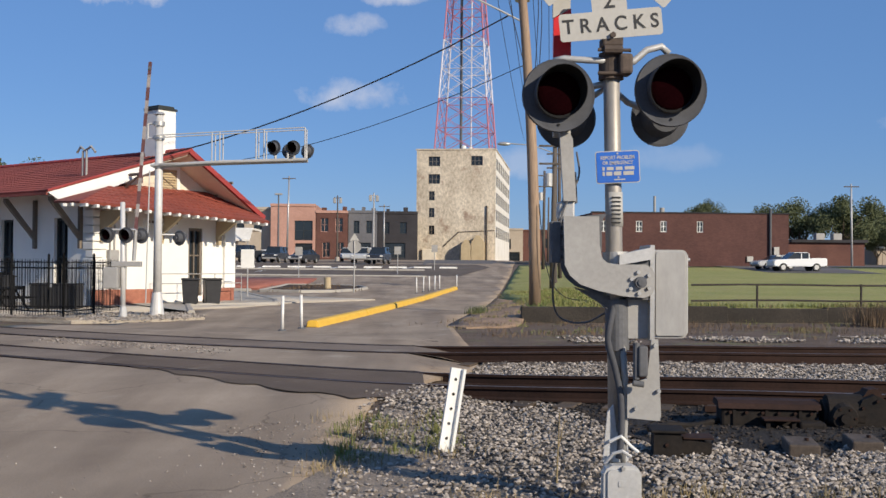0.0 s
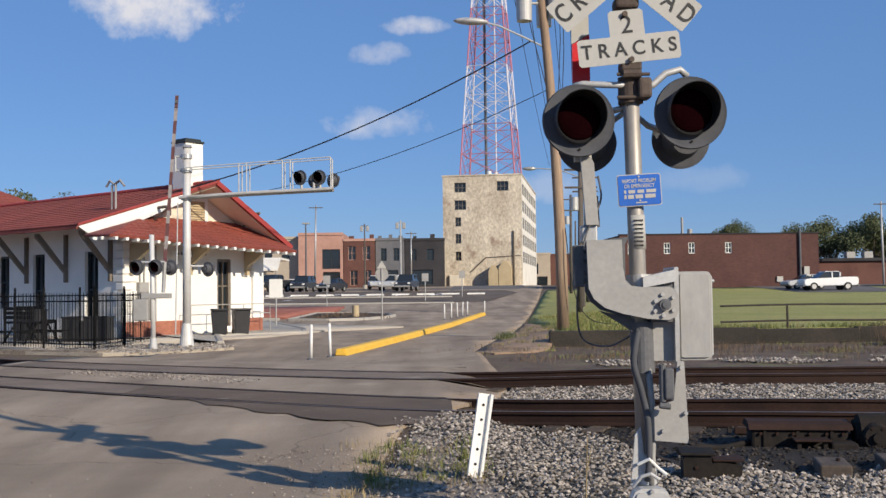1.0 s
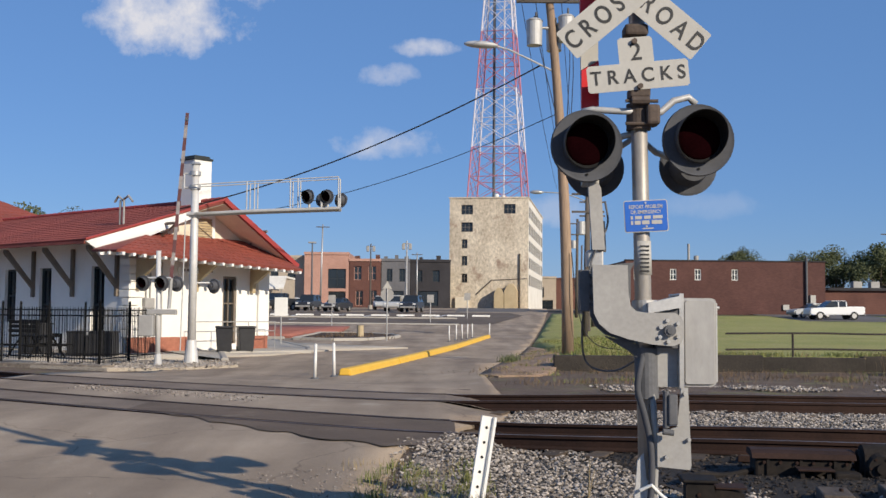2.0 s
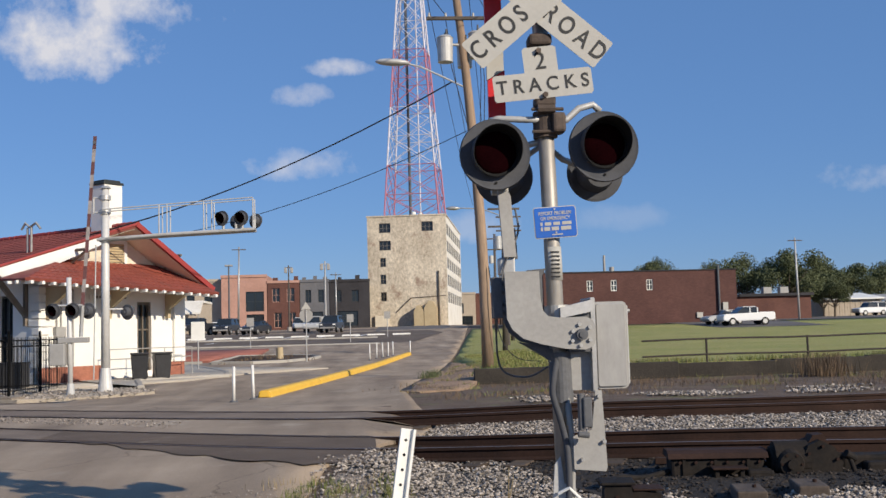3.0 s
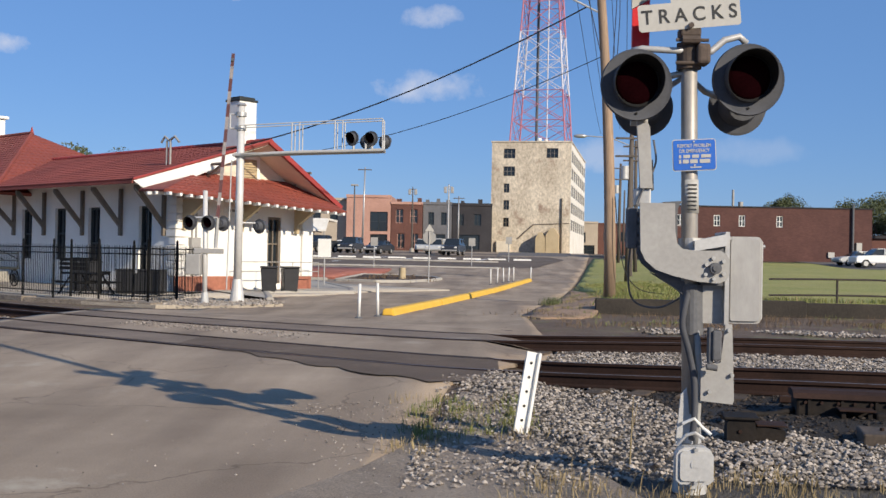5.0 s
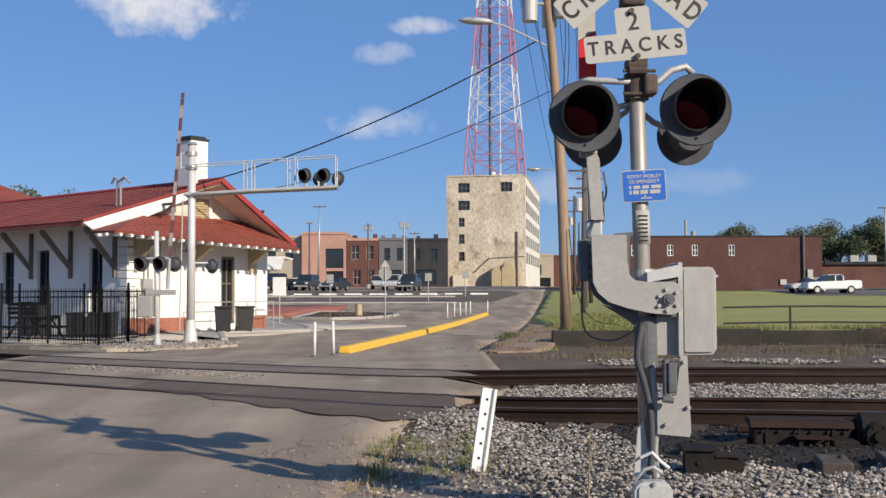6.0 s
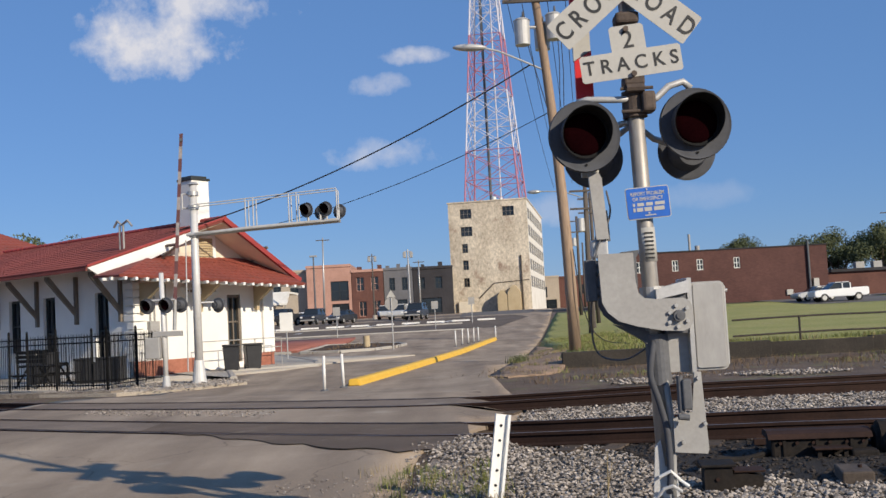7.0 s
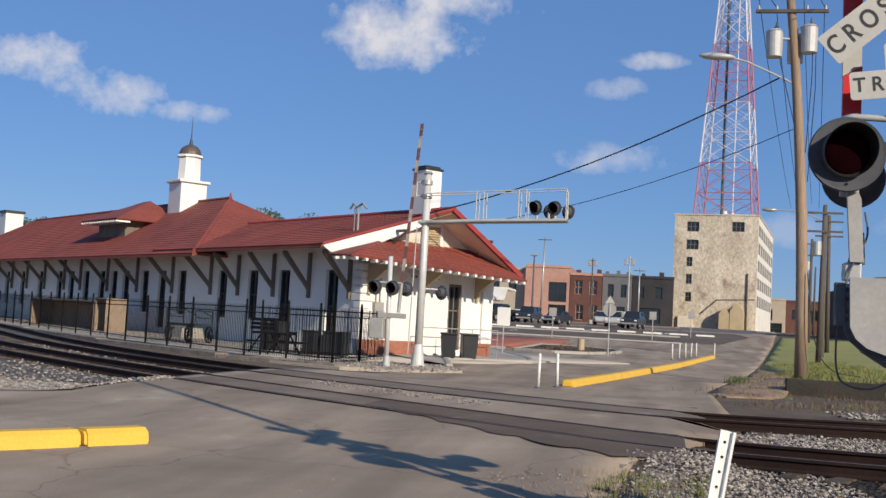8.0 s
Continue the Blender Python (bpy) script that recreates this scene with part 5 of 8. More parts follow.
    for tilt, text, dy in ((-40.3, ("CROS", "SING"), -0.115), (40.0, ("RAIL", "ROAD"), -0.105)):
        blade = part("crossbuck_blade", plate(bmesh.new(), round_rect(-0.598, 0.598, -0.113, 0.113, 0.015), "y", -0.004, 0.0), SIGN_WHITE, s, "white crossbuck blade reading " + "".join(text))
        blade.matrix_basis = Matrix.Translation(L(1.292, by + dy, 3.915)) @ pose(0, 0, 0, 0, tilt, 0)
        for w, x in zip(text, (-0.345, 0.345)):
            words(" ".join(w), 0.178, SIGN_BLACK, blade, pose(x, -0.006, 0, 90), depth=0.001, bold=0.0025, width=0.78)
    sp("bracket_clamp", bbox(1.24, 1.40, by - 0.09, by + 0.07, 3.62, 3.7, bevel=0.02), RUSTY_CAST)
    sp("bracket_clamp", bbox(1.24, 1.38, by - 0.095, by + 0.07, 3.85, 3.95, bevel=0.02), RUSTY_CAST)
    sp("cap", rods(((1.325, by, 4.15), (1.324, by, 4.2), 0.065, 0.03)), STEEL)
    return s


near_signal()


def marker_stake():
    x, y = 0.31, 9.5
    z = ground_z(x, y)
    st = thing("marker_post", "white painted channel post leaning in the ballast", "marker post", pose(x, y, z, -4, 9.5, 8))
    ch = bmesh.new()
    plate(ch, [(-0.06, 0.0), (-0.06, -0.045), (-0.052, -0.045), (-0.045, -0.008), (0.045, -0.008), (0.052, -0.045), (0.075, -0.045), (0.075, -0.037), (0.06, 0.0)], "z", -0.15, 0.76)
    part("channel", ch, WHITE, st)
    for k in range(5):
        part("bolt_hole", rods(((0, -0.012, 0.66 - k * 0.13), (0, -0.006, 0.66 - k * 0.13), 0.013), seg=12), HOOD_IN, st)


marker_stake()


def cantilever():
    x, y = -8.05, 34.6
    z = ground_z(x, y)
    c = thing("cantilever_signal", "silver cantilever crossing signal reaching over the road", "crossing signal", pose(x, y, z))
    part("mast", rods(((0, 0, 0.4), (0.02, 0, 6.5), 0.135, 0.12), seg=20), MAST_SILVER, c, "silver painted steel mast", True)
    part("foot", rods(((0, 0, -0.1), (0, 0, 0.8), 0.26, 0.15), seg=16), MAST_SILVER, c)
    for zz in (4.85, 5.75, 6.2):
        part("collar", rods(((0.01, 0, zz - 0.07), (0.01, 0, zz + 0.07), 0.18), seg=20), STEEL, c)
    part("cap", rods(((0.02, 0, 6.5), (0.02, 0, 6.58), 0.18, 0.12)), STEEL, c)
    for dy in (-0.3, 0.3):
        part("boom", path_tube(bmesh.new(), [(-0.2, dy * 0.6, 4.85), (2.0, dy, 4.97), (4.75, dy, 5.08)], 0.055), ALU, c)
        part("handrail", path_tube(bmesh.new(), [(0.0, dy, 5.8), (2.3, dy, 5.95), (4.7, dy, 6.1)], 0.02), ALU, c)
        for px in (1.75, 2.0, 3.15, 3.4, 4.7):
            part("upright", rods(((px, dy, 4.9 + px * 0.04), (px, dy, 5.83 + px * 0.055), 0.022)), ALU, c)
    part("walkway", plate(bmesh.new(), [(0.1, 4.86), (4.75, 5.08), (4.75, 5.13), (0.1, 4.91)], "y", -0.28, 0.28), GREY_PLATE, c, "grey grating walkway")
    for px, dy, turn in ((3.75, -0.45, -30), (4.35, -0.45, -20), (4.1, 0.5, 160), (4.7, 0.5, 150)):
        flasher(c, pose(px, dy, 5.42, 0, 0, turn))
        part("head_bracket", rods(((px, dy * 0.4, 5.42), (px, dy * 0.4, 5.05), 0.04), ((px, dy * 0.4, 5.42), (px, dy * 0.9, 5.42), 0.04)), ALU, c)
    flasher(c, pose(0.62, 0.3, 2.55, 0, 0, 150))
    part("head_bracket", rods(((0, 0, 2.65), (0.62, 0.25, 2.65), 0.03)), ALU, c)
    part("ladder_cage", rods(((-0.35, 0, 5.74), (0, 0, 5.74), 0.03), ((-0.35, 0, 6.2), (0, 0, 6.2), 0.03), ((-0.35, 0, 5.7), (-0.35, 0, 6.2), 0.03)), ALU, c)


cantilever()


# stripe colours dulled: shade on the far arm's back is put into them
SHADED_RED = mat("shaded_red", (0.15, 0.06, 0.06), (0.10, 0.045, 0.045), rough=0.7, s1=2, s2=20)
SHADED_WHITE = mat("shaded_white", (0.34, 0.31, 0.30), (0.25, 0.22, 0.21), rough=0.7, s1=2, s2=20)


def far_gate():
    x, y = -8.75, 33.2
    z = ground_z(x, y)
    s = thing("gate_signal", "silver gate signal with raised striped arm by the depot", "crossing signal", pose(x, y, z))
    part("mast", rods(((0, 0, 0), (-0.05, 0, 3.6), 0.075), seg=16), MAST_SILVER, s, "", True)
    part("foot", rods(((0, 0, -0.1), (0, 0, 0.4), 0.15, 0.1)), ALU, s)
    part("mechanism_box", bbox(-0.55, -0.1, -0.3, 0.2, 0.95, 1.6, bevel=0.03), GREY_PLATE, s, "grey gate mechanism cabinet")
    part("bracket", bbox(-0.35, 0.55, -0.12, 0.1, 1.62, 1.78, bevel=0.02), GREY_PLATE, s)
    part("crossarm", rods(((-0.5, 0, 2.75), (0.35, 0, 2.75), 0.035)), ALU, s)
    flasher(s, pose(-0.48, -0.12, 2.58, 0, 0, -14))
    flasher(s, pose(0.10, -0.12, 2.58, 0, 0, -14))
    flasher(s, pose(0.45, 0.3, 2.58, 0, 0, 160))
    arm = part("gate_arm", rods(((0.28, 0.1, 1.8), (0.33, 0.1, 2.75), 0.06)), STEEL, s, "red and white striped raised gate arm")
    zz, k = 2.75, 0
    while zz < 7.8:
        lean = 0.33 + (zz - 2.75) * 0.075
        part("stripe", plate(bmesh.new(), [(lean - 0.05, zz), (lean + 0.05, zz), (lean + 0.08, zz + 0.4), (lean - 0.02, zz + 0.4)], "y", 0.08, 0.12), (SHADED_RED, SHADED_WHITE)[k % 2], arm)
        zz += 0.4
        k += 1
    part("tip_lamp", bbox(0.66, 0.74, 0.05, 0.1, 7.7, 7.8), BLACK, arm)
    part("ladder", rods(((0.62, 0.25, 0.5), (0.7, 0.25, 4.6), 0.02)), ALU, s)


far_gate()


# ---- poles and wires ----
def pole_thing(label, foot, top, r0, r1, material, group=""):
    p = thing("utility_pole", label, "utility pole", Matrix.Translation(foot), group=group)
    d = Vector(top) - Vector(foot)
    bm = bmesh.new()
    rod(bm, (0, 0, 0), d, r0, r1, 16)
    part("pole", bm, material, p, smooth=True)
    return p


def wire(name, a, b, sag, label, r=0.018, n=16):
    a, b = Vector(a), Vector(b)
    pts = [a.lerp(b, k / n) - Vector((0, 0, sag * 4 * (k / n) * (1 - k / n))) for k in range(n + 1)]
    ob = new(name, link(name, path_tube(bmesh.new(), pts, r, 6), CABLE))
    return tagged(ob, label, "cable")


FOOT = Vector((4.46, 37.8, 0.3))


def on_pole(z):
    """The pole bows towards the road as it rises."""
    return Vector((4.46 - 0.004 * z * z, 37.8, z))


main_pole = thing("utility_pole", "tall weathered bowed wooden utility pole with transformers", "utility pole", Matrix.Translation(FOOT))
bm = bmesh.new()
for k in range(14):
    za, zb = 0.3 + k * 15.2 / 14, 0.3 + (k + 1) * 15.2 / 14
    rod(bm, on_pole(za) - FOOT, on_pole(zb) - FOOT, 0.215 - 0.006 * k, 0.215 - 0.006 * (k + 1), 16, cap=k in (0, 13))
bmesh.ops.remove_doubles(bm, verts=bm.verts, dist=0.004)
part("pole", bm, POLE_WOOD, main_pole, smooth=True)


for dx, zz, dy in ((-0.66, 11.8, -0.1), (0.5, 11.95, -0.1), (0.1, 11.75, 0.5)):
    c = on_pole(zz) - FOOT
    tf = part("transformer", rods((c + Vector((dx, dy, -0.5)), c + Vector((dx, dy, 0.38)), 0.27, 0.29), (c + Vector((dx, dy, 0.38)), c + Vector((dx, dy, 0.46)), 0.31, 0.22), seg=20), ALU, main_pole, "grey pole-mounted transformer can")
    part("bushing", rods((c + Vector((dx + 0.06, dy, 0.46)), c + Vector((dx + 0.06, dy, 0.72)), 0.05, 0.03)), BLACK, tf)
    part("hanger", rods((c + Vector((dx * 0.2, dy * 0.3, 0.15)), c + Vector((dx, dy, 0.15)), 0.05)), STEEL, main_pole)
for zz in (12.9, 14.3):
    c = on_pole(zz) - FOOT
    part("crossarm", bbox(c.x - 1.2, c.x + 1.2, -0.2, -0.08, c.z - 0.06, c.z + 0.06, bevel=0.01), POLE_DARK, main_pole)
    for k in (-1.1, -0.5, 0.5, 1.1):
        part("insulator", rods(((c.x + k, -0.14, c.z + 0.06), (c.x + k, -0.14, c.z + 0.2), 0.05, 0.03)), SIGN_WHITE, main_pole)
c = on_pole(10.35) - FOOT
part("lamp_bracket", path_tube(bmesh.new(), [c, c + Vector((-0.9, -0.1, 0.42)), c + Vector((-1.7, -0.15, 0.78)), c + Vector((-2.2, -0.2, 0.9))], 0.035), ALU, main_pole, "silver lamp bracket")
head = bmesh.new()
bmesh.ops.create_uvsphere(head, u_segments=16, v_segments=10, radius=1, matrix=Matrix.Translation(c + Vector((-2.7, -0.25, 0.93))) @ pose(0, 0, 0, 0, 3, 0) @ Matrix.Diagonal((0.62, 0.2, 0.13, 1)))
part("lamp_head", head, ALU, main_pole, "cobra-head street lamp", True)
for k, dx in enumerate((-0.2, 0.22, 0.26)):
    a = on_pole(12.4) - FOOT
    b = on_pole(9.0 - k) - FOOT
    part("riser_cable", path_tube(bmesh.new(), [a + Vector((dx * 3, 0, 0)), a.lerp(b, 0.4) + Vector((dx * 2.4, -0.1, 0)), b + Vector((dx * 0.8, -0.1, 0))], 0.015), CABLE, main_pole)
guy = path_tube(bmesh.new(), flow([(0.1, -0.25, 3.6), (0.25, -0.4, 2.0), (0.5, -0.5, 0.9), (1.0, -0.6, 0.35), (1.8, -0.7, 0.22)]), 0.018)
part("riser_cable", guy, CABLE, main_pole)
wire("overhead_cable", on_pole(10.6) + Vector((-0.55, 0, 0)), (-13.6, 45.5, 5.6), 0.78, "thick black cable from the pole to the depot roof", 0.026)
wire("overhead_cable", on_pole(8.9), (-14.2, 52.5, 6.2), 1.0, "black cable from the pole past the depot", 0.014)
for k, (dx, zz) in enumerate(((-1.1, 14.5), (0.5, 14.5), (1.1, 13.1), (-0.5, 13.1))):
    wire("overhead_cable", on_pole(zz) + Vector((dx, 0, 0)), (11 + dx, 92, 12.5 + 0.4 * (k % 2)), 0.6, "thin power line running along the road", 0.014)
    wire("overhead_cable", on_pole(zz) + Vector((dx, 0, 0)), (-16 + dx, -25, 16), 0.5, "thin power line running over the crossing", 0.014)

for x, y, h, lean, arm in ((8.85, 66, 9.5, 0.15, 1), (11.9, 84, 10.5, -0.1, 1), (13.6, 108, 10, 0.1, 1), (21.5, 165, 10, 0.1, 0)):
    z0 = ground_z(x, y)
    p = pole_thing("dark wooden utility pole beside the road", (x, y, z0), (x + lean, y, z0 + h), 0.17, 0.12, POLE_DARK, "roadside poles")
    if arm:
        for zz in (h - 0.5, h - 1.6):
            part("crossarm", bbox(lean - 1.0, lean + 1.0, -0.2, -0.1, zz - 0.06, zz + 0.06), POLE_DARK, p)
        part("transformer", rods(((lean - 0.4, -0.1, h - 3.0), (lean - 0.4, -0.1, h - 2.2), 0.24), seg=14), ALU, p)


# ---- town in the distance ----
def local(ob_m, bm):
    bmesh.ops.transform(bm, matrix=ob_m, verts=bm.verts)
    return bm


def wall_with_windows(bm, x0, x1, z0, z1, y0, y1, holes):
    """A wall slab facing -y with openings cut through; holes are (x0, x1, z0, z1)."""
    xs = sorted({x0, x1, *[v for h in holes for v in h[:2]]})
    zs = sorted({z0, z1, *[v for h in holes for v in h[2:]]})
    for a, b in zip(xs, xs[1:]):
        for c, d in zip(zs, zs[1:]):
            if not any(h[0] <= a + 1e-6 and b <= h[1] + 1e-6 and h[2] <= c + 1e-6 and d <= h[3] + 1e-6 for h in holes):
                box(bm, a, b, y0, y1, c, d)
    bmesh.ops.remove_doubles(bm, verts=bm.verts, dist=1e-4)
    return bm


def fill_window(parent, h, y, m, frame_mat, bars=1):
    x0, x1, z0, z1 = h
    w = part("window", local(m, bbox(x0, x1, y, y + 0.06, z0, z1)), GLASS, parent)
    fr = bmesh.new()
    t = 0.08
    for b in ((x0, x0 + t, z0, z1), (x1 - t, x1, z0, z1), (x0 + t, x1 - t, z0, z0 + t), (x0 + t, x1 - t, z1 - t, z1)):
        box(fr, b[0], b[1], y - 0.06, y - 0.002, b[2], b[3])
    for k in range(bars):
        x = x0 + (x1 - x0) * (k + 1) / (bars + 1)
        box(fr, x - 0.04, x + 0.04, y - 0.05, y - 0.002, z0 + t, z1 - t)
    box(fr, x0 + t, x1 - t, y - 0.045, y - 0.002, (z0 + z1) / 2 - 0.035, (z0 + z1) / 2 + 0.035)
    part("window_frame", local(m, fr), frame_mat, w)


TOWER_WALL = mat("peeling_render", (0.64, 0.56, 0.44), (0.42, 0.355, 0.27), rough=0.95, s1=0.26, s2=2.6, grain=0.42, bump=0.3, dist=0.05, stretch=(1, 1, 0.7), spots=(0.30, 0.215, 0.16), spot_scale=0.42, spot_at=0.54)
TOWER_SIDE = mat("pale_painted_wall", (0.78, 0.75, 0.68), (0.66, 0.62, 0.54), rough=0.9, s1=0.3, s2=3, grain=0.1, bump=0.1)


def office_block():
    o = thing("office_building", "six-storey office block with peeling pale yellow render", "building")
    m = Matrix.Translation((16.0, 198, 2.4)) @ pose(0, 0, 0, 0, 0, -8.8)
    H = 20.9
    holes = [(-12.6, -10.4, 17.9, 19.7), (-4.6, -2.4, 18.0, 19.8), (-12.6, -10.4, 14.6, 16.4), (-12.5, -11.4, 11.5, 13.2), (-12.5, -11.4, 8.3, 10.1), (-12.5, -11.4, 5.1, 6.8)]
    part("wall", local(m, wall_with_windows(bmesh.new(), -14.8, 0, 0, H, 0, 0.4, holes)), TOWER_WALL, o, "stained pale yellow end wall")
    for h in holes:
        fill_window(o, h, 0.3, m, TIMBER, 2 if h[1] - h[0] > 1.5 else 1)
    turn = m @ pose(0, 0.4, 0, 0, 0, 90)
    side = []
    for f in range(5):
        for k in range(7):
            side.append((1.2 + k * 6.0, 6.2 + k * 6.0, 4.6 + f * 3.2, 6.7 + f * 3.2))
    part("wall", local(turn, wall_with_windows(bmesh.new(), 0, 43, 0, H, 0, 0.4, side)), TOWER_SIDE, o, "white painted side wall with window bands")
    for h in side:
        fill_window(o, h, 0.09, turn, GREY_PLATE, 2)
    part("wall", local(m, bbox(-14.8, -14.4, 0.4, 43.4, 0, H)), TOWER_WALL, o)
    part("wall", local(m, bbox(-14.4, -0.4, 43.0, 43.4, 0, H)), TOWER_WALL, o)
    part("roof", local(m, bbox(-14.4, -0.4, 0.4, 43.0, H - 0.7, H - 0.5)), CONCRETE, o)
    par = bmesh.new()
    for b in ((-14.95, 0.12, -0.12, 0.5), (-14.95, -14.3, 0.5, 43.5), (-0.5, 0.12, 0.5, 43.5), (-14.3, -0.5, 42.9, 43.5)):
        box(par, *b, H, H + 0.25)
    part("parapet", local(m, par), TOWER_WALL, o)
    part("roof_vent", local(m, rods(((-6.2, 2, H - 0.5), (-6.2, 2, H + 1.0), 0.5, 0.45))), WHITE, o)
    part("roof_vent", local(m, rods(((-4.9, 2.5, H - 0.5), (-4.9, 2.5, H + 0.8), 0.3))), WHITE, o)
    part("drainpipe", local(m, rods(((-1.6, -0.15, 0), (-1.6, -0.15, 10.5), 0.16))), POLE_DARK, o, "dark vertical pipe")
    part("pipe_run", local(m, rods(((-9.6, -0.12, 3.0), (-6.8, -0.12, 5.6), 0.12), ((-6.8, -0.12, 5.6), (-0.2, -0.12, 5.9), 0.05))), POLE_DARK, o)
    for k, (x0, x1, h) in enumerate(((-6.1, -4.3, 4.1), (-4.2, -1.9, 4.9))):
        out = [(x0, 0), (x1, 0), (x1, h * 0.75), ((x0 + x1) / 2 + 0.3, h), ((x0 + x1) / 2 - 0.3, h), (x0, h * 0.75)]
        part("lean_to", local(m, plate(bmesh.new(), out, "y", -2.6, -0.02)), TAN, o, "tan fenced lean-to at the foot of the wall")
    part("doorway", local(m, bbox(-13.6, -11.0, -0.6, -0.02, 0, 2.4, bevel=0.05)), SOFFIT, o)


office_block()


def lattice_mast():
    t = thing("radio_mast", "tall red and white lattice radio mast", "radio mast")
    red = mat("faded_red_steel", (0.52, 0.20, 0.25), (0.43, 0.16, 0.21), rough=0.6, s1=0.3, s2=5)
    white = mat("white_steel", (0.68, 0.66, 0.71), (0.58, 0.56, 0.62), rough=0.6, s1=0.3, s2=5)
    cx, cy = 11.2, 212.0

    def half(z):
        return max(1.0, (12.2 - (z - 23.5) * 0.152) / 2)

    def corner(i, z):
        h = half(z)
        a = radians(45 + 90 * i - 12)
        return Vector((cx + 1.414 * h * math.cos(a) * 0.89, cy + 1.414 * h * math.sin(a) * 0.89, z))

    z, k = 22.7, 0
    while z < 100:
        step = 5.85
        colour = red if ((z - 22.6) // 11.7) % 2 == 0 else white
        for i in range(4):
            a0, a1, b0, b1 = corner(i, z), corner(i, z + step), corner(i + 1, z), corner(i + 1, z + step)
            part("leg", rods((a0, a1, 0.16), seg=6), colour, t)
            part("brace", rods((a0, b1, 0.07), (b0, a1, 0.07), (a1, b1, 0.08), seg=4), colour, t)
            am, bm_, lo_mid, hi_mid = a0.lerp(a1, 0.5), b0.lerp(b1, 0.5), a0.lerp(b0, 0.5), a1.lerp(b1, 0.5)
            part("brace", rods((am, lo_mid, 0.045), (bm_, lo_mid, 0.045), (am, hi_mid, 0.045), (bm_, hi_mid, 0.045), seg=4), colour, t)
        z += step
    part("waveguide", rods(((cx - 1.0, cy, 22.7), (cx - 1.0, cy, 100), 0.28), seg=8), BLACK, t, "dark cable duct")
    part("waveguide", rods(((cx + 1.0, cy, 22.7), (cx + 1.0, cy, 100), 0.14), seg=8), white, t, "white cable duct")


lattice_mast()

PINK = brick_mat("pale_red_brick", (0.52, 0.305, 0.24), (0.43, 0.245, 0.19), (0.9, 0.88, 0.85))
BROWN_BRICK = brick_mat("brown_brick", (0.15, 0.066, 0.05), (0.11, 0.05, 0.04), (0.85, 0.8, 0.75))
GREY_RENDER = mat("grey_render", (0.15, 0.15, 0.16), (0.11, 0.11, 0.118), rough=0.9, s1=0.3, s2=3, grain=0.15)
DARK_RENDER = mat("dark_render", (0.045, 0.042, 0.046), (0.03, 0.028, 0.031), rough=0.9, s1=0.3, s2=3, grain=0.15)
TAN_RENDER = mat("tan_render", (0.45, 0.38, 0.30), (0.38, 0.32, 0.25), rough=0.9, s1=0.3, s2=3, grain=0.12)
DARK_BRICK = brick_mat("dark_red_brick", (0.115, 0.05, 0.042), (0.086, 0.039, 0.034), (0.8, 0.75, 0.7), wide=0.3, high=0.1)


def shop(label, x0, x1, y, z0, z1, depth, material, holes, trim=None, roof_items=()):
    b = thing("shop_building", label, "building", group="town shop fronts")
    m = Matrix.Identity(4)
    part("wall", wall_with_windows(bmesh.new(), x0, x1, z0, z1, y, y + 0.35, holes), material, b)
    for h in holes:
        fill_window(b, h, y + 0.25, m, trim or DARK_WOOD, 1)
    part("wall", bbox(x0, x0 + 0.35, y + 0.35, y + depth, z0, z1), material, b)
    part("wall", bbox(x1 - 0.35, x1, y + 0.35, y + depth, z0, z1), material, b)
    part("roof", bbox(x0 + 0.35, x1 - 0.35, y + 0.35, y + depth, z1 - 0.6, z1 - 0.4), DARK_RENDER, b)
    part("cornice", bbox(x0 - 0.08, x1 + 0.08, y - 0.15, y - 0.003, z1 - 0.35, z1 + 0.1), trim or material, b)
    for k, (x, w, h) in enumerate(roof_items):
        part("chimney", bbox(x, x + w, y + 2, y + 3.2, z1 - 0.4, z1 + h), material, b)
    return b


shop("tan rendered shop building", -40, -23.9, 187, 2.2, 11.6, 18, TAN_RENDER, [(-30, -28.6, 7.5, 9.5), (-27, -25.6, 7.5, 9.5)])
shop("pale red brick shop with a dark open bay", -23.8, -16.1, 185, 2.2, 12.1, 18, PINK, [(-19.7, -16.6, 5.9, 9.3), (-19.6, -16.6, 2.6, 5.4)])
shop("brown brick two-storey shop", -16.0, -10.6, 185, 2.2, 11.0, 16, BROWN_BRICK, [(-15.2, -13.9, 7.4, 9.8), (-12.7, -11.4, 7.4, 9.8), (-14.9, -13.6, 3.0, 5.6), (-12.5, -11.2, 3.0, 5.6)], PINK, [(-15.2, 0.8, 0.7), (-11.6, 0.7, 0.9)])
shop("grey rendered two-storey shop", -10.5, -5.5, 186, 2.2, 11.1, 16, GREY_RENDER, [(-9.6, -8.6, 7.2, 9.4), (-7.4, -6.4, 7.2, 9.4), (-9.4, -6.6, 3.0, 5.6)], None, [(-10.2, 0.6, 0.6), (-8.3, 0.6, 0.8), (-6.6, 0.7, 0.6)])
shop("dark grey two-storey shop", -5.4, 1.5, 186, 2.2, 11.0, 16, DARK_RENDER, [(-4.6, -3.4, 7.2, 9.2), (-1.6, -0.4, 7.2, 9.2), (-4.4, -0.6, 3.0, 5.6)], None, [(-4.0, 0.6, 0.6), (-1.0, 0.8, 0.9)])
shop("pale green corner shop down the street", 21.5, 26.5, 248, 2.4, 10.4, 20, TAN_RENDER, [(22.4, 23.7, 5.6, 8.0), (22.2, 25.8, 2.6, 5.0)])
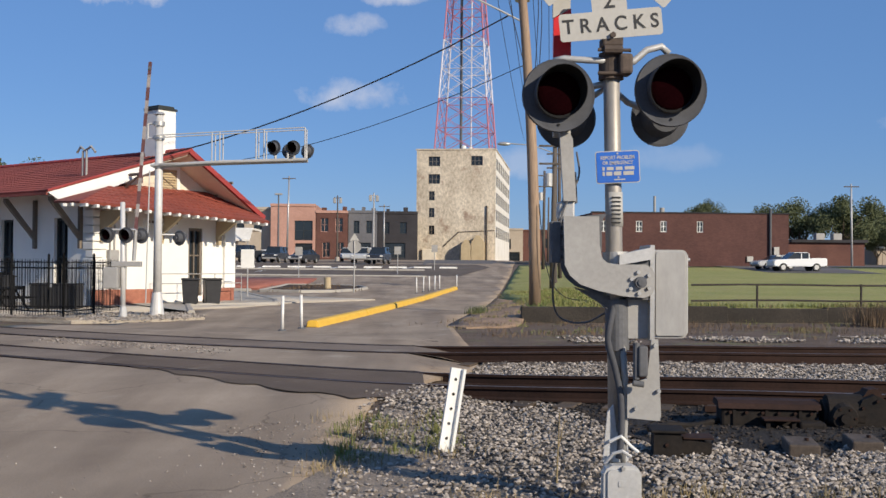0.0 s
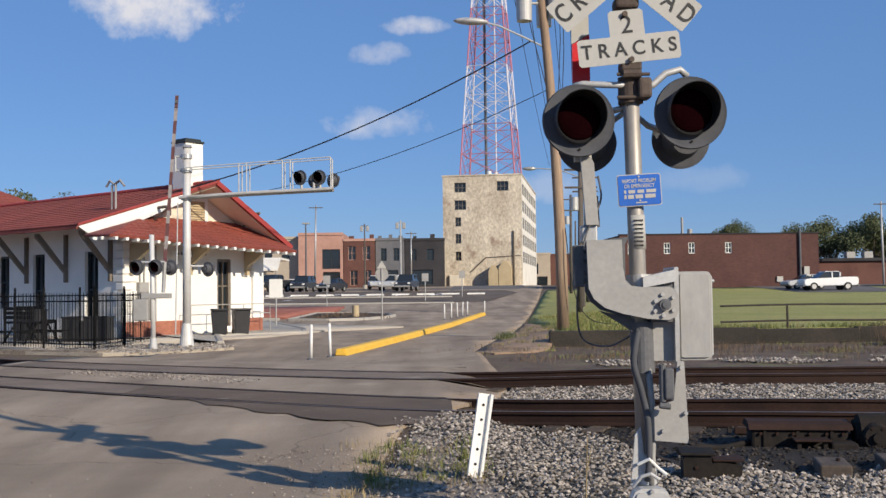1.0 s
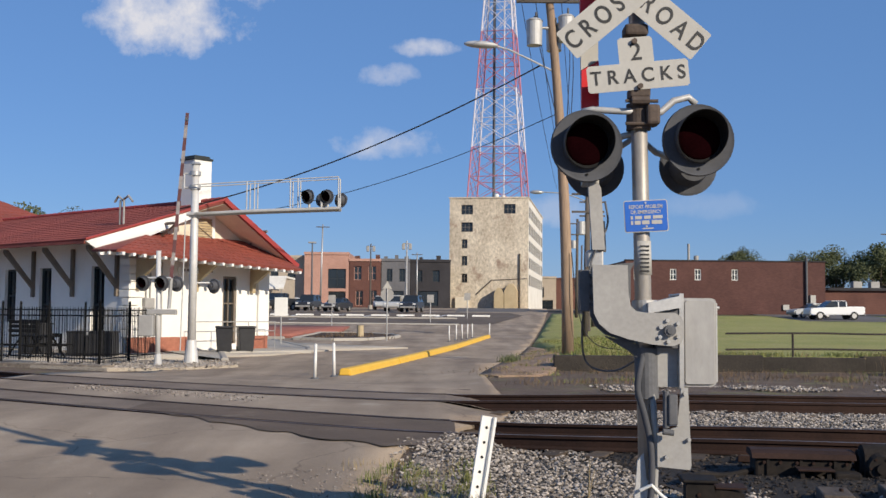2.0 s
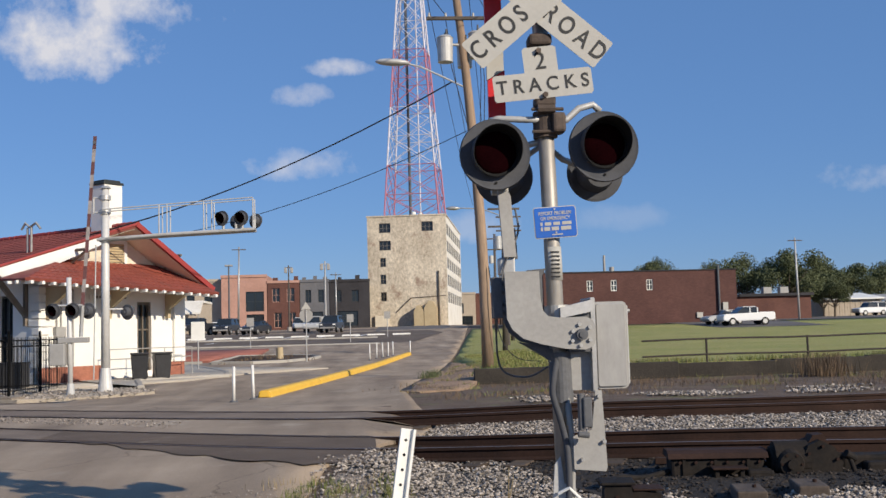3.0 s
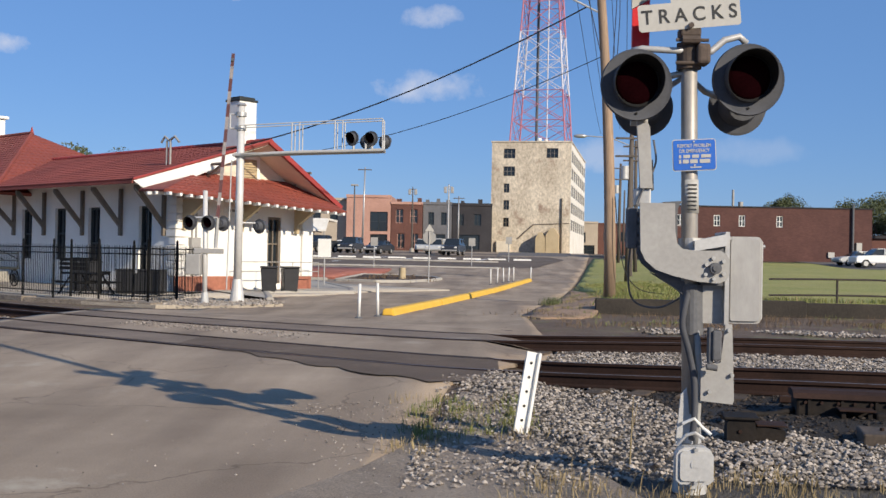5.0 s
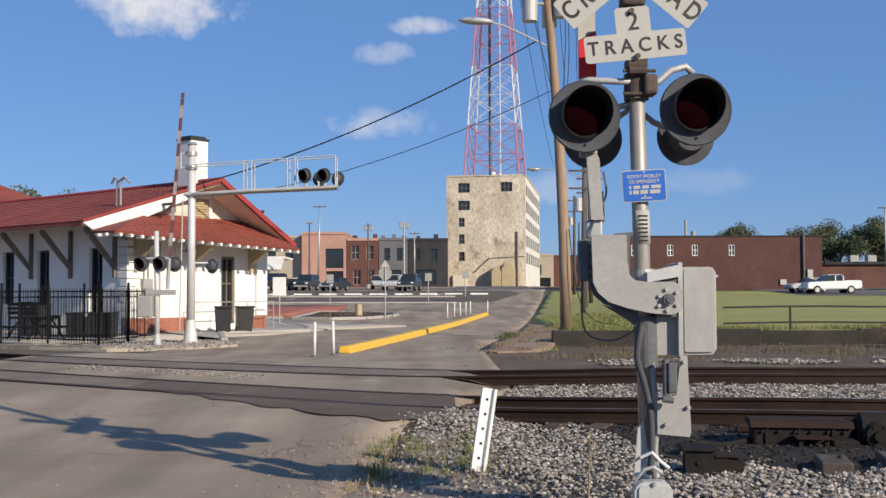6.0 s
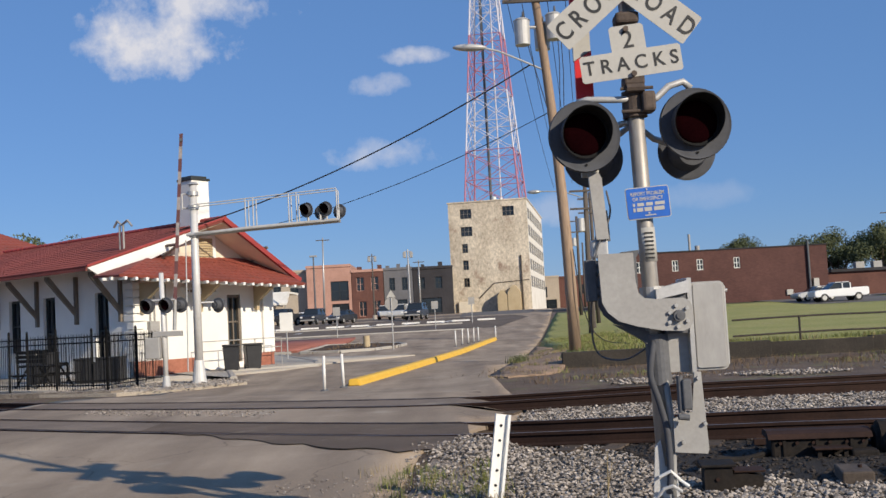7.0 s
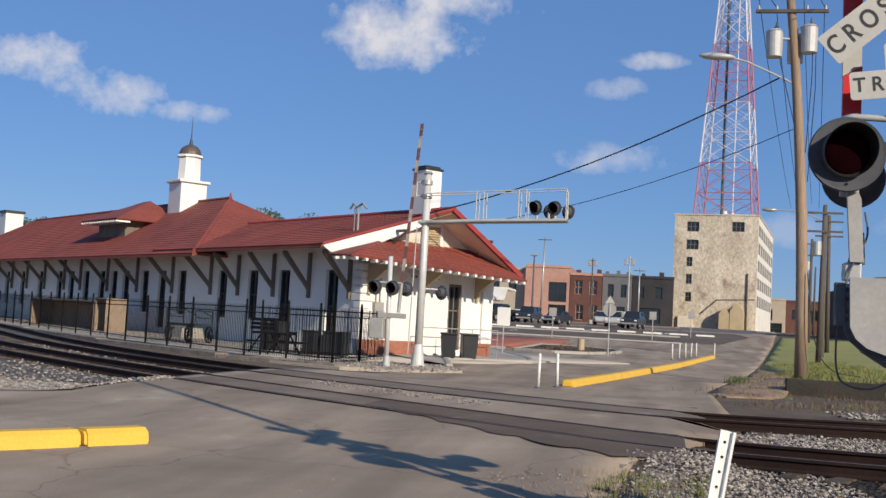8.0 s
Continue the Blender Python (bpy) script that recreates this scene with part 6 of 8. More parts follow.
shop("red brick shop down the street", 26.6, 38, 250, 2.4, 10.2, 20, BROWN_BRICK, [(28, 29.5, 6.0, 8.2), (32, 33.5, 6.0, 8.2)])


def awning_shed():
    s = thing("awning_building", "low shop with a pale sloping awning", "building")
    part("wall", bbox(-32, -24.6, 152, 162, 2.0, 6.4), TAN_RENDER, s)
    part("awning", plate(bmesh.new(), [(150, 5.2), (153, 6.9), (162, 6.9), (162, 6.6), (153, 6.6), (150, 4.95)], "x", -32.4, -22.2), TOWER_SIDE, s, "pale metal awning")
    for x in (-22.5, -27, -32):
        part("post", rods(((x, 150.3, 1.9), (x, 150.3, 5.0), 0.08)), GREY_PLATE, s)


awning_shed()


def warehouse():
    w = thing("warehouse", "long dark red brick warehouse with small white windows", "building")
    m = Matrix.Translation((43.4, 121, 1.2)) @ pose(0, 0, 0, 0, 0, 1.5)
    holes = [(x - 43.4 - 0.36, x - 43.4 + 0.36, 4.5, 5.75) for x in (22.0, 26.1, 28.9, 33.1)]
    part("wall", local(m, wall_with_windows(bmesh.new(), -22.7, 0, 0, 6.65, 0, 0.4, holes)), DARK_BRICK, w, "dark red brick wall")
    for h in holes:
        fill_window(w, h, 0.12, m, WHITE, 1)
    part("wall", local(m, bbox(-0.4, 0, 0.4, 28, 0, 6.65)), DARK_BRICK, w)
    part("wall", local(m, bbox(-22.7, -22.3, 0.4, 28, 0, 6.65)), DARK_BRICK, w)
    part("roof", local(m, bbox(-22.3, -0.4, 0.4, 28, 6.1, 6.3)), DARK_RENDER, w)
    part("coping", local(m, bbox(-22.8, 0.1, -0.1, 0.45, 6.65, 6.78)), DARK_RENDER, w)
    part("drainpipe", local(m, rods(((-2.2, -0.2, 0), (-2.2, -0.2, 7.2), 0.13))), BLACK, w, "black downpipe")
    part("meter_box", local(m, bbox(-4.9, -4.2, -0.2, -0.004, 1.2, 1.8)), SIGN_WHITE, w)
    part("meter_box", local(m, bbox(-1.8, -1.2, -0.3, -0.004, 1.0, 2.9)), SIGN_WHITE, w)
    part("roof_vent", local(m, rods(((-14, 6, 6.3), (-14, 6, 9.0), 0.15), ((-13.1, 6, 6.3), (-13.1, 6, 7.6), 0.3))), GREY_PLATE, w)
    annex = thing("annex", "low red brick annex with a flat roof", "building")
    part("wall", bbox(46.5, 56.5, 131, 140, 1.4, 4.9), BROWN_BRICK, annex)
    part("roof", bbox(46.2, 56.8, 130.6, 140.3, 4.9, 5.25), DARK_RENDER, annex)
    for x in (51.2, 53.4):
        part("roof_unit", bbox(x, x + 1.1, 133, 134, 5.25, 6.1, bevel=0.05), GREY_PLATE, annex)
    for k in range(3):
        sh = thing("metal_shed", "pale corrugated metal shed with a low roof", "shed", group="metal sheds")
        x = 66.5 + k * 9.3
        wl_ = bmesh.new()
        for j in range(22):
            box(wl_, x + j * 0.4, x + j * 0.4 + 0.36, 150 + 0.04 * (j % 2), 157, 1.6, 4.6 - 0.3 * k)
        part("wall", wl_, TAN_RENDER if k == 0 else GREY_RENDER, sh)
        part("roof", plate(bmesh.new(), [(149.4, 4.6 - 0.3 * k), (157, 5.5 - 0.3 * k), (157, 5.7 - 0.3 * k), (149.4, 4.8 - 0.3 * k)], "x", x - 0.3, x + 9.0), WHITE if k == 0 else GREY_PLATE, sh)


warehouse()


# ---- vehicles ----
TYRE = mat("tyre_rubber", (0.02, 0.02, 0.02), (0.03, 0.03, 0.03), rough=0.9)
PAINTS = {"white": (0.80, 0.80, 0.79), "dark": (0.03, 0.032, 0.038), "silver": (0.45, 0.46, 0.47), "blue": (0.05, 0.09, 0.2), "red": (0.3, 0.03, 0.03)}
PAINT = {k: mat("car_paint_" + k, v, tuple(c * 0.92 for c in v), rough=0.3, s1=0.5, s2=8, grain=0.03, bump=0, spec=0.6) for k, v in PAINTS.items()}
LAMP_RED = mat("tail_lamp", (0.4, 0.02, 0.02), (0.35, 0.02, 0.02), rough=0.3, bump=0)
SHAPES = {
    "pickup": (5.9, 2.0, [(0.0, 0.6), (0.03, 1.05), (0.25, 1.2), (1.5, 1.28), (4.1, 1.3), (4.15, 1.4), (5.8, 1.4), (5.88, 1.3), (5.9, 0.68), (5.6, 0.52), (0.25, 0.5)], [(1.5, 1.27), (2.25, 1.9), (2.6, 1.97), (3.85, 1.96), (4.12, 1.29)], (1.05, 4.7), 0.43),
    "suv": (4.7, 1.9, [(0.0, 0.5), (0.05, 0.95), (0.3, 1.05), (1.3, 1.12), (4.55, 1.12), (4.68, 1.0), (4.7, 0.5), (4.4, 0.4), (0.25, 0.4)], [(1.3, 1.11), (1.8, 1.75), (2.1, 1.82), (4.3, 1.8), (4.55, 1.11)], (0.95, 3.75), 0.37),
    "sedan": (4.7, 1.8, [(0.0, 0.45), (0.05, 0.75), (0.4, 0.88), (1.4, 0.97), (4.2, 1.02), (4.62, 0.95), (4.7, 0.5), (4.4, 0.32), (0.25, 0.32)], [(1.4, 0.96), (2.1, 1.4), (2.5, 1.46), (3.4, 1.44), (4.1, 1.01)], (0.95, 3.7), 0.33),
}


def vehicle(kind, paint, label, x, y, heading, z=None, size=1.0):
    length, width, body, cabin, axles, r = SHAPES[kind]
    z = ground_z(x, y) + 0.02 if z is None else z
    v = thing("car" if kind != "pickup" else "pickup_truck", label, "car" if kind != "pickup" else "pickup truck", pose(x, y, z, 0, 0, heading) @ Matrix.Scale(size, 4), group="parked cars")

    def cut(outline):
        return [(px - length / 2, pz) for px, pz in outline]

    bm = plate(bmesh.new(), cut(body), "y", -width / 2, width / 2)
    bmesh.ops.bevel(bm, geom=bm.edges[:], offset=0.06, segments=2, affect="EDGES")
    b = part("body", bm, PAINT[paint], v, smooth=False)
    bm = bmesh.new()
    c = cut(cabin)
    lo = [(px, s * (width / 2 - 0.05 if pz < 1.3 and pz < c[1][1] else width / 2 - 0.2), pz) for s in (-1, 1) for px, pz in c]
    n = len(c)
    vs = [bm.verts.new(p) for p in lo]
    bm.faces.new(vs[:n])
    bm.faces.new(vs[n:])
    for i in range(n):
        j = (i + 1) % n
        bm.faces.new((vs[i], vs[j], vs[n + j], vs[n + i]))
    bmesh.ops.recalc_face_normals(bm, faces=bm.faces)
    part("glazing", bm, GLASS, v, "dark car windows")
    top = bmesh.new()
    box(top, c[1][0] + 0.1, c[-2][0], -width / 2 + 0.2, width / 2 - 0.2, c[1][1] - 0.02, c[2][1] + 0.04, bevel=0.03)
    part("roof", top, PAINT[paint], v)
    for px in ((c[1][0] + c[-2][0]) / 2, c[-2][0] + 0.05):
        for s in (-1, 1):
            pl = bmesh.new()
            plate(pl, [(px - 0.05, c[0][1] - 0.02), (px + 0.05, c[0][1] - 0.02), (px + 0.05, c[1][1]), (px - 0.05, c[1][1])], "y", s * (width / 2 - 0.12) - 0.06, s * (width / 2 - 0.12) + 0.06)
            part("pillar", pl, PAINT[paint], v)
    for ax in axles:
        for s in (-1, 1):
            wx = ax - length / 2
            w = part("wheel", rods(((wx, s * (width / 2 - 0.24), r), (wx, s * (width / 2 + 0.012), r), r), seg=20), TYRE, v)
            part("rim", rods(((wx, s * (width / 2 + 0.013), r), (wx, s * (width / 2 + 0.02), r), r * 0.6), seg=14), STEEL, w)
    for s in (-0.75, 0.75):
        part("headlight", bbox(-length / 2 - 0.01, -length / 2 + 0.1, s * width / 2 - 0.15, s * width / 2 + 0.15, body[1][1] - 0.18, body[1][1] - 0.02, bevel=0.02), WHITE, v)
        part("tail_light", bbox(length / 2 - 0.1, length / 2 + 0.012, s * width / 2 - 0.1, s * width / 2 + 0.1, body[-4][1] - 0.25, body[-4][1] - 0.02, bevel=0.02), LAMP_RED, v)
    part("bumper", bbox(length / 2 - 0.05, length / 2 + 0.06, -width / 2 + 0.1, width / 2 - 0.1, 0.45, 0.62, bevel=0.03), GREY_PLATE, v)
    part("bumper", bbox(-length / 2 - 0.05, -length / 2 + 0.06, -width / 2 + 0.1, width / 2 - 0.1, 0.42, 0.6, bevel=0.03), GREY_PLATE, v)


vehicle("pickup", "white", "white crew-cab pickup truck parked beside the lawn", 39.2, 107, 4, lawn_z(39, 107) + 0.03, 0.95)
vehicle("sedan", "silver", "silver car parked behind the pickup", 38.3, 111, 12, lawn_z(37, 111) + 0.03)
for kind, paint, x, y, h in (("suv", "dark", -3.3, 119, 80), ("suv", "silver", -5.6, 126, 85), ("suv", "white", -4.8, 141, 88), ("sedan", "dark", -11.7, 120, 70), ("suv", "dark", -15.4, 124, 80), ("pickup", "dark", -19.0, 124, 65),
                             ("sedan", "silver", -13.4, 134, 85), ("suv", "dark", -22.5, 126, 75), ("sedan", "white", -18.2, 138, 90), ("suv", "silver", -8.0, 142, 90)):
    vehicle(kind, paint, {"suv": "%s sport utility vehicle in the parking lot", "sedan": "%s sedan in the parking lot", "pickup": "%s pickup truck in the parking lot"}[kind] % paint, x, y, h)
vehicle("sedan", "blue", "blue car by the metal sheds", 76.0, 140, 10, lawn_z(76, 140) + 0.03)
vehicle("suv", "white", "white van by the metal sheds", 70.0, 143, 10, lawn_z(70, 143) + 0.03)


# ---- trees ----
LEAF = mat("tree_leaves", (0.115, 0.13, 0.055), (0.07, 0.085, 0.038), rough=0.75, s1=0.35, s2=4, grain=0.3, bump=0)
BARK = mat("bark", (0.13, 0.10, 0.075), (0.09, 0.07, 0.05), rough=0.95, s1=2, s2=20)


def tree(label, x, y, z, height, spread, seed, leaves=15000):
    rng = np.random.default_rng(seed)
    t = thing("tree", label, "tree", pose(x, y, z))
    tr = bmesh.new()
    rod(tr, (0, 0, -0.2), (0.1, 0, height * 0.35), spread * 0.07, spread * 0.05, 10)
    tips = []
    for k in range(9):
        a = k * 2.4 + rng.uniform(0, 0.5)
        rr = spread * rng.uniform(0.35, 0.85)
        hh = height * rng.uniform(0.5, 0.9)
        tip = (rr * math.cos(a), rr * math.sin(a), hh)
        rod(tr, (0.1, 0, height * rng.uniform(0.25, 0.38)), tip, spread * 0.03, spread * 0.008, 6)
        tips.append(tip)
    tips.append((0, 0, height * 0.93))
    part("trunk", tr, BARK, t)
    tips = np.array(tips)
    which = rng.integers(0, len(tips), leaves)
    d = rng.normal(size=(leaves, 3))
    d /= np.linalg.norm(d, axis=1)[:, None]
    size = rng.uniform(0.25, 0.42, len(tips))[which][:, None] * np.array([spread, spread, height * 0.42])
    c = tips[which] + d * size * rng.uniform(0.15, 1.3, (leaves, 1))
    c[:, 2] = np.maximum(c[:, 2], height * 0.12)
    s = spread * 0.03
    e1, e2 = rng.normal(size=(leaves, 3)), rng.normal(size=(leaves, 3))
    e1 *= s / np.linalg.norm(e1, axis=1)[:, None]
    e2 *= s / np.linalg.norm(e2, axis=1)[:, None]
    v = np.stack([c - e1, c + e2, c + e1, c - e2 * 0.8], 1).reshape(-1, 3)
    me = bpy.data.meshes.new("crown")
    me.from_pydata(v.tolist(), [], [(4 * i, 4 * i + 1, 4 * i + 2, 4 * i + 3) for i in range(leaves)])
    me.materials.append(LEAF)
    ob = new("crown", me)
    ob.parent = t
    return t


TREES = [(53.5, 146, 1.9, 8.5, 4.2), (58.6, 143, 1.9, 9.1, 4.2), (50.2, 150, 1.9, 8.0, 3.6), (62.0, 147, 1.9, 7.0, 3.2), (46.5, 165, 2.2, 9.5, 3.0), (44.0, 160, 2.2, 8.6, 3.6), (76, 172, 2, 9.2, 5), (84, 175, 2, 8.5, 5),
         (-37.5, 97, 0.5, 10.0, 4.2), (-33.2, 96, 0.5, 9.3, 3.0), (-84, 132, 0.5, 11.5, 5), (-90, 126, 0.5, 9.8, 4), (64.5, 142, 1.9, 5.2, 2.6), (66.5, 150, 1.9, 4.6, 2.4), (93, 180, 2, 9, 5), (-92, 150, 1, 10, 6)]
for k, (x, y, z, h, sp_) in enumerate(TREES):
    tree("leafy green tree behind the %s" % ("warehouse" if x > 20 else "depot"), x, y, z, h, sp_, k + 11)


# ---- iron fence by the depot ----
def iron_fence():
    a = [Vector((-10.3, 32.35, 0)), Vector((-14.3, 34.95, 0)), Vector((-22.5, 41.9, 0)), Vector((-31.5, 50.6, 0)), Vector((-41.5, 61.0, 0)), Vector((-52, 72.5, 0))]
    runs = [(p, q) for p, q in zip(a, a[1:])] + [(Vector((-10.3, 32.35, 0)), Vector((-9.75, 36.6, 0)))] + [(Vector((-14.2, 36.2, 0)), Vector((-9.9, 36.4, 0)))]
    picket = link("picket", rods(((0, 0, 0.08), (0, 0, 1.72), 0.011, 0.011), ((0, 0, 1.72), (0, 0, 1.8), 0.011, 0.001), seg=5), IRON)
    thin = link("picket", rods(((0, 0, 0.08), (0, 0, 1.8), 0.007, 0.006), seg=4), IRON)
    post = link("post", rods(((0, 0, 0), (0, 0, 1.9), 0.04), ((0, 0, 1.9), (0, 0, 1.97), 0.05, 0.02), seg=8), IRON)
    for p, q in runs:
        length = (q - p).length
        panels = max(1, round(length / 2.3))
        for k in range(panels):
            u, v = p.lerp(q, k / panels), p.lerp(q, (k + 1) / panels)
            z = ground_z(u.x, u.y) + 0.06
            f = thing("fence_panel", "black iron picket fence panel along the platform", "fence", Matrix.Translation((u.x, u.y, z)), group="iron fence panels")
            d = v - u
            ob = new("post", post)
            ob.parent = f
            for zz in (0.2, 1.5, 1.68):
                part("rail", rods(((0, 0, zz), (d.x, d.y, zz), 0.018), seg=6), IRON, f)
            n = int(d.length / 0.125)
            for j in range(1, n):
                ob = new("picket", picket if u.y < 40 else thin)
                ob.parent, ob.location = f, d * (j / n)


iron_fence()
bm = bmesh.new()
plat = [Vector((-9.6, 31.6, 0)), Vector((-14.6, 34.3, 0)), Vector((-22.9, 41.2, 0)), Vector((-32, 50.0, 0)), Vector((-42, 60.4, 0)), Vector((-53, 72.5, 0))]
for p, q in zip(plat, plat[1:]):
    n = (q - p).normalized().cross(Vector((0, 0, 1)))
    for k in range(4):
        u, v = p.lerp(q, k / 4), p.lerp(q, (k + 1) / 4 - 0.004)
        vs = [bm.verts.new((w.x, w.y, zz)) for zz in (-0.1, 0.13 - 0.012 * k) for w in (u, v, v - n * 0.5, u - n * 0.5)]
        for qd in ((0, 1, 2, 3), (4, 5, 6, 7), (0, 1, 5, 4), (1, 2, 6, 5), (2, 3, 7, 6), (3, 0, 4, 7)):
            bm.faces.new([vs[i] for i in qd])
BROKEN = mat("broken_concrete", (0.33, 0.275, 0.215), (0.20, 0.165, 0.13), rough=0.95, s1=1.6, s2=16, grain=0.5, bump=0.9, dist=0.05, spots=(0.13, 0.10, 0.08), spot_scale=1.5, spot_at=0.55)
tagged(new("platform_edge", link("platform_edge", bm, BROKEN)), "worn concrete platform edge below the fence", "kerb", kind="structure")


sheet("gravel_pad", [(-12.5, 32.6), (-9.6, 30.9), (-7.4, 31.8), (-6.3, 33.4), (-7.3, 36.2), (-9.6, 36.8), (-11.5, 34.5)], SHOULDER, 0.075, 0.6, "pale gravel round the foot of the signals", "gravel", skirt=0.1)
stones("loose_ballast", [(x, y, z + 0.07) for x, y, z in scatter(900, -12.4, -6.4, lambda x: 31.0 + max(0, -9.6 - x) * 0.6 + max(0, x + 8) * 1.0, lambda x: 36.4 - max(0, -9.6 - x) * 1.0 - max(0, x + 7.6) * 1.8, seed=44)], 0.02, 0.055, "loose gravel round the foot of the signals")


# ---- things round the depot ----
def depot_pose(u, v, turn=0.0):
    p = CORNER.xy + Vector((-0.774 * u + 0.633 * v, 0.633 * u + 0.774 * v))
    return pose(p.x, p.y, ground_z(p.x, p.y) + 0.06, 0, 0, AXIS + turn)


BIN = mat("black_plastic", (0.022, 0.022, 0.024), (0.03, 0.03, 0.032), rough=0.5, s1=3, s2=20)


def bin_at(x, y, turn):
    b = thing("wheeled_bin", "black plastic wheeled bin beside the depot wall", "bin", pose(x, y, ground_z(x, y) + 0.065, 0, 0, turn), group="wheeled bins")
    bm = bmesh.new()
    lo, hi = [(-0.27, -0.3), (0.27, -0.3), (0.27, 0.3), (-0.27, 0.3)], [(-0.34, -0.38), (0.34, -0.38), (0.34, 0.38), (-0.34, 0.38)]
    vs = [bm.verts.new((px, py, 0.04)) for px, py in lo] + [bm.verts.new((px, py, 1.0)) for px, py in hi]
    for q in ((0, 1, 2, 3), (4, 5, 6, 7), (0, 1, 5, 4), (1, 2, 6, 5), (2, 3, 7, 6), (3, 0, 4, 7)):
        bm.faces.new([vs[i] for i in q])
    bmesh.ops.bevel(bm, geom=bm.edges[:], offset=0.03, segments=2, affect="EDGES")
    part("body", bm, BIN, b)
    part("lid", bbox(-0.36, 0.36, -0.42, 0.4, 1.0, 1.08, bevel=0.03), BIN, b)
    part("handle", rods(((-0.25, 0.46, 0.98), (0.25, 0.46, 0.98), 0.02), ((-0.25, 0.38, 0.98), (-0.25, 0.46, 0.98), 0.02), ((0.25, 0.38, 0.98), (0.25, 0.46, 0.98), 0.02)), BIN, b)
    for s in (-1, 1):
        part("wheel", rods(((s * 0.22, 0.36, 0.13), (s * 0.3, 0.36, 0.13), 0.13), seg=14), TYRE, b)


bin_at(-8.75, 43.3, 10)
bin_at(-8.0, 43.9, 20)


def baggage_cart():
    c = thing("baggage_cart", "old dark iron-wheeled baggage cart on the platform", "cart", depot_pose(8.2, -3.6, 0))
    part("deck", bbox(-1.5, 1.5, -0.45, 0.45, 0.72, 0.82, bevel=0.01), DARK_WOOD, c)
    for x in (-1.45, 1.45):
        part("end_rack", rods(((x, -0.42, 0.8), (x, -0.42, 1.45), 0.03), ((x, 0.42, 0.8), (x, 0.42, 1.45), 0.03), ((x, -0.42, 1.4), (x, 0.42, 1.4), 0.03), ((x, -0.42, 1.1), (x, 0.42, 1.1), 0.025)), DARK_WOOD, c)
    for x in (-1.0, 1.0):
        for y in (-0.5, 0.5):
            bm = bmesh.new()
            path_tube(bm, [(x + 0.35 * math.cos(k * math.pi / 10), y, 0.36 + 0.35 * math.sin(k * math.pi / 10)) for k in range(21)], 0.03, 6)
            w = part("wheel", bm, IRON, c)
            for k in range(6):
                a = k * math.pi / 6
                part("spoke", rods(((x - 0.34 * math.cos(a), y, 0.36 - 0.34 * math.sin(a)), (x + 0.34 * math.cos(a), y, 0.36 + 0.34 * math.sin(a)), 0.015), seg=6), IRON, w)
    part("tongue", rods(((1.5, 0, 0.6), (2.3, 0, 0.3), 0.035)), DARK_WOOD, c)


baggage_cart()


def platform_bench(u, v, n):
    b = thing("platform_bench", "black slatted metal bench behind the fence", "bench", depot_pose(u, v), group="platform furniture")
    for k in range(4):
        part("slat", bbox(-1.0, 1.0, -0.3 + k * 0.15, -0.18 + k * 0.15, 0.72, 0.76), IRON, b)
    for k in range(3):
        part("slat", bbox(-1.0, 1.0, 0.32, 0.36, 0.85 + k * 0.16, 0.97 + k * 0.16), IRON, b)
    for x in (-0.9, 0.9):
        part("leg", rods(((x, -0.28, 0), (x, -0.28, 0.72), 0.04), ((x, 0.34, 0), (x, 0.34, 1.3), 0.04), ((x, -0.28, 0.7), (x, 0.34, 0.7), 0.03), seg=6), IRON, b)


for u, v in ((2.6, -2.2), (0.2, -4.0)):
    platform_bench(u, v, 0)


def picnic_table(x, y):
    t = thing("picnic_table", "black metal picnic table behind the iron fence", "table", pose(x, y, ground_z(x, y) + 0.06, 0, 0, AXIS), group="picnic tables")
    part("tabletop", bbox(-0.95, 0.95, -0.38, 0.38, 0.72, 0.77, bevel=0.012), IRON, t)
    for s in (-1, 1):
        part("seat", bbox(-0.95, 0.95, s * 0.72 - 0.14, s * 0.72 + 0.14, 0.43, 0.47, bevel=0.01), IRON, t)
        part("leg", rods(((s * 0.7, -0.7, 0), (s * 0.7, -0.2, 0.72), 0.035), ((s * 0.7, 0.7, 0), (s * 0.7, 0.2, 0.72), 0.035), ((s * 0.7, -0.8, 0.42), (s * 0.7, 0.8, 0.42), 0.03), seg=8), IRON, t)


picnic_table(-14.4, 38.2)


def storage_box(x, y, w, h, turn):
    b = thing("storage_box", "large black plastic storage box behind the iron fence", "storage box", pose(x, y, ground_z(x, y) + 0.065, 0, 0, turn), group="storage boxes")
    bm = bmesh.new()
    box(bm, -w / 2, w / 2, -0.36, 0.36, 0.02, h, bevel=0.03)
    for k in range(int(w / 0.3)):
        px = -w / 2 + 0.18 + k * 0.3
        box(bm, px - 0.03, px + 0.03, -0.38, -0.355, 0.08, h - 0.06)
    part("body", bm, BIN, b)
    part("lid", bbox(-w / 2 - 0.03, w / 2 + 0.03, -0.4, 0.39, h, h + 0.07, bevel=0.025), BIN, b)
    part("latch", bbox(-0.05, 0.05, -0.42, -0.4, h - 0.08, h + 0.05, bevel=0.008), STEEL, b)


storage_box(-12.75, 39.3, 1.7, 0.85, -10)
storage_box(-15.6, 41.4, 0.9, 1.1, -25)


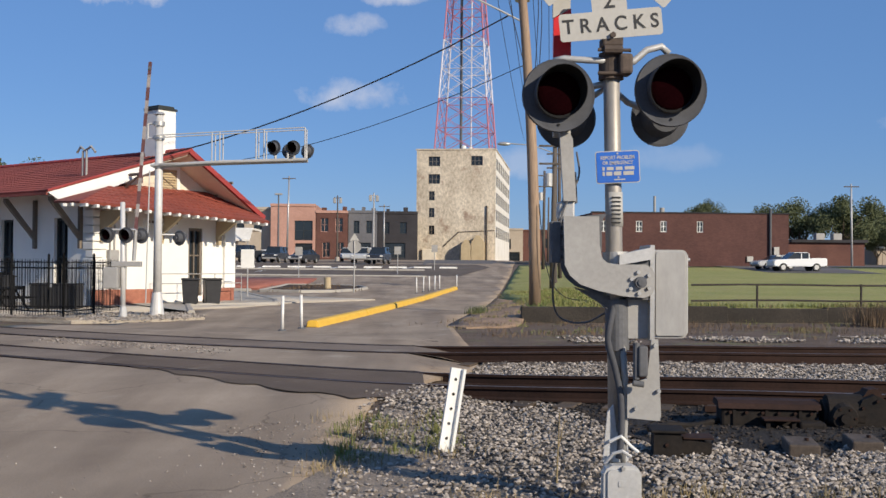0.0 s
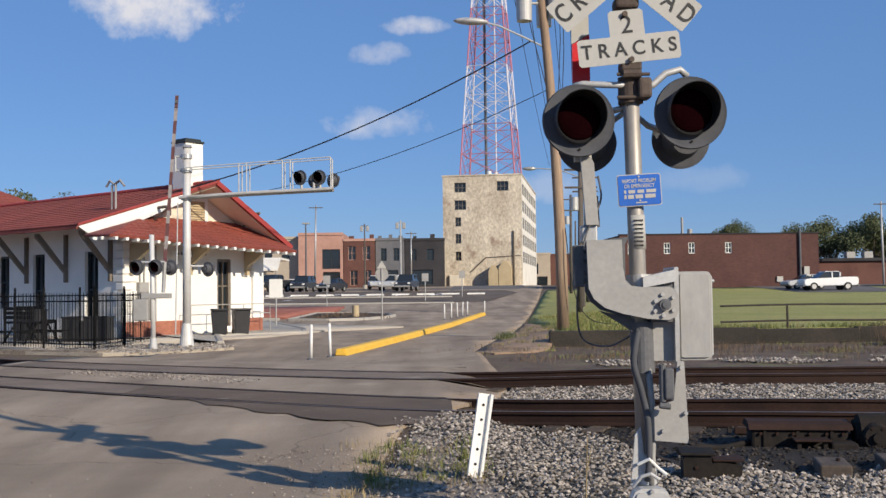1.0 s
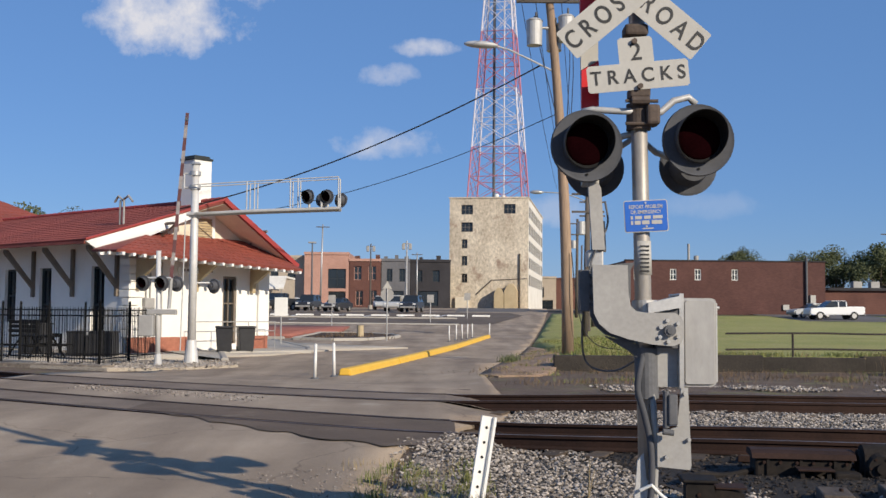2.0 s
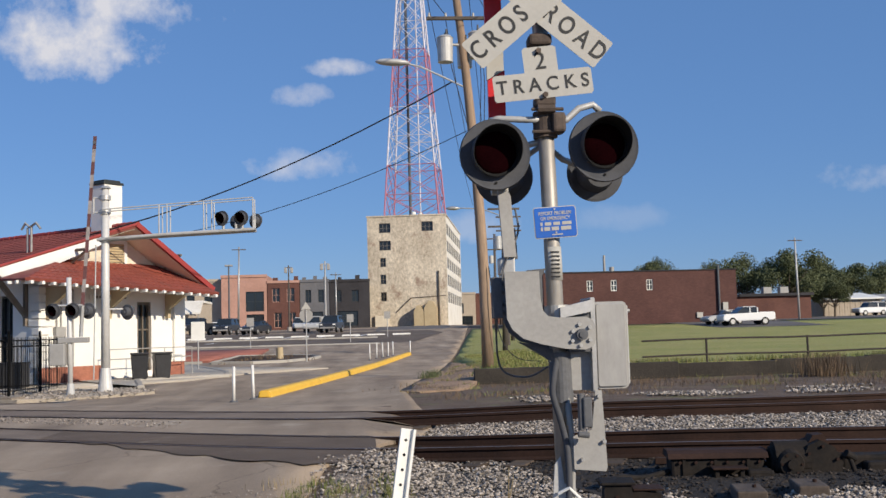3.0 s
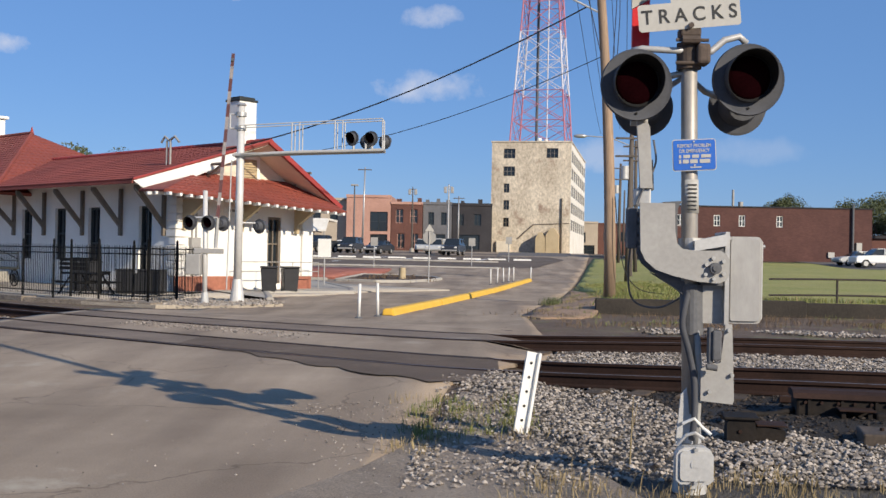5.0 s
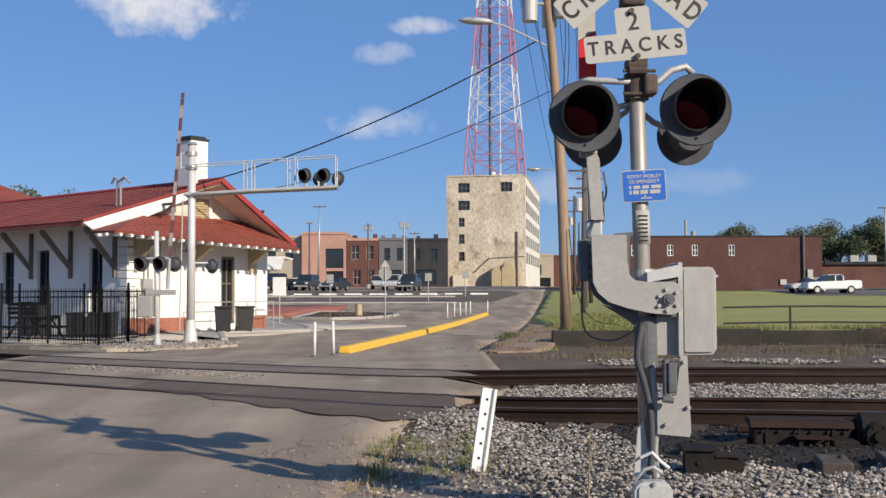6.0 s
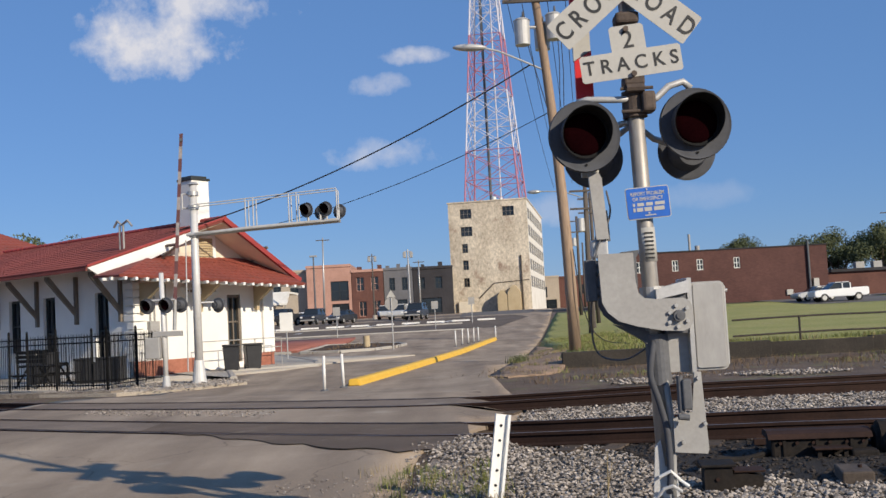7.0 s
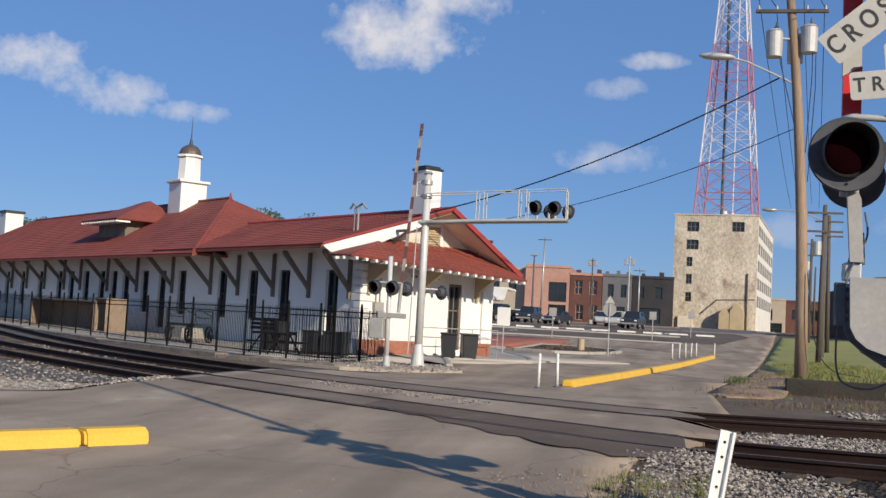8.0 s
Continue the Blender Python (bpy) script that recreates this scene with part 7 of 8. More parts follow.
def crate(u, v, w, d, h, label, boards=TAN):
    c = thing("timber_box", label, "wooden box", depot_pose(u, v))
    n = max(4, int(w / 0.35))
    for k in range(n):
        part("board", bbox(-w / 2 + k * w / n, -w / 2 + (k + 1) * w / n - 0.015, -d / 2, -d / 2 + 0.04, 0.0, h), boards, c)
    part("side", bbox(-w / 2 + 0.002, -w / 2 + 0.045, -d / 2 + 0.042, d / 2, 0, h), boards, c)
    part("side", bbox(w / 2 - 0.06, w / 2 - 0.016, -d / 2 + 0.042, d / 2, 0, h), boards, c)
    part("cap", bbox(-w / 2 - 0.03, w / 2 + 0.03, -d / 2 - 0.03, d / 2, h, h + 0.06), boards, c)


RAMP = mat("brown_ramp_boards", (0.36, 0.27, 0.19), (0.27, 0.20, 0.14), rough=0.85, s1=0.9, s2=18, grain=0.25)
crate(25.0, -2.8, 10.0, 1.5, 1.5, "long brown boarded ramp wall along the platform", RAMP)
crate(19.0, -2.9, 1.5, 1.2, 1.7, "brown slatted gate box beside the ramp", RAMP)
steps = thing("steps", "concrete steps with iron handrails to the depot door", "steps", depot_pose(13.6, -0.9))
for k in range(3):
    part("step", bbox(-0.9, 0.9, -0.9 + k * 0.3, 0.9, k * 0.17, k * 0.17 + 0.17, bevel=0.01), CONCRETE, steps)
for x in (-0.85, 0.85):
    part("handrail", path_tube(bmesh.new(), [(x, -1.1, 0), (x, -1.1, 0.95), (x, 0.1, 1.5), (x, 0.8, 1.5), (x, 0.8, 0.5)], 0.025), IRON, steps)


# ---- street furniture ----
def board_sign():
    s = thing("notice_board", "white notice board on a thin metal post", "sign", pose(-8.0, 53.5, ground_z(-8.0, 53.5)))
    part("post", rods(((0, 0, 0), (0, 0, 2.3), 0.035)), STEEL, s)
    part("board", bbox(-0.33, 0.33, -0.05, -0.035, 1.5, 2.42, bevel=0.004), WHITE, s)


board_sign()
stop = thing("stop_sign", "back of an octagonal road sign on a steel post", "sign", pose(-3.15, 62, ground_z(-3.15, 62)))
part("post", rods(((0, 0, 0), (0, 0, 3.0), 0.04)), STEEL, stop)
part("plate", plate(bmesh.new(), [(0.4 * math.cos(radians(22.5 + 45 * k)), 2.65 + 0.4 * math.sin(radians(22.5 + 45 * k))) for k in range(8)], "y", 0.03, 0.045), GREY_PLATE, stop)
part("plate", plate(bmesh.new(), [(-0.28, 3.0), (0.28, 3.0), (0.0, 3.45)], "y", 0.03, 0.04), SIGN_WHITE, stop)
for x, y in ((-1.0, 96), (2.5, 104), (-9, 88)):
    t = thing("road_sign", "small road sign on a thin post", "sign", pose(x, y, ground_z(x, y)), group="far road signs")
    part("post", rods(((0, 0, 0), (0, 0, 2.4), 0.04)), STEEL, t)
    part("plate", bbox(-0.3, 0.3, -0.06, -0.04, 1.8, 2.5, bevel=0.004), GREY_PLATE, t)


def lot_light(x, y, h, twin, material, label):
    p = thing("lamp_post", label, "lamp post", pose(x, y, ground_z(x, y)), group="parking lot lights")
    part("pole", rods(((0, 0, 0), (0, 0, h), 0.14, 0.08)), material, p)
    part("foot", rods(((0, 0, 0), (0, 0, 0.6), 0.3)), CONCRETE, p)
    for s in (-1, 1) if twin else (0,):
        part("arm", rods(((0, 0, h - 0.35), (s * 0.5, 0, h - 0.3), 0.05)), material, p)
        if not twin:
            part("lamp_head", bbox(s * 0.7 - 0.45, s * 0.7 + 0.45, -0.3, 0.3, h - 0.06, h + 0.14, bevel=0.04), GREY_PLATE, p)
        if twin:
            part("control_box", bbox(s * 0.42 - 0.2, s * 0.42 + 0.2, -0.22, 0.22, h - 1.1, h - 0.35, bevel=0.06), GREY_PLATE, p)


lot_light(-4.45, 135, 8.8, True, STEEL, "galvanised twin lamp post with transformers")
lot_light(-15.8, 130, 8.2, False, BLACK, "dark parking lot lamp post")
lot_light(-10.0, 150, 9.2, True, POLE_DARK, "lamp post with boxes in the parking lot")
for x, y, h, lean in ((-16.1, 142, 11.3, 0.2), (52.4, 125, 9.8, -0.1), (-4.0, 172, 9, 0), (66.0, 128, 9.0, 0.1)):
    z0 = ground_z(x, y)
    p = pole_thing("thin pale utility pole in the distance", (x, y, z0), (x + lean, y, z0 + h), 0.14, 0.09, ALU if x > 0 else STEEL, "distant poles")
    part("crossarm", bbox(lean - 0.9, lean + 0.9, -0.15, -0.05, h - 0.4, h - 0.28), POLE_DARK, p)
street = thing("street_lamp", "cobra-head street lamp reaching over the side road", "street lamp", pose(10.3, 75, ground_z(10.3, 75)))
part("pole", rods(((0, 0, 0), (0, 0, 9.8), 0.14, 0.1)), POLE_DARK, street)
part("arm", path_tube(bmesh.new(), [(0, 0, 9.3), (-1.6, 0, 9.9), (-3.3, 0, 10.0)], 0.04), STEEL, street)
bm = bmesh.new()
bmesh.ops.create_uvsphere(bm, u_segments=12, v_segments=8, radius=1, matrix=Matrix.Translation((-3.65, 0, 9.98)) @ Matrix.Diagonal((0.5, 0.2, 0.14, 1)))
part("lamp_head", bm, STEEL, street, smooth=True)


# ---- plaza, islands, markings ----
PAVER = brick_mat("red_pavers", (0.36, 0.14, 0.10), (0.27, 0.10, 0.075), (0.75, 0.7, 0.65), wide=0.4, high=0.2)
sheet("brick_plaza", [(-34, 69), (-13, 66.2), (-9.2, 65.6), (-8.9, 72), (-7.0, 74.5), (-7.2, 84), (-34, 88)], PAVER, 0.12, 4.0, "red brick paved plaza behind the depot", "pavement", skirt=0.2)


def kerb_run(pts, material, label, w=0.25, h=0.16, name="kerb"):
    k = thing(name, label, "kerb")
    for (x0, y0), (x1, y1) in zip(pts, pts[1:]):
        d = math.hypot(x1 - x0, y1 - y0)
        ob = part("kerb_block", kerb_mesh(d + 0.02, w, h, 0.03), material, k)
        z0, z1 = ground_z(x0, y0), ground_z(x1, y1)
        ob.matrix_basis = pose(x0, y0, z0, math.degrees(math.atan2(z1 - z0, d)), 0, math.degrees(math.atan2(-(x1 - x0), y1 - y0)))


ISLAND = [(-8.6, 62.5), (-6.2, 61.2), (-4.3, 62.2), (-3.1, 65), (-2.7, 68.5), (-3.3, 71), (-5.2, 72.6), (-8.2, 72.8)]
kerb_run(ISLAND + [ISLAND[0]], CONCRETE, "pale concrete kerb round the planted island")
MULCH = mat("dark_mulch", (0.075, 0.05, 0.036), (0.045, 0.032, 0.024), rough=0.95, s1=1.2, s2=14, grain=0.5, bump=0.9, dist=0.05)
sheet("planting_bed", ISLAND, MULCH, 0.1, 2.0, "dark mulch bed of the planted island", "planting bed")
kerb_run([(-30, 65.5), (-13, 64.2), (-9.3, 63.4)], CONCRETE, "pale concrete kerb beside the plaza")
kerb_run([(-34, 93), (-20, 92.6), (-8, 92), (1.5, 91.2)], CONCRETE, "pale concrete kerb along the parking lot", 0.4, 0.11)
kerb_run([(-34, 105), (-14, 104), (1.5, 103)], CONCRETE, "pale kerb in the parking lot", 0.4, 0.16)
kerb_run([(-7.4, 36.8), (-8.8, 43.0), (-5.6, 45.6), (-6.2, 50), (-9.4, 60)], CONCRETE, "pale worn kerb of the depot walk", 0.3, 0.14)
sheet("sidewalk", [(-7.45, 36.8), (-8.85, 43.0), (-5.7, 45.6), (-6.3, 50), (-9.4, 60), (-12, 64), (-12, 45)], CONCRETE, 0.1, 3.0, "pale concrete sidewalk round the depot", "pavement")
sheet("sidewalk", [(7.4, 108), (12, 145), (15.5, 190), (3, 190), (1.5, 118)], ASPHALT_FAR, 0.03, 6.0, "asphalt apron in front of the office block", "pavement")
sheet("parking_lot", [(-40, 95), (4.5, 93.5), (8.6, 112), (1.4, 150), (-40, 150)], ASPHALT_DARK, 0.02, 6.0, "dark asphalt parking lot with white stripes", "parking lot")
for i in range(8):
    x = -26 + i * 3.6
    for y0, y1 in ((107, 112), (97, 101)):
        bm = bmesh.new()
        vs = [bm.verts.new((px, py, ground_z(px, py) + 0.03)) for px, py in ((x, y0), (x + 0.35, y0), (x + 1.75, y1), (x + 1.4, y1))]
        bm.faces.new(vs)
        tagged(new("parking_stripe", link("parking_stripe", bm, WHITE)), "white painted parking bay stripe", "marking", "parking stripes", "structure")
for k in range(9):
    x = -16.4 + k * 2.55
    bm = plate(bmesh.new(), [(-0.9, 0), (0.9, 0), (0.9, 0.12), (0.85, 0.16), (-0.85, 0.16), (-0.9, 0.12)], "y", -0.12, 0.12)
    st = new("wheel_stop", link("wheel_stop", bm, WHITE))
    st.matrix_basis = pose(x, 108.5 + 0.3 * math.sin(3 * k), ground_z(x, 108.5) + 0.02, 0, 0, 2)
    tagged(st, "white concrete wheel stop in the parking lot", "wheel stop", "wheel stops")
bm = bmesh.new()
rod(bm, (-5.0, 66.2, 0.2), (-5.0, 66.2, 0.95), 0.22, 0.2)
tagged(new("stone_bollard", link("stone_bollard", bm, TAN)), "short tan marker post in the planted island", "bollard")


# ---- weeds, grass, shrubs ----
def blades(name, spots, lo, hi, wide, material, label, level=ground_z, seed=1):
    rng = np.random.default_rng(seed)
    v, f = [], []
    for x, y in spots:
        z = level(x, y)
        a, h = rng.uniform(0, 6.28), rng.uniform(lo, hi)
        lx, ly = rng.normal(0, 0.35 * h, 2)
        dx, dy = wide * math.cos(a), wide * math.sin(a)
        i = len(v)
        v += [(x - dx, y - dy, z - 0.02), (x + dx, y + dy, z - 0.02), (x + lx * 0.4 + dx * 0.7, y + ly * 0.4 + dy * 0.7, z + h * 0.6), (x + lx * 0.4 - dx * 0.7, y + ly * 0.4 - dy * 0.7, z + h * 0.6), (x + lx, y + ly, z + h)]
        f += [(i, i + 1, i + 2, i + 3), (i + 3, i + 2, i + 4)]
    me = bpy.data.meshes.new(name)
    me.from_pydata(v, [], f)
    me.materials.append(material)
    return tagged(new(name, me), label, "grass", kind="stuff")


def clumps(centres, per, spread, seed):
    rng = np.random.default_rng(seed)
    return [(cx + rng.normal(0, s * spread), cy + rng.normal(0, s * spread)) for cx, cy, s in centres for _ in range(int(per * s))]


rng = random.Random(8)
near_tufts = [(rng.uniform(-0.75, 0.35), rng.uniform(9.4, 11.4), rng.uniform(0.3, 1)) for _ in range(22)]
blades("weeds", clumps(near_tufts, 60, 0.11, 1), 0.04, 0.15, 0.004, BLADE, "green weeds at the edge of the asphalt", seed=2)
blades("weeds", clumps([(rng.uniform(-0.9, 0.4), rng.uniform(8.8, 11.6), rng.uniform(0.3, 1)) for _ in range(22)], 40, 0.14, 3), 0.04, 0.13, 0.004, STRAW, "dry weeds at the edge of the asphalt", seed=4)
blades("dry_grass", clumps([(rng.uniform(0.0, 5.5), rng.uniform(6.2, 7.6), rng.uniform(0.4, 1)) for _ in range(40)], 50, 0.16, 5), 0.04, 0.14, 0.004, STRAW, "dry grass and litter in front of the ballast", seed=6)
blades("weeds", clumps([(rng.uniform(1.6, 26), rng.uniform(24.5, 31), rng.uniform(0.4, 1.2)) for _ in range(120)], 70, 0.5, 7), 0.03, 0.13, 0.006, LITTER, "dry weeds below the low wall", seed=8)
blades("weeds", clumps([(rng.uniform(1.8, 30), rng.uniform(26, 31.0), rng.uniform(0.4, 1.2)) for _ in range(16)], 50, 0.35, 9), 0.03, 0.14, 0.007, BLADE, "green weeds below the low wall", seed=10)
edge = []
for _ in range(140):
    y = rng.uniform(27, 60)
    x = lerp_table(y, [(p[1], p[0]) for p in ROAD_RIGHT]) + rng.uniform(0.1, 0.9)
    edge.append((x, y, rng.uniform(0.3, 1.2)))
blades("weeds", clumps(edge[::2], 18, 0.25, 11), 0.03, 0.09, 0.008, STRAW, "dry weedy verge beside the road", seed=12)
blades("weeds", clumps([(13.2, 29.8, 1.6), (13.6, 30.2, 1.2), (13.0, 30.3, 1.0), (16.8, 29.6, 1.2), (18.2, 29.5, 1.2), (17.4, 29.8, 0.8)], 120, 0.22, 14), 0.3, 0.8, 0.008, LITTER, "tall brown dead weeds by the wall", seed=15)
blades("weeds", clumps([(2.25, 36.0, 1.0), (2.45, 36.4, 0.7)], 150, 0.16, 16), 0.1, 0.34, 0.010, LEAF, "dark weed clump at the road edge", seed=17)
verge = []
for _ in range(60):
    y = rng.uniform(28.3, 50)
    verge.append((lerp_table(y, [(p[1], p[0]) for p in ROAD_RIGHT]) + rng.uniform(0.15, 1.9), y, rng.uniform(0.3, 1.0)))
blades("dry_grass", clumps(verge, 26, 0.25, 61), 0.02, 0.09, 0.008, STRAW, "sparse dead grass on the dirt slope", level=lawn_z, seed=62)
blades("weeds", clumps(verge[::3], 26, 0.2, 63), 0.02, 0.10, 0.008, BLADE, "sparse green weeds on the dirt slope", level=lawn_z, seed=64)
bank = []
for _ in range(170):
    y = rng.uniform(32.3, 64)
    bank.append((lerp_table(y, [(31.0, 3.9), (38, 4.5), (43, 4.9), (52, 5.5), (64, 6.5)]) + rng.uniform(0.0, 3.0), y, rng.uniform(0.4, 1.2)))
blades("lawn_grass", clumps(bank, 46, 0.35, 51), 0.04, 0.16, 0.012, BLADE, "longer grass on the bank beside the road", level=lawn_z, seed=52)
blades("dry_grass", clumps(bank[::3], 30, 0.45, 53), 0.04, 0.14, 0.010, STRAW, "yellowed grass on the bank beside the road", level=lawn_z, seed=54)
top = [(rng.uniform(3.5, 34), 0, rng.uniform(0.4, 1.1)) for _ in range(120)]
top = [(x, 31.75 + (x - 3.3) * 0.0806 + rng.uniform(0.0, 0.5), k) for x, _, k in top]
blades("lawn_grass", clumps(top, 40, 0.28, 55), 0.05, 0.2, 0.010, BLADE, "uncut grass along the top of the low wall", level=lawn_z, seed=56)
blades("dry_grass", clumps(top[::2], 34, 0.3, 57), 0.05, 0.22, 0.010, STRAW, "dry grass along the top of the low wall", level=lawn_z, seed=58)
bed = [(rng.uniform(-8.0, -3.4), rng.uniform(62.2, 72.2), rng.uniform(0.5, 1.2)) for _ in range(120)]
blades("ground_cover", clumps(bed[::3], 26, 0.35, 31), 0.08, 0.28, 0.025, LITTER, "low brown planting in the island bed", seed=32)


# ---- switch machine and lineside gear ----
HEADBLOCK = mat("headblock_timber", (0.095, 0.072, 0.055), (0.052, 0.041, 0.034), rough=0.9, s1=2, s2=22, grain=0.4, bump=0.4, stretch=(1, 0.3, 1))
OILY = mat("oily_iron", (0.014, 0.013, 0.013), (0.03, 0.024, 0.02), rough=0.85, spec=0.15, s1=5, s2=30, grain=0.3, bump=0.15)


def switch_machine():
    x0, y0 = 3.55, 11.1
    z = ground_z(3.9, 11.0) - 0.08
    s = thing("switch_machine", "black oily railway switch machine beside the rails", "switch machine", pose(x0, y0, z, 0, 0, -9))

    def mp(name, bm, material=OILY, label="", parent=None):
        return part(name, bm, material, parent or s, label)

    # long housing with a worn ridge lid
    case = mp("case", bbox(-0.33, 0.62, -0.22, 0.2, 0.02, 0.26, bevel=0.03))
    mp("lid", plate(bmesh.new(), [(-0.26, 0.26), (0.24, 0.26), (0.20, 0.31), (0.10, 0.335), (-0.12, 0.335), (-0.22, 0.31)], "x", -0.36, 0.65), RAIL, "worn rusty ridge lid", case)
    for k in range(6):
        mp("bolt", rods(((-0.24 + k * 0.16, -0.25, 0.22), (-0.24 + k * 0.16, -0.21, 0.22), 0.018), seg=6), RAIL, "", case)
    for x in (-0.2, 0.12, 0.45):
        mp("rib", bbox(x - 0.015, x + 0.015, -0.24, -0.21, 0.03, 0.25), OILY, "", case)
    mp("cover_plate", bbox(0.05, 0.40, -0.48, -0.24, 0.17, 0.19, bevel=0.006), RAIL, "flat worn step plate")
    mp("plate_leg", bbox(0.08, 0.12, -0.44, -0.40, -0.05, 0.17))
    mp("plate_leg", bbox(0.33, 0.37, -0.44, -0.40, -0.05, 0.17))
    mp("side_case", bbox(0.40, 0.66, -0.46, -0.2, 0.0, 0.16, bevel=0.025))
    # motor, gear case and hand-throw gear
    motor = mp("motor", rods(((0.72, -0.12, 0.22), (1.06, -0.12, 0.22), 0.19, 0.2), ((0.68, -0.12, 0.22), (0.72, -0.12, 0.22), 0.14), seg=20))
    mp("end_cap", rods(((0.86, -0.36, 0.2), (0.86, -0.2, 0.2), 0.12, 0.17), ((0.86, -0.4, 0.2), (0.86, -0.36, 0.2), 0.05), seg=18), OILY, "", motor)
    for k in range(6):
        a = k * math.pi / 3
        mp("bolt", rods(((0.86 + 0.1 * math.cos(a), -0.37, 0.2 + 0.1 * math.sin(a)), (0.86 + 0.1 * math.cos(a), -0.33, 0.2 + 0.1 * math.sin(a)), 0.014), seg=6), RAIL, "", motor)
    gear = mp("gearbox", plate(bmesh.new(), [(0.98, 0.0), (1.34, 0.0), (1.38, 0.2), (1.30, 0.36), (1.16, 0.43), (1.04, 0.38), (0.98, 0.24)], "y", -0.3, 0.18))
    bmesh_top = plate(bmesh.new(), [(1.06, 0.38), (1.12, 0.47), (1.22, 0.48), (1.28, 0.37)], "y", -0.18, 0.05)
    mp("gear_cap", bmesh_top, RAIL, "", gear)
    for x, zz in ((1.03, 0.06), (1.30, 0.06), (1.32, 0.24), (1.04, 0.3), (1.18, 0.37)):
        mp("bolt", rods(((x, -0.33, zz), (x, -0.29, zz), 0.017), seg=6), RAIL, "", gear)
    mp("lever", rods(((1.22, -0.22, 0.3), (1.44, -0.30, 0.26), 0.028), ((1.44, -0.30, 0.26), (1.52, -0.34, -0.02), 0.024), ((1.40, -0.32, 0.3), (1.50, -0.28, 0.24), 0.04)), OILY, "bent hand-throw lever")
    mp("case", bbox(1.42, 2.35, -0.1, 0.2, 0.03, 0.25, bevel=0.03))
    mp("case", bbox(1.62, 1.95, -0.28, -0.08, 0.0, 0.2, bevel=0.03))
    mp("clamp", bbox(2.0, 2.08, -0.2, 0.25, 0.02, 0.3, bevel=0.01), RAIL)
    # rods to the points
    for x, ln in ((-0.1, 1.9), (0.3, 1.9), (0.92, 2.0), (1.25, 2.0)):
        mp("throw_rod", rods(((x, 0.15, 0.14), (x + 0.2, ln, 0.14), 0.03)), RAIL)
        mp("clevis", bbox(x + 0.03, x + 0.15, 0.55, 0.75, 0.09, 0.2, bevel=0.015), OILY)
    mp("link_bar", bbox(-0.4, 1.6, 0.62, 0.68, 0.1, 0.17, bevel=0.008), RAIL)
    mp("chair_plate", bbox(-0.1, 0.14, 0.28, 0.85, 0.12, 0.16, bevel=0.01), RAIL)
    mp("chair_plate", bbox(0.52, 0.76, 0.28, 0.85, 0.12, 0.16, bevel=0.01), RAIL)
    mp("pipe", path_tube(bmesh.new(), flow([(-0.33, -0.1, 0.12), (-0.6, -0.25, 0.08), (-0.9, -0.55, 0.12), (-1.1, -0.95, 0.13)]), 0.03))
    for x, y, k in ((3.36, 9.08, -12), (3.96, 9.2, -12)):
        m = thing("switch_timber", "weathered brown timber end beside the switch machine", "timber", pose(x, y, ground_z(x, y), 0, 0, k), group="headblock timbers")
        part("block", bbox(-0.13, 0.13, 0.0, 0.5, -0.1, 0.12, bevel=0.015), HEADBLOCK, m)
        part("spike", rods(((0.05, 0.25, 0.12), (0.05, 0.25, 0.145), 0.02), seg=6), RAIL, m)
    b = thing("junction_case", "black iron junction case half sunk in the ballast", "junction box", pose(2.24, 9.30, ground_z(2.24, 9.30), 0, 0, -8))
    case = part("case", plate(bmesh.new(), [(-0.13, -0.05), (0.12, -0.05), (0.12, 0.1), (0.10, 0.22), (-0.11, 0.24), (-0.13, 0.18)], "y", -0.15, 0.15), OILY, b)
    part("lid", bbox(-0.16, 0.14, -0.18, 0.18, 0.22, 0.245, bevel=0.01), OILY, b)
    part("side_tray", plate(bmesh.new(), [(0.12, -0.05), (0.36, -0.05), (0.36, 0.13), (0.12, 0.17)], "y", -0.1, 0.14), OILY, b)
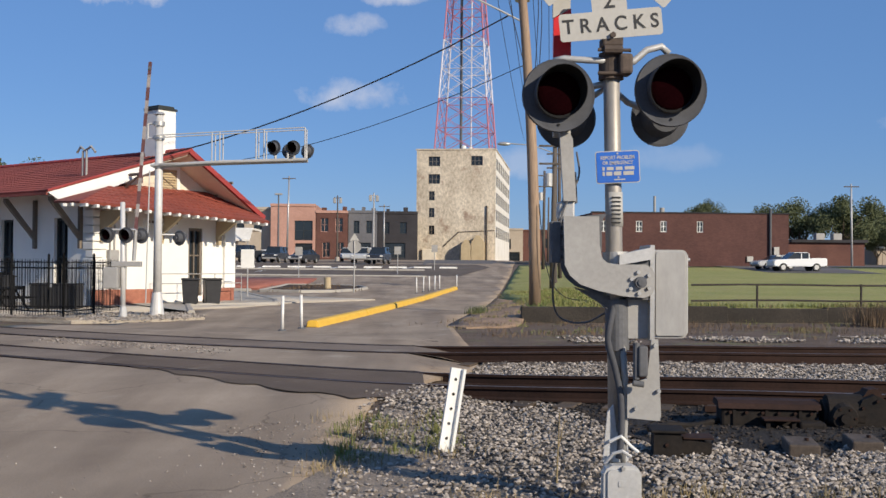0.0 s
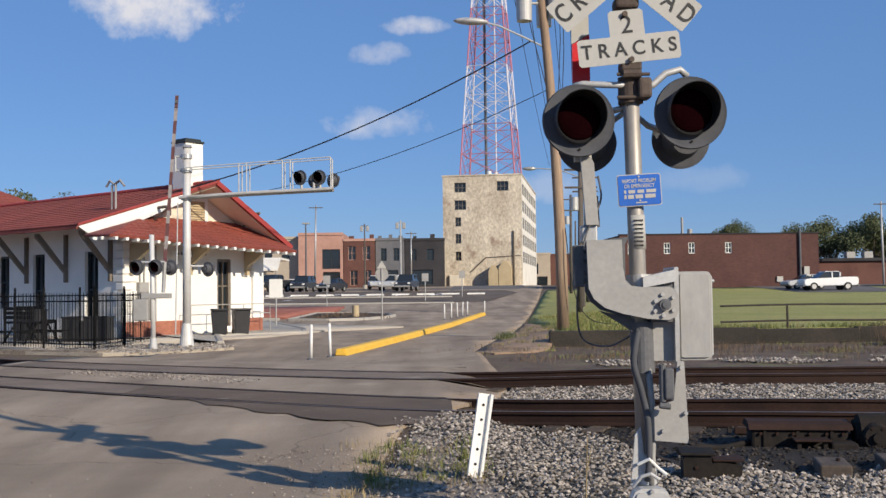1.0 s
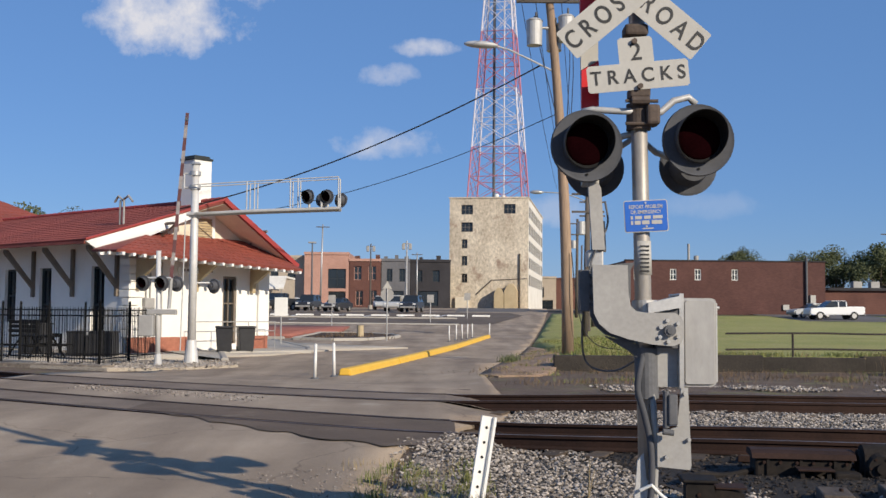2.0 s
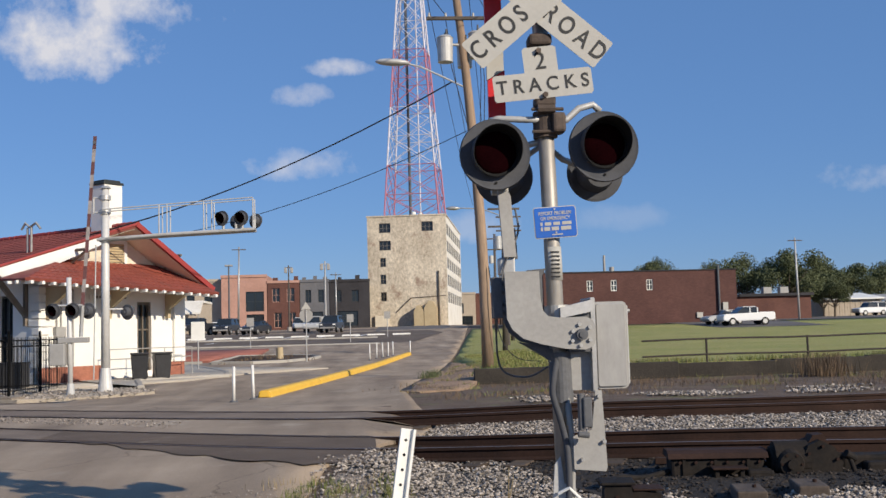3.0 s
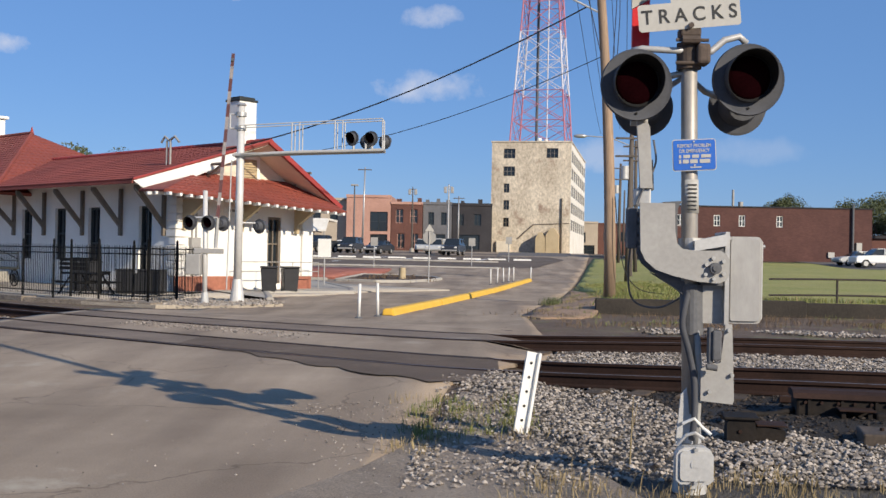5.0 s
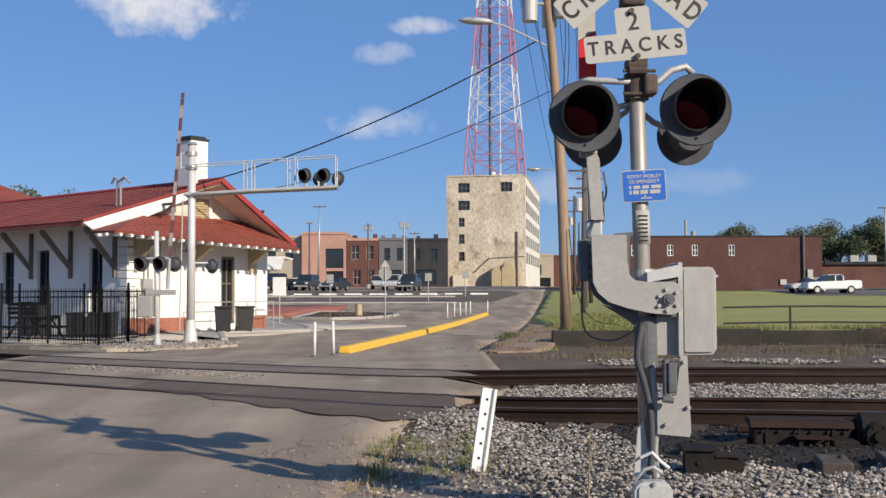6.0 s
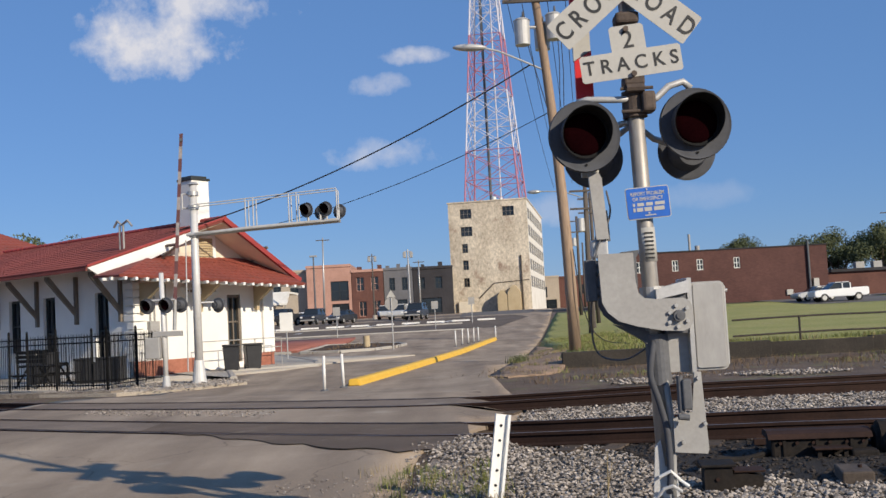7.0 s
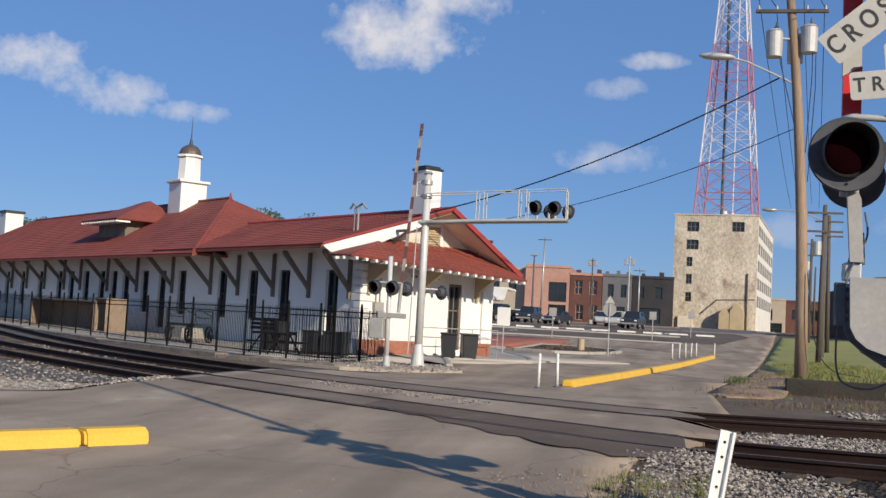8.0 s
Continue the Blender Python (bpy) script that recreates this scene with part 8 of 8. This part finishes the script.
    part("tray_lid", bbox(0.12, 0.38, -0.12, 0.16, 0.165, 0.18, bevel=0.005), RAIL, b, "worn rusty lid")
    part("bolt", rods(((-0.02, -0.165, 0.12), (-0.02, -0.14, 0.12), 0.018), seg=6), RAIL, b)


switch_machine()
twig = thing("dead_stalk", "thin dead weed stalk in the ballast", "weed", pose(1.08, 7.9, ground_z(1.08, 7.9)))
part("stem", rods(((0, 0, 0), (0.02, 0, 0.55), 0.008, 0.003), ((0.015, 0, 0.3), (0.06, 0.02, 0.5), 0.004, 0.002), seg=5), STRAW, twig)
stones("road_gravel", scatter(160, -4.6, -1.2, lambda x: 5.2, lambda x: 10.2, lift=-0.005, seed=21), 0.005, 0.013, "scattered small stones on the asphalt")
GRIT = mat("gritty_edge", (0.33, 0.268, 0.205), (0.225, 0.18, 0.138), rough=0.95, s1=1.2, s2=55, grain=0.5, bump=0.9, dist=0.02)
sheet("gravel_shoulder", [(-2.2, 4.5), (-1.6, 6.6), (-0.95, 8.2), (-0.6, 9.5), (-0.4, 10.7), (-0.25, 12.0), (0.05, 11.6), (0.3, 9.6), (0.75, 8.0), (1.2, 6.2), (1.4, 4.5)], GRIT, 0.012, 0.8, "gravelly worn edge of the asphalt", "road edge")
stones("road_gravel", scatter(2600, -2.3, 0.9, lambda x: 5.0, lambda x: 11.4, lambda x, y: abs(x + 0.25 - (9.0 - y) * 0.25) < 1.1 * random.random() + 0.25, lift=-0.002, seed=26), 0.006, 0.016, "fine gravel along the edge of the asphalt")
stones("road_gravel", scatter(420, -7.5, -3.2, lambda x: near_line(x) + 2.0, lambda x: near_line(x) + 3.1, lift=0.0, seed=22), 0.012, 0.03, "pale gravel spilled between the rails of the crossing")
stones("road_gravel", scatter(220, -0.55, 0.8, lambda x: 11.2, lambda x: near_line(x) - 1.6, lift=0.0, seed=23), 0.015, 0.035, "loose stones at the edge of the crossing")
stones("road_gravel", scatter(700, -22, -10.8, lambda x: near_line(x) + 0.9, lambda x: far_line(x) - 0.9, lift=0.0, seed=24), 0.03, 0.055, "pale ballast between the tracks")
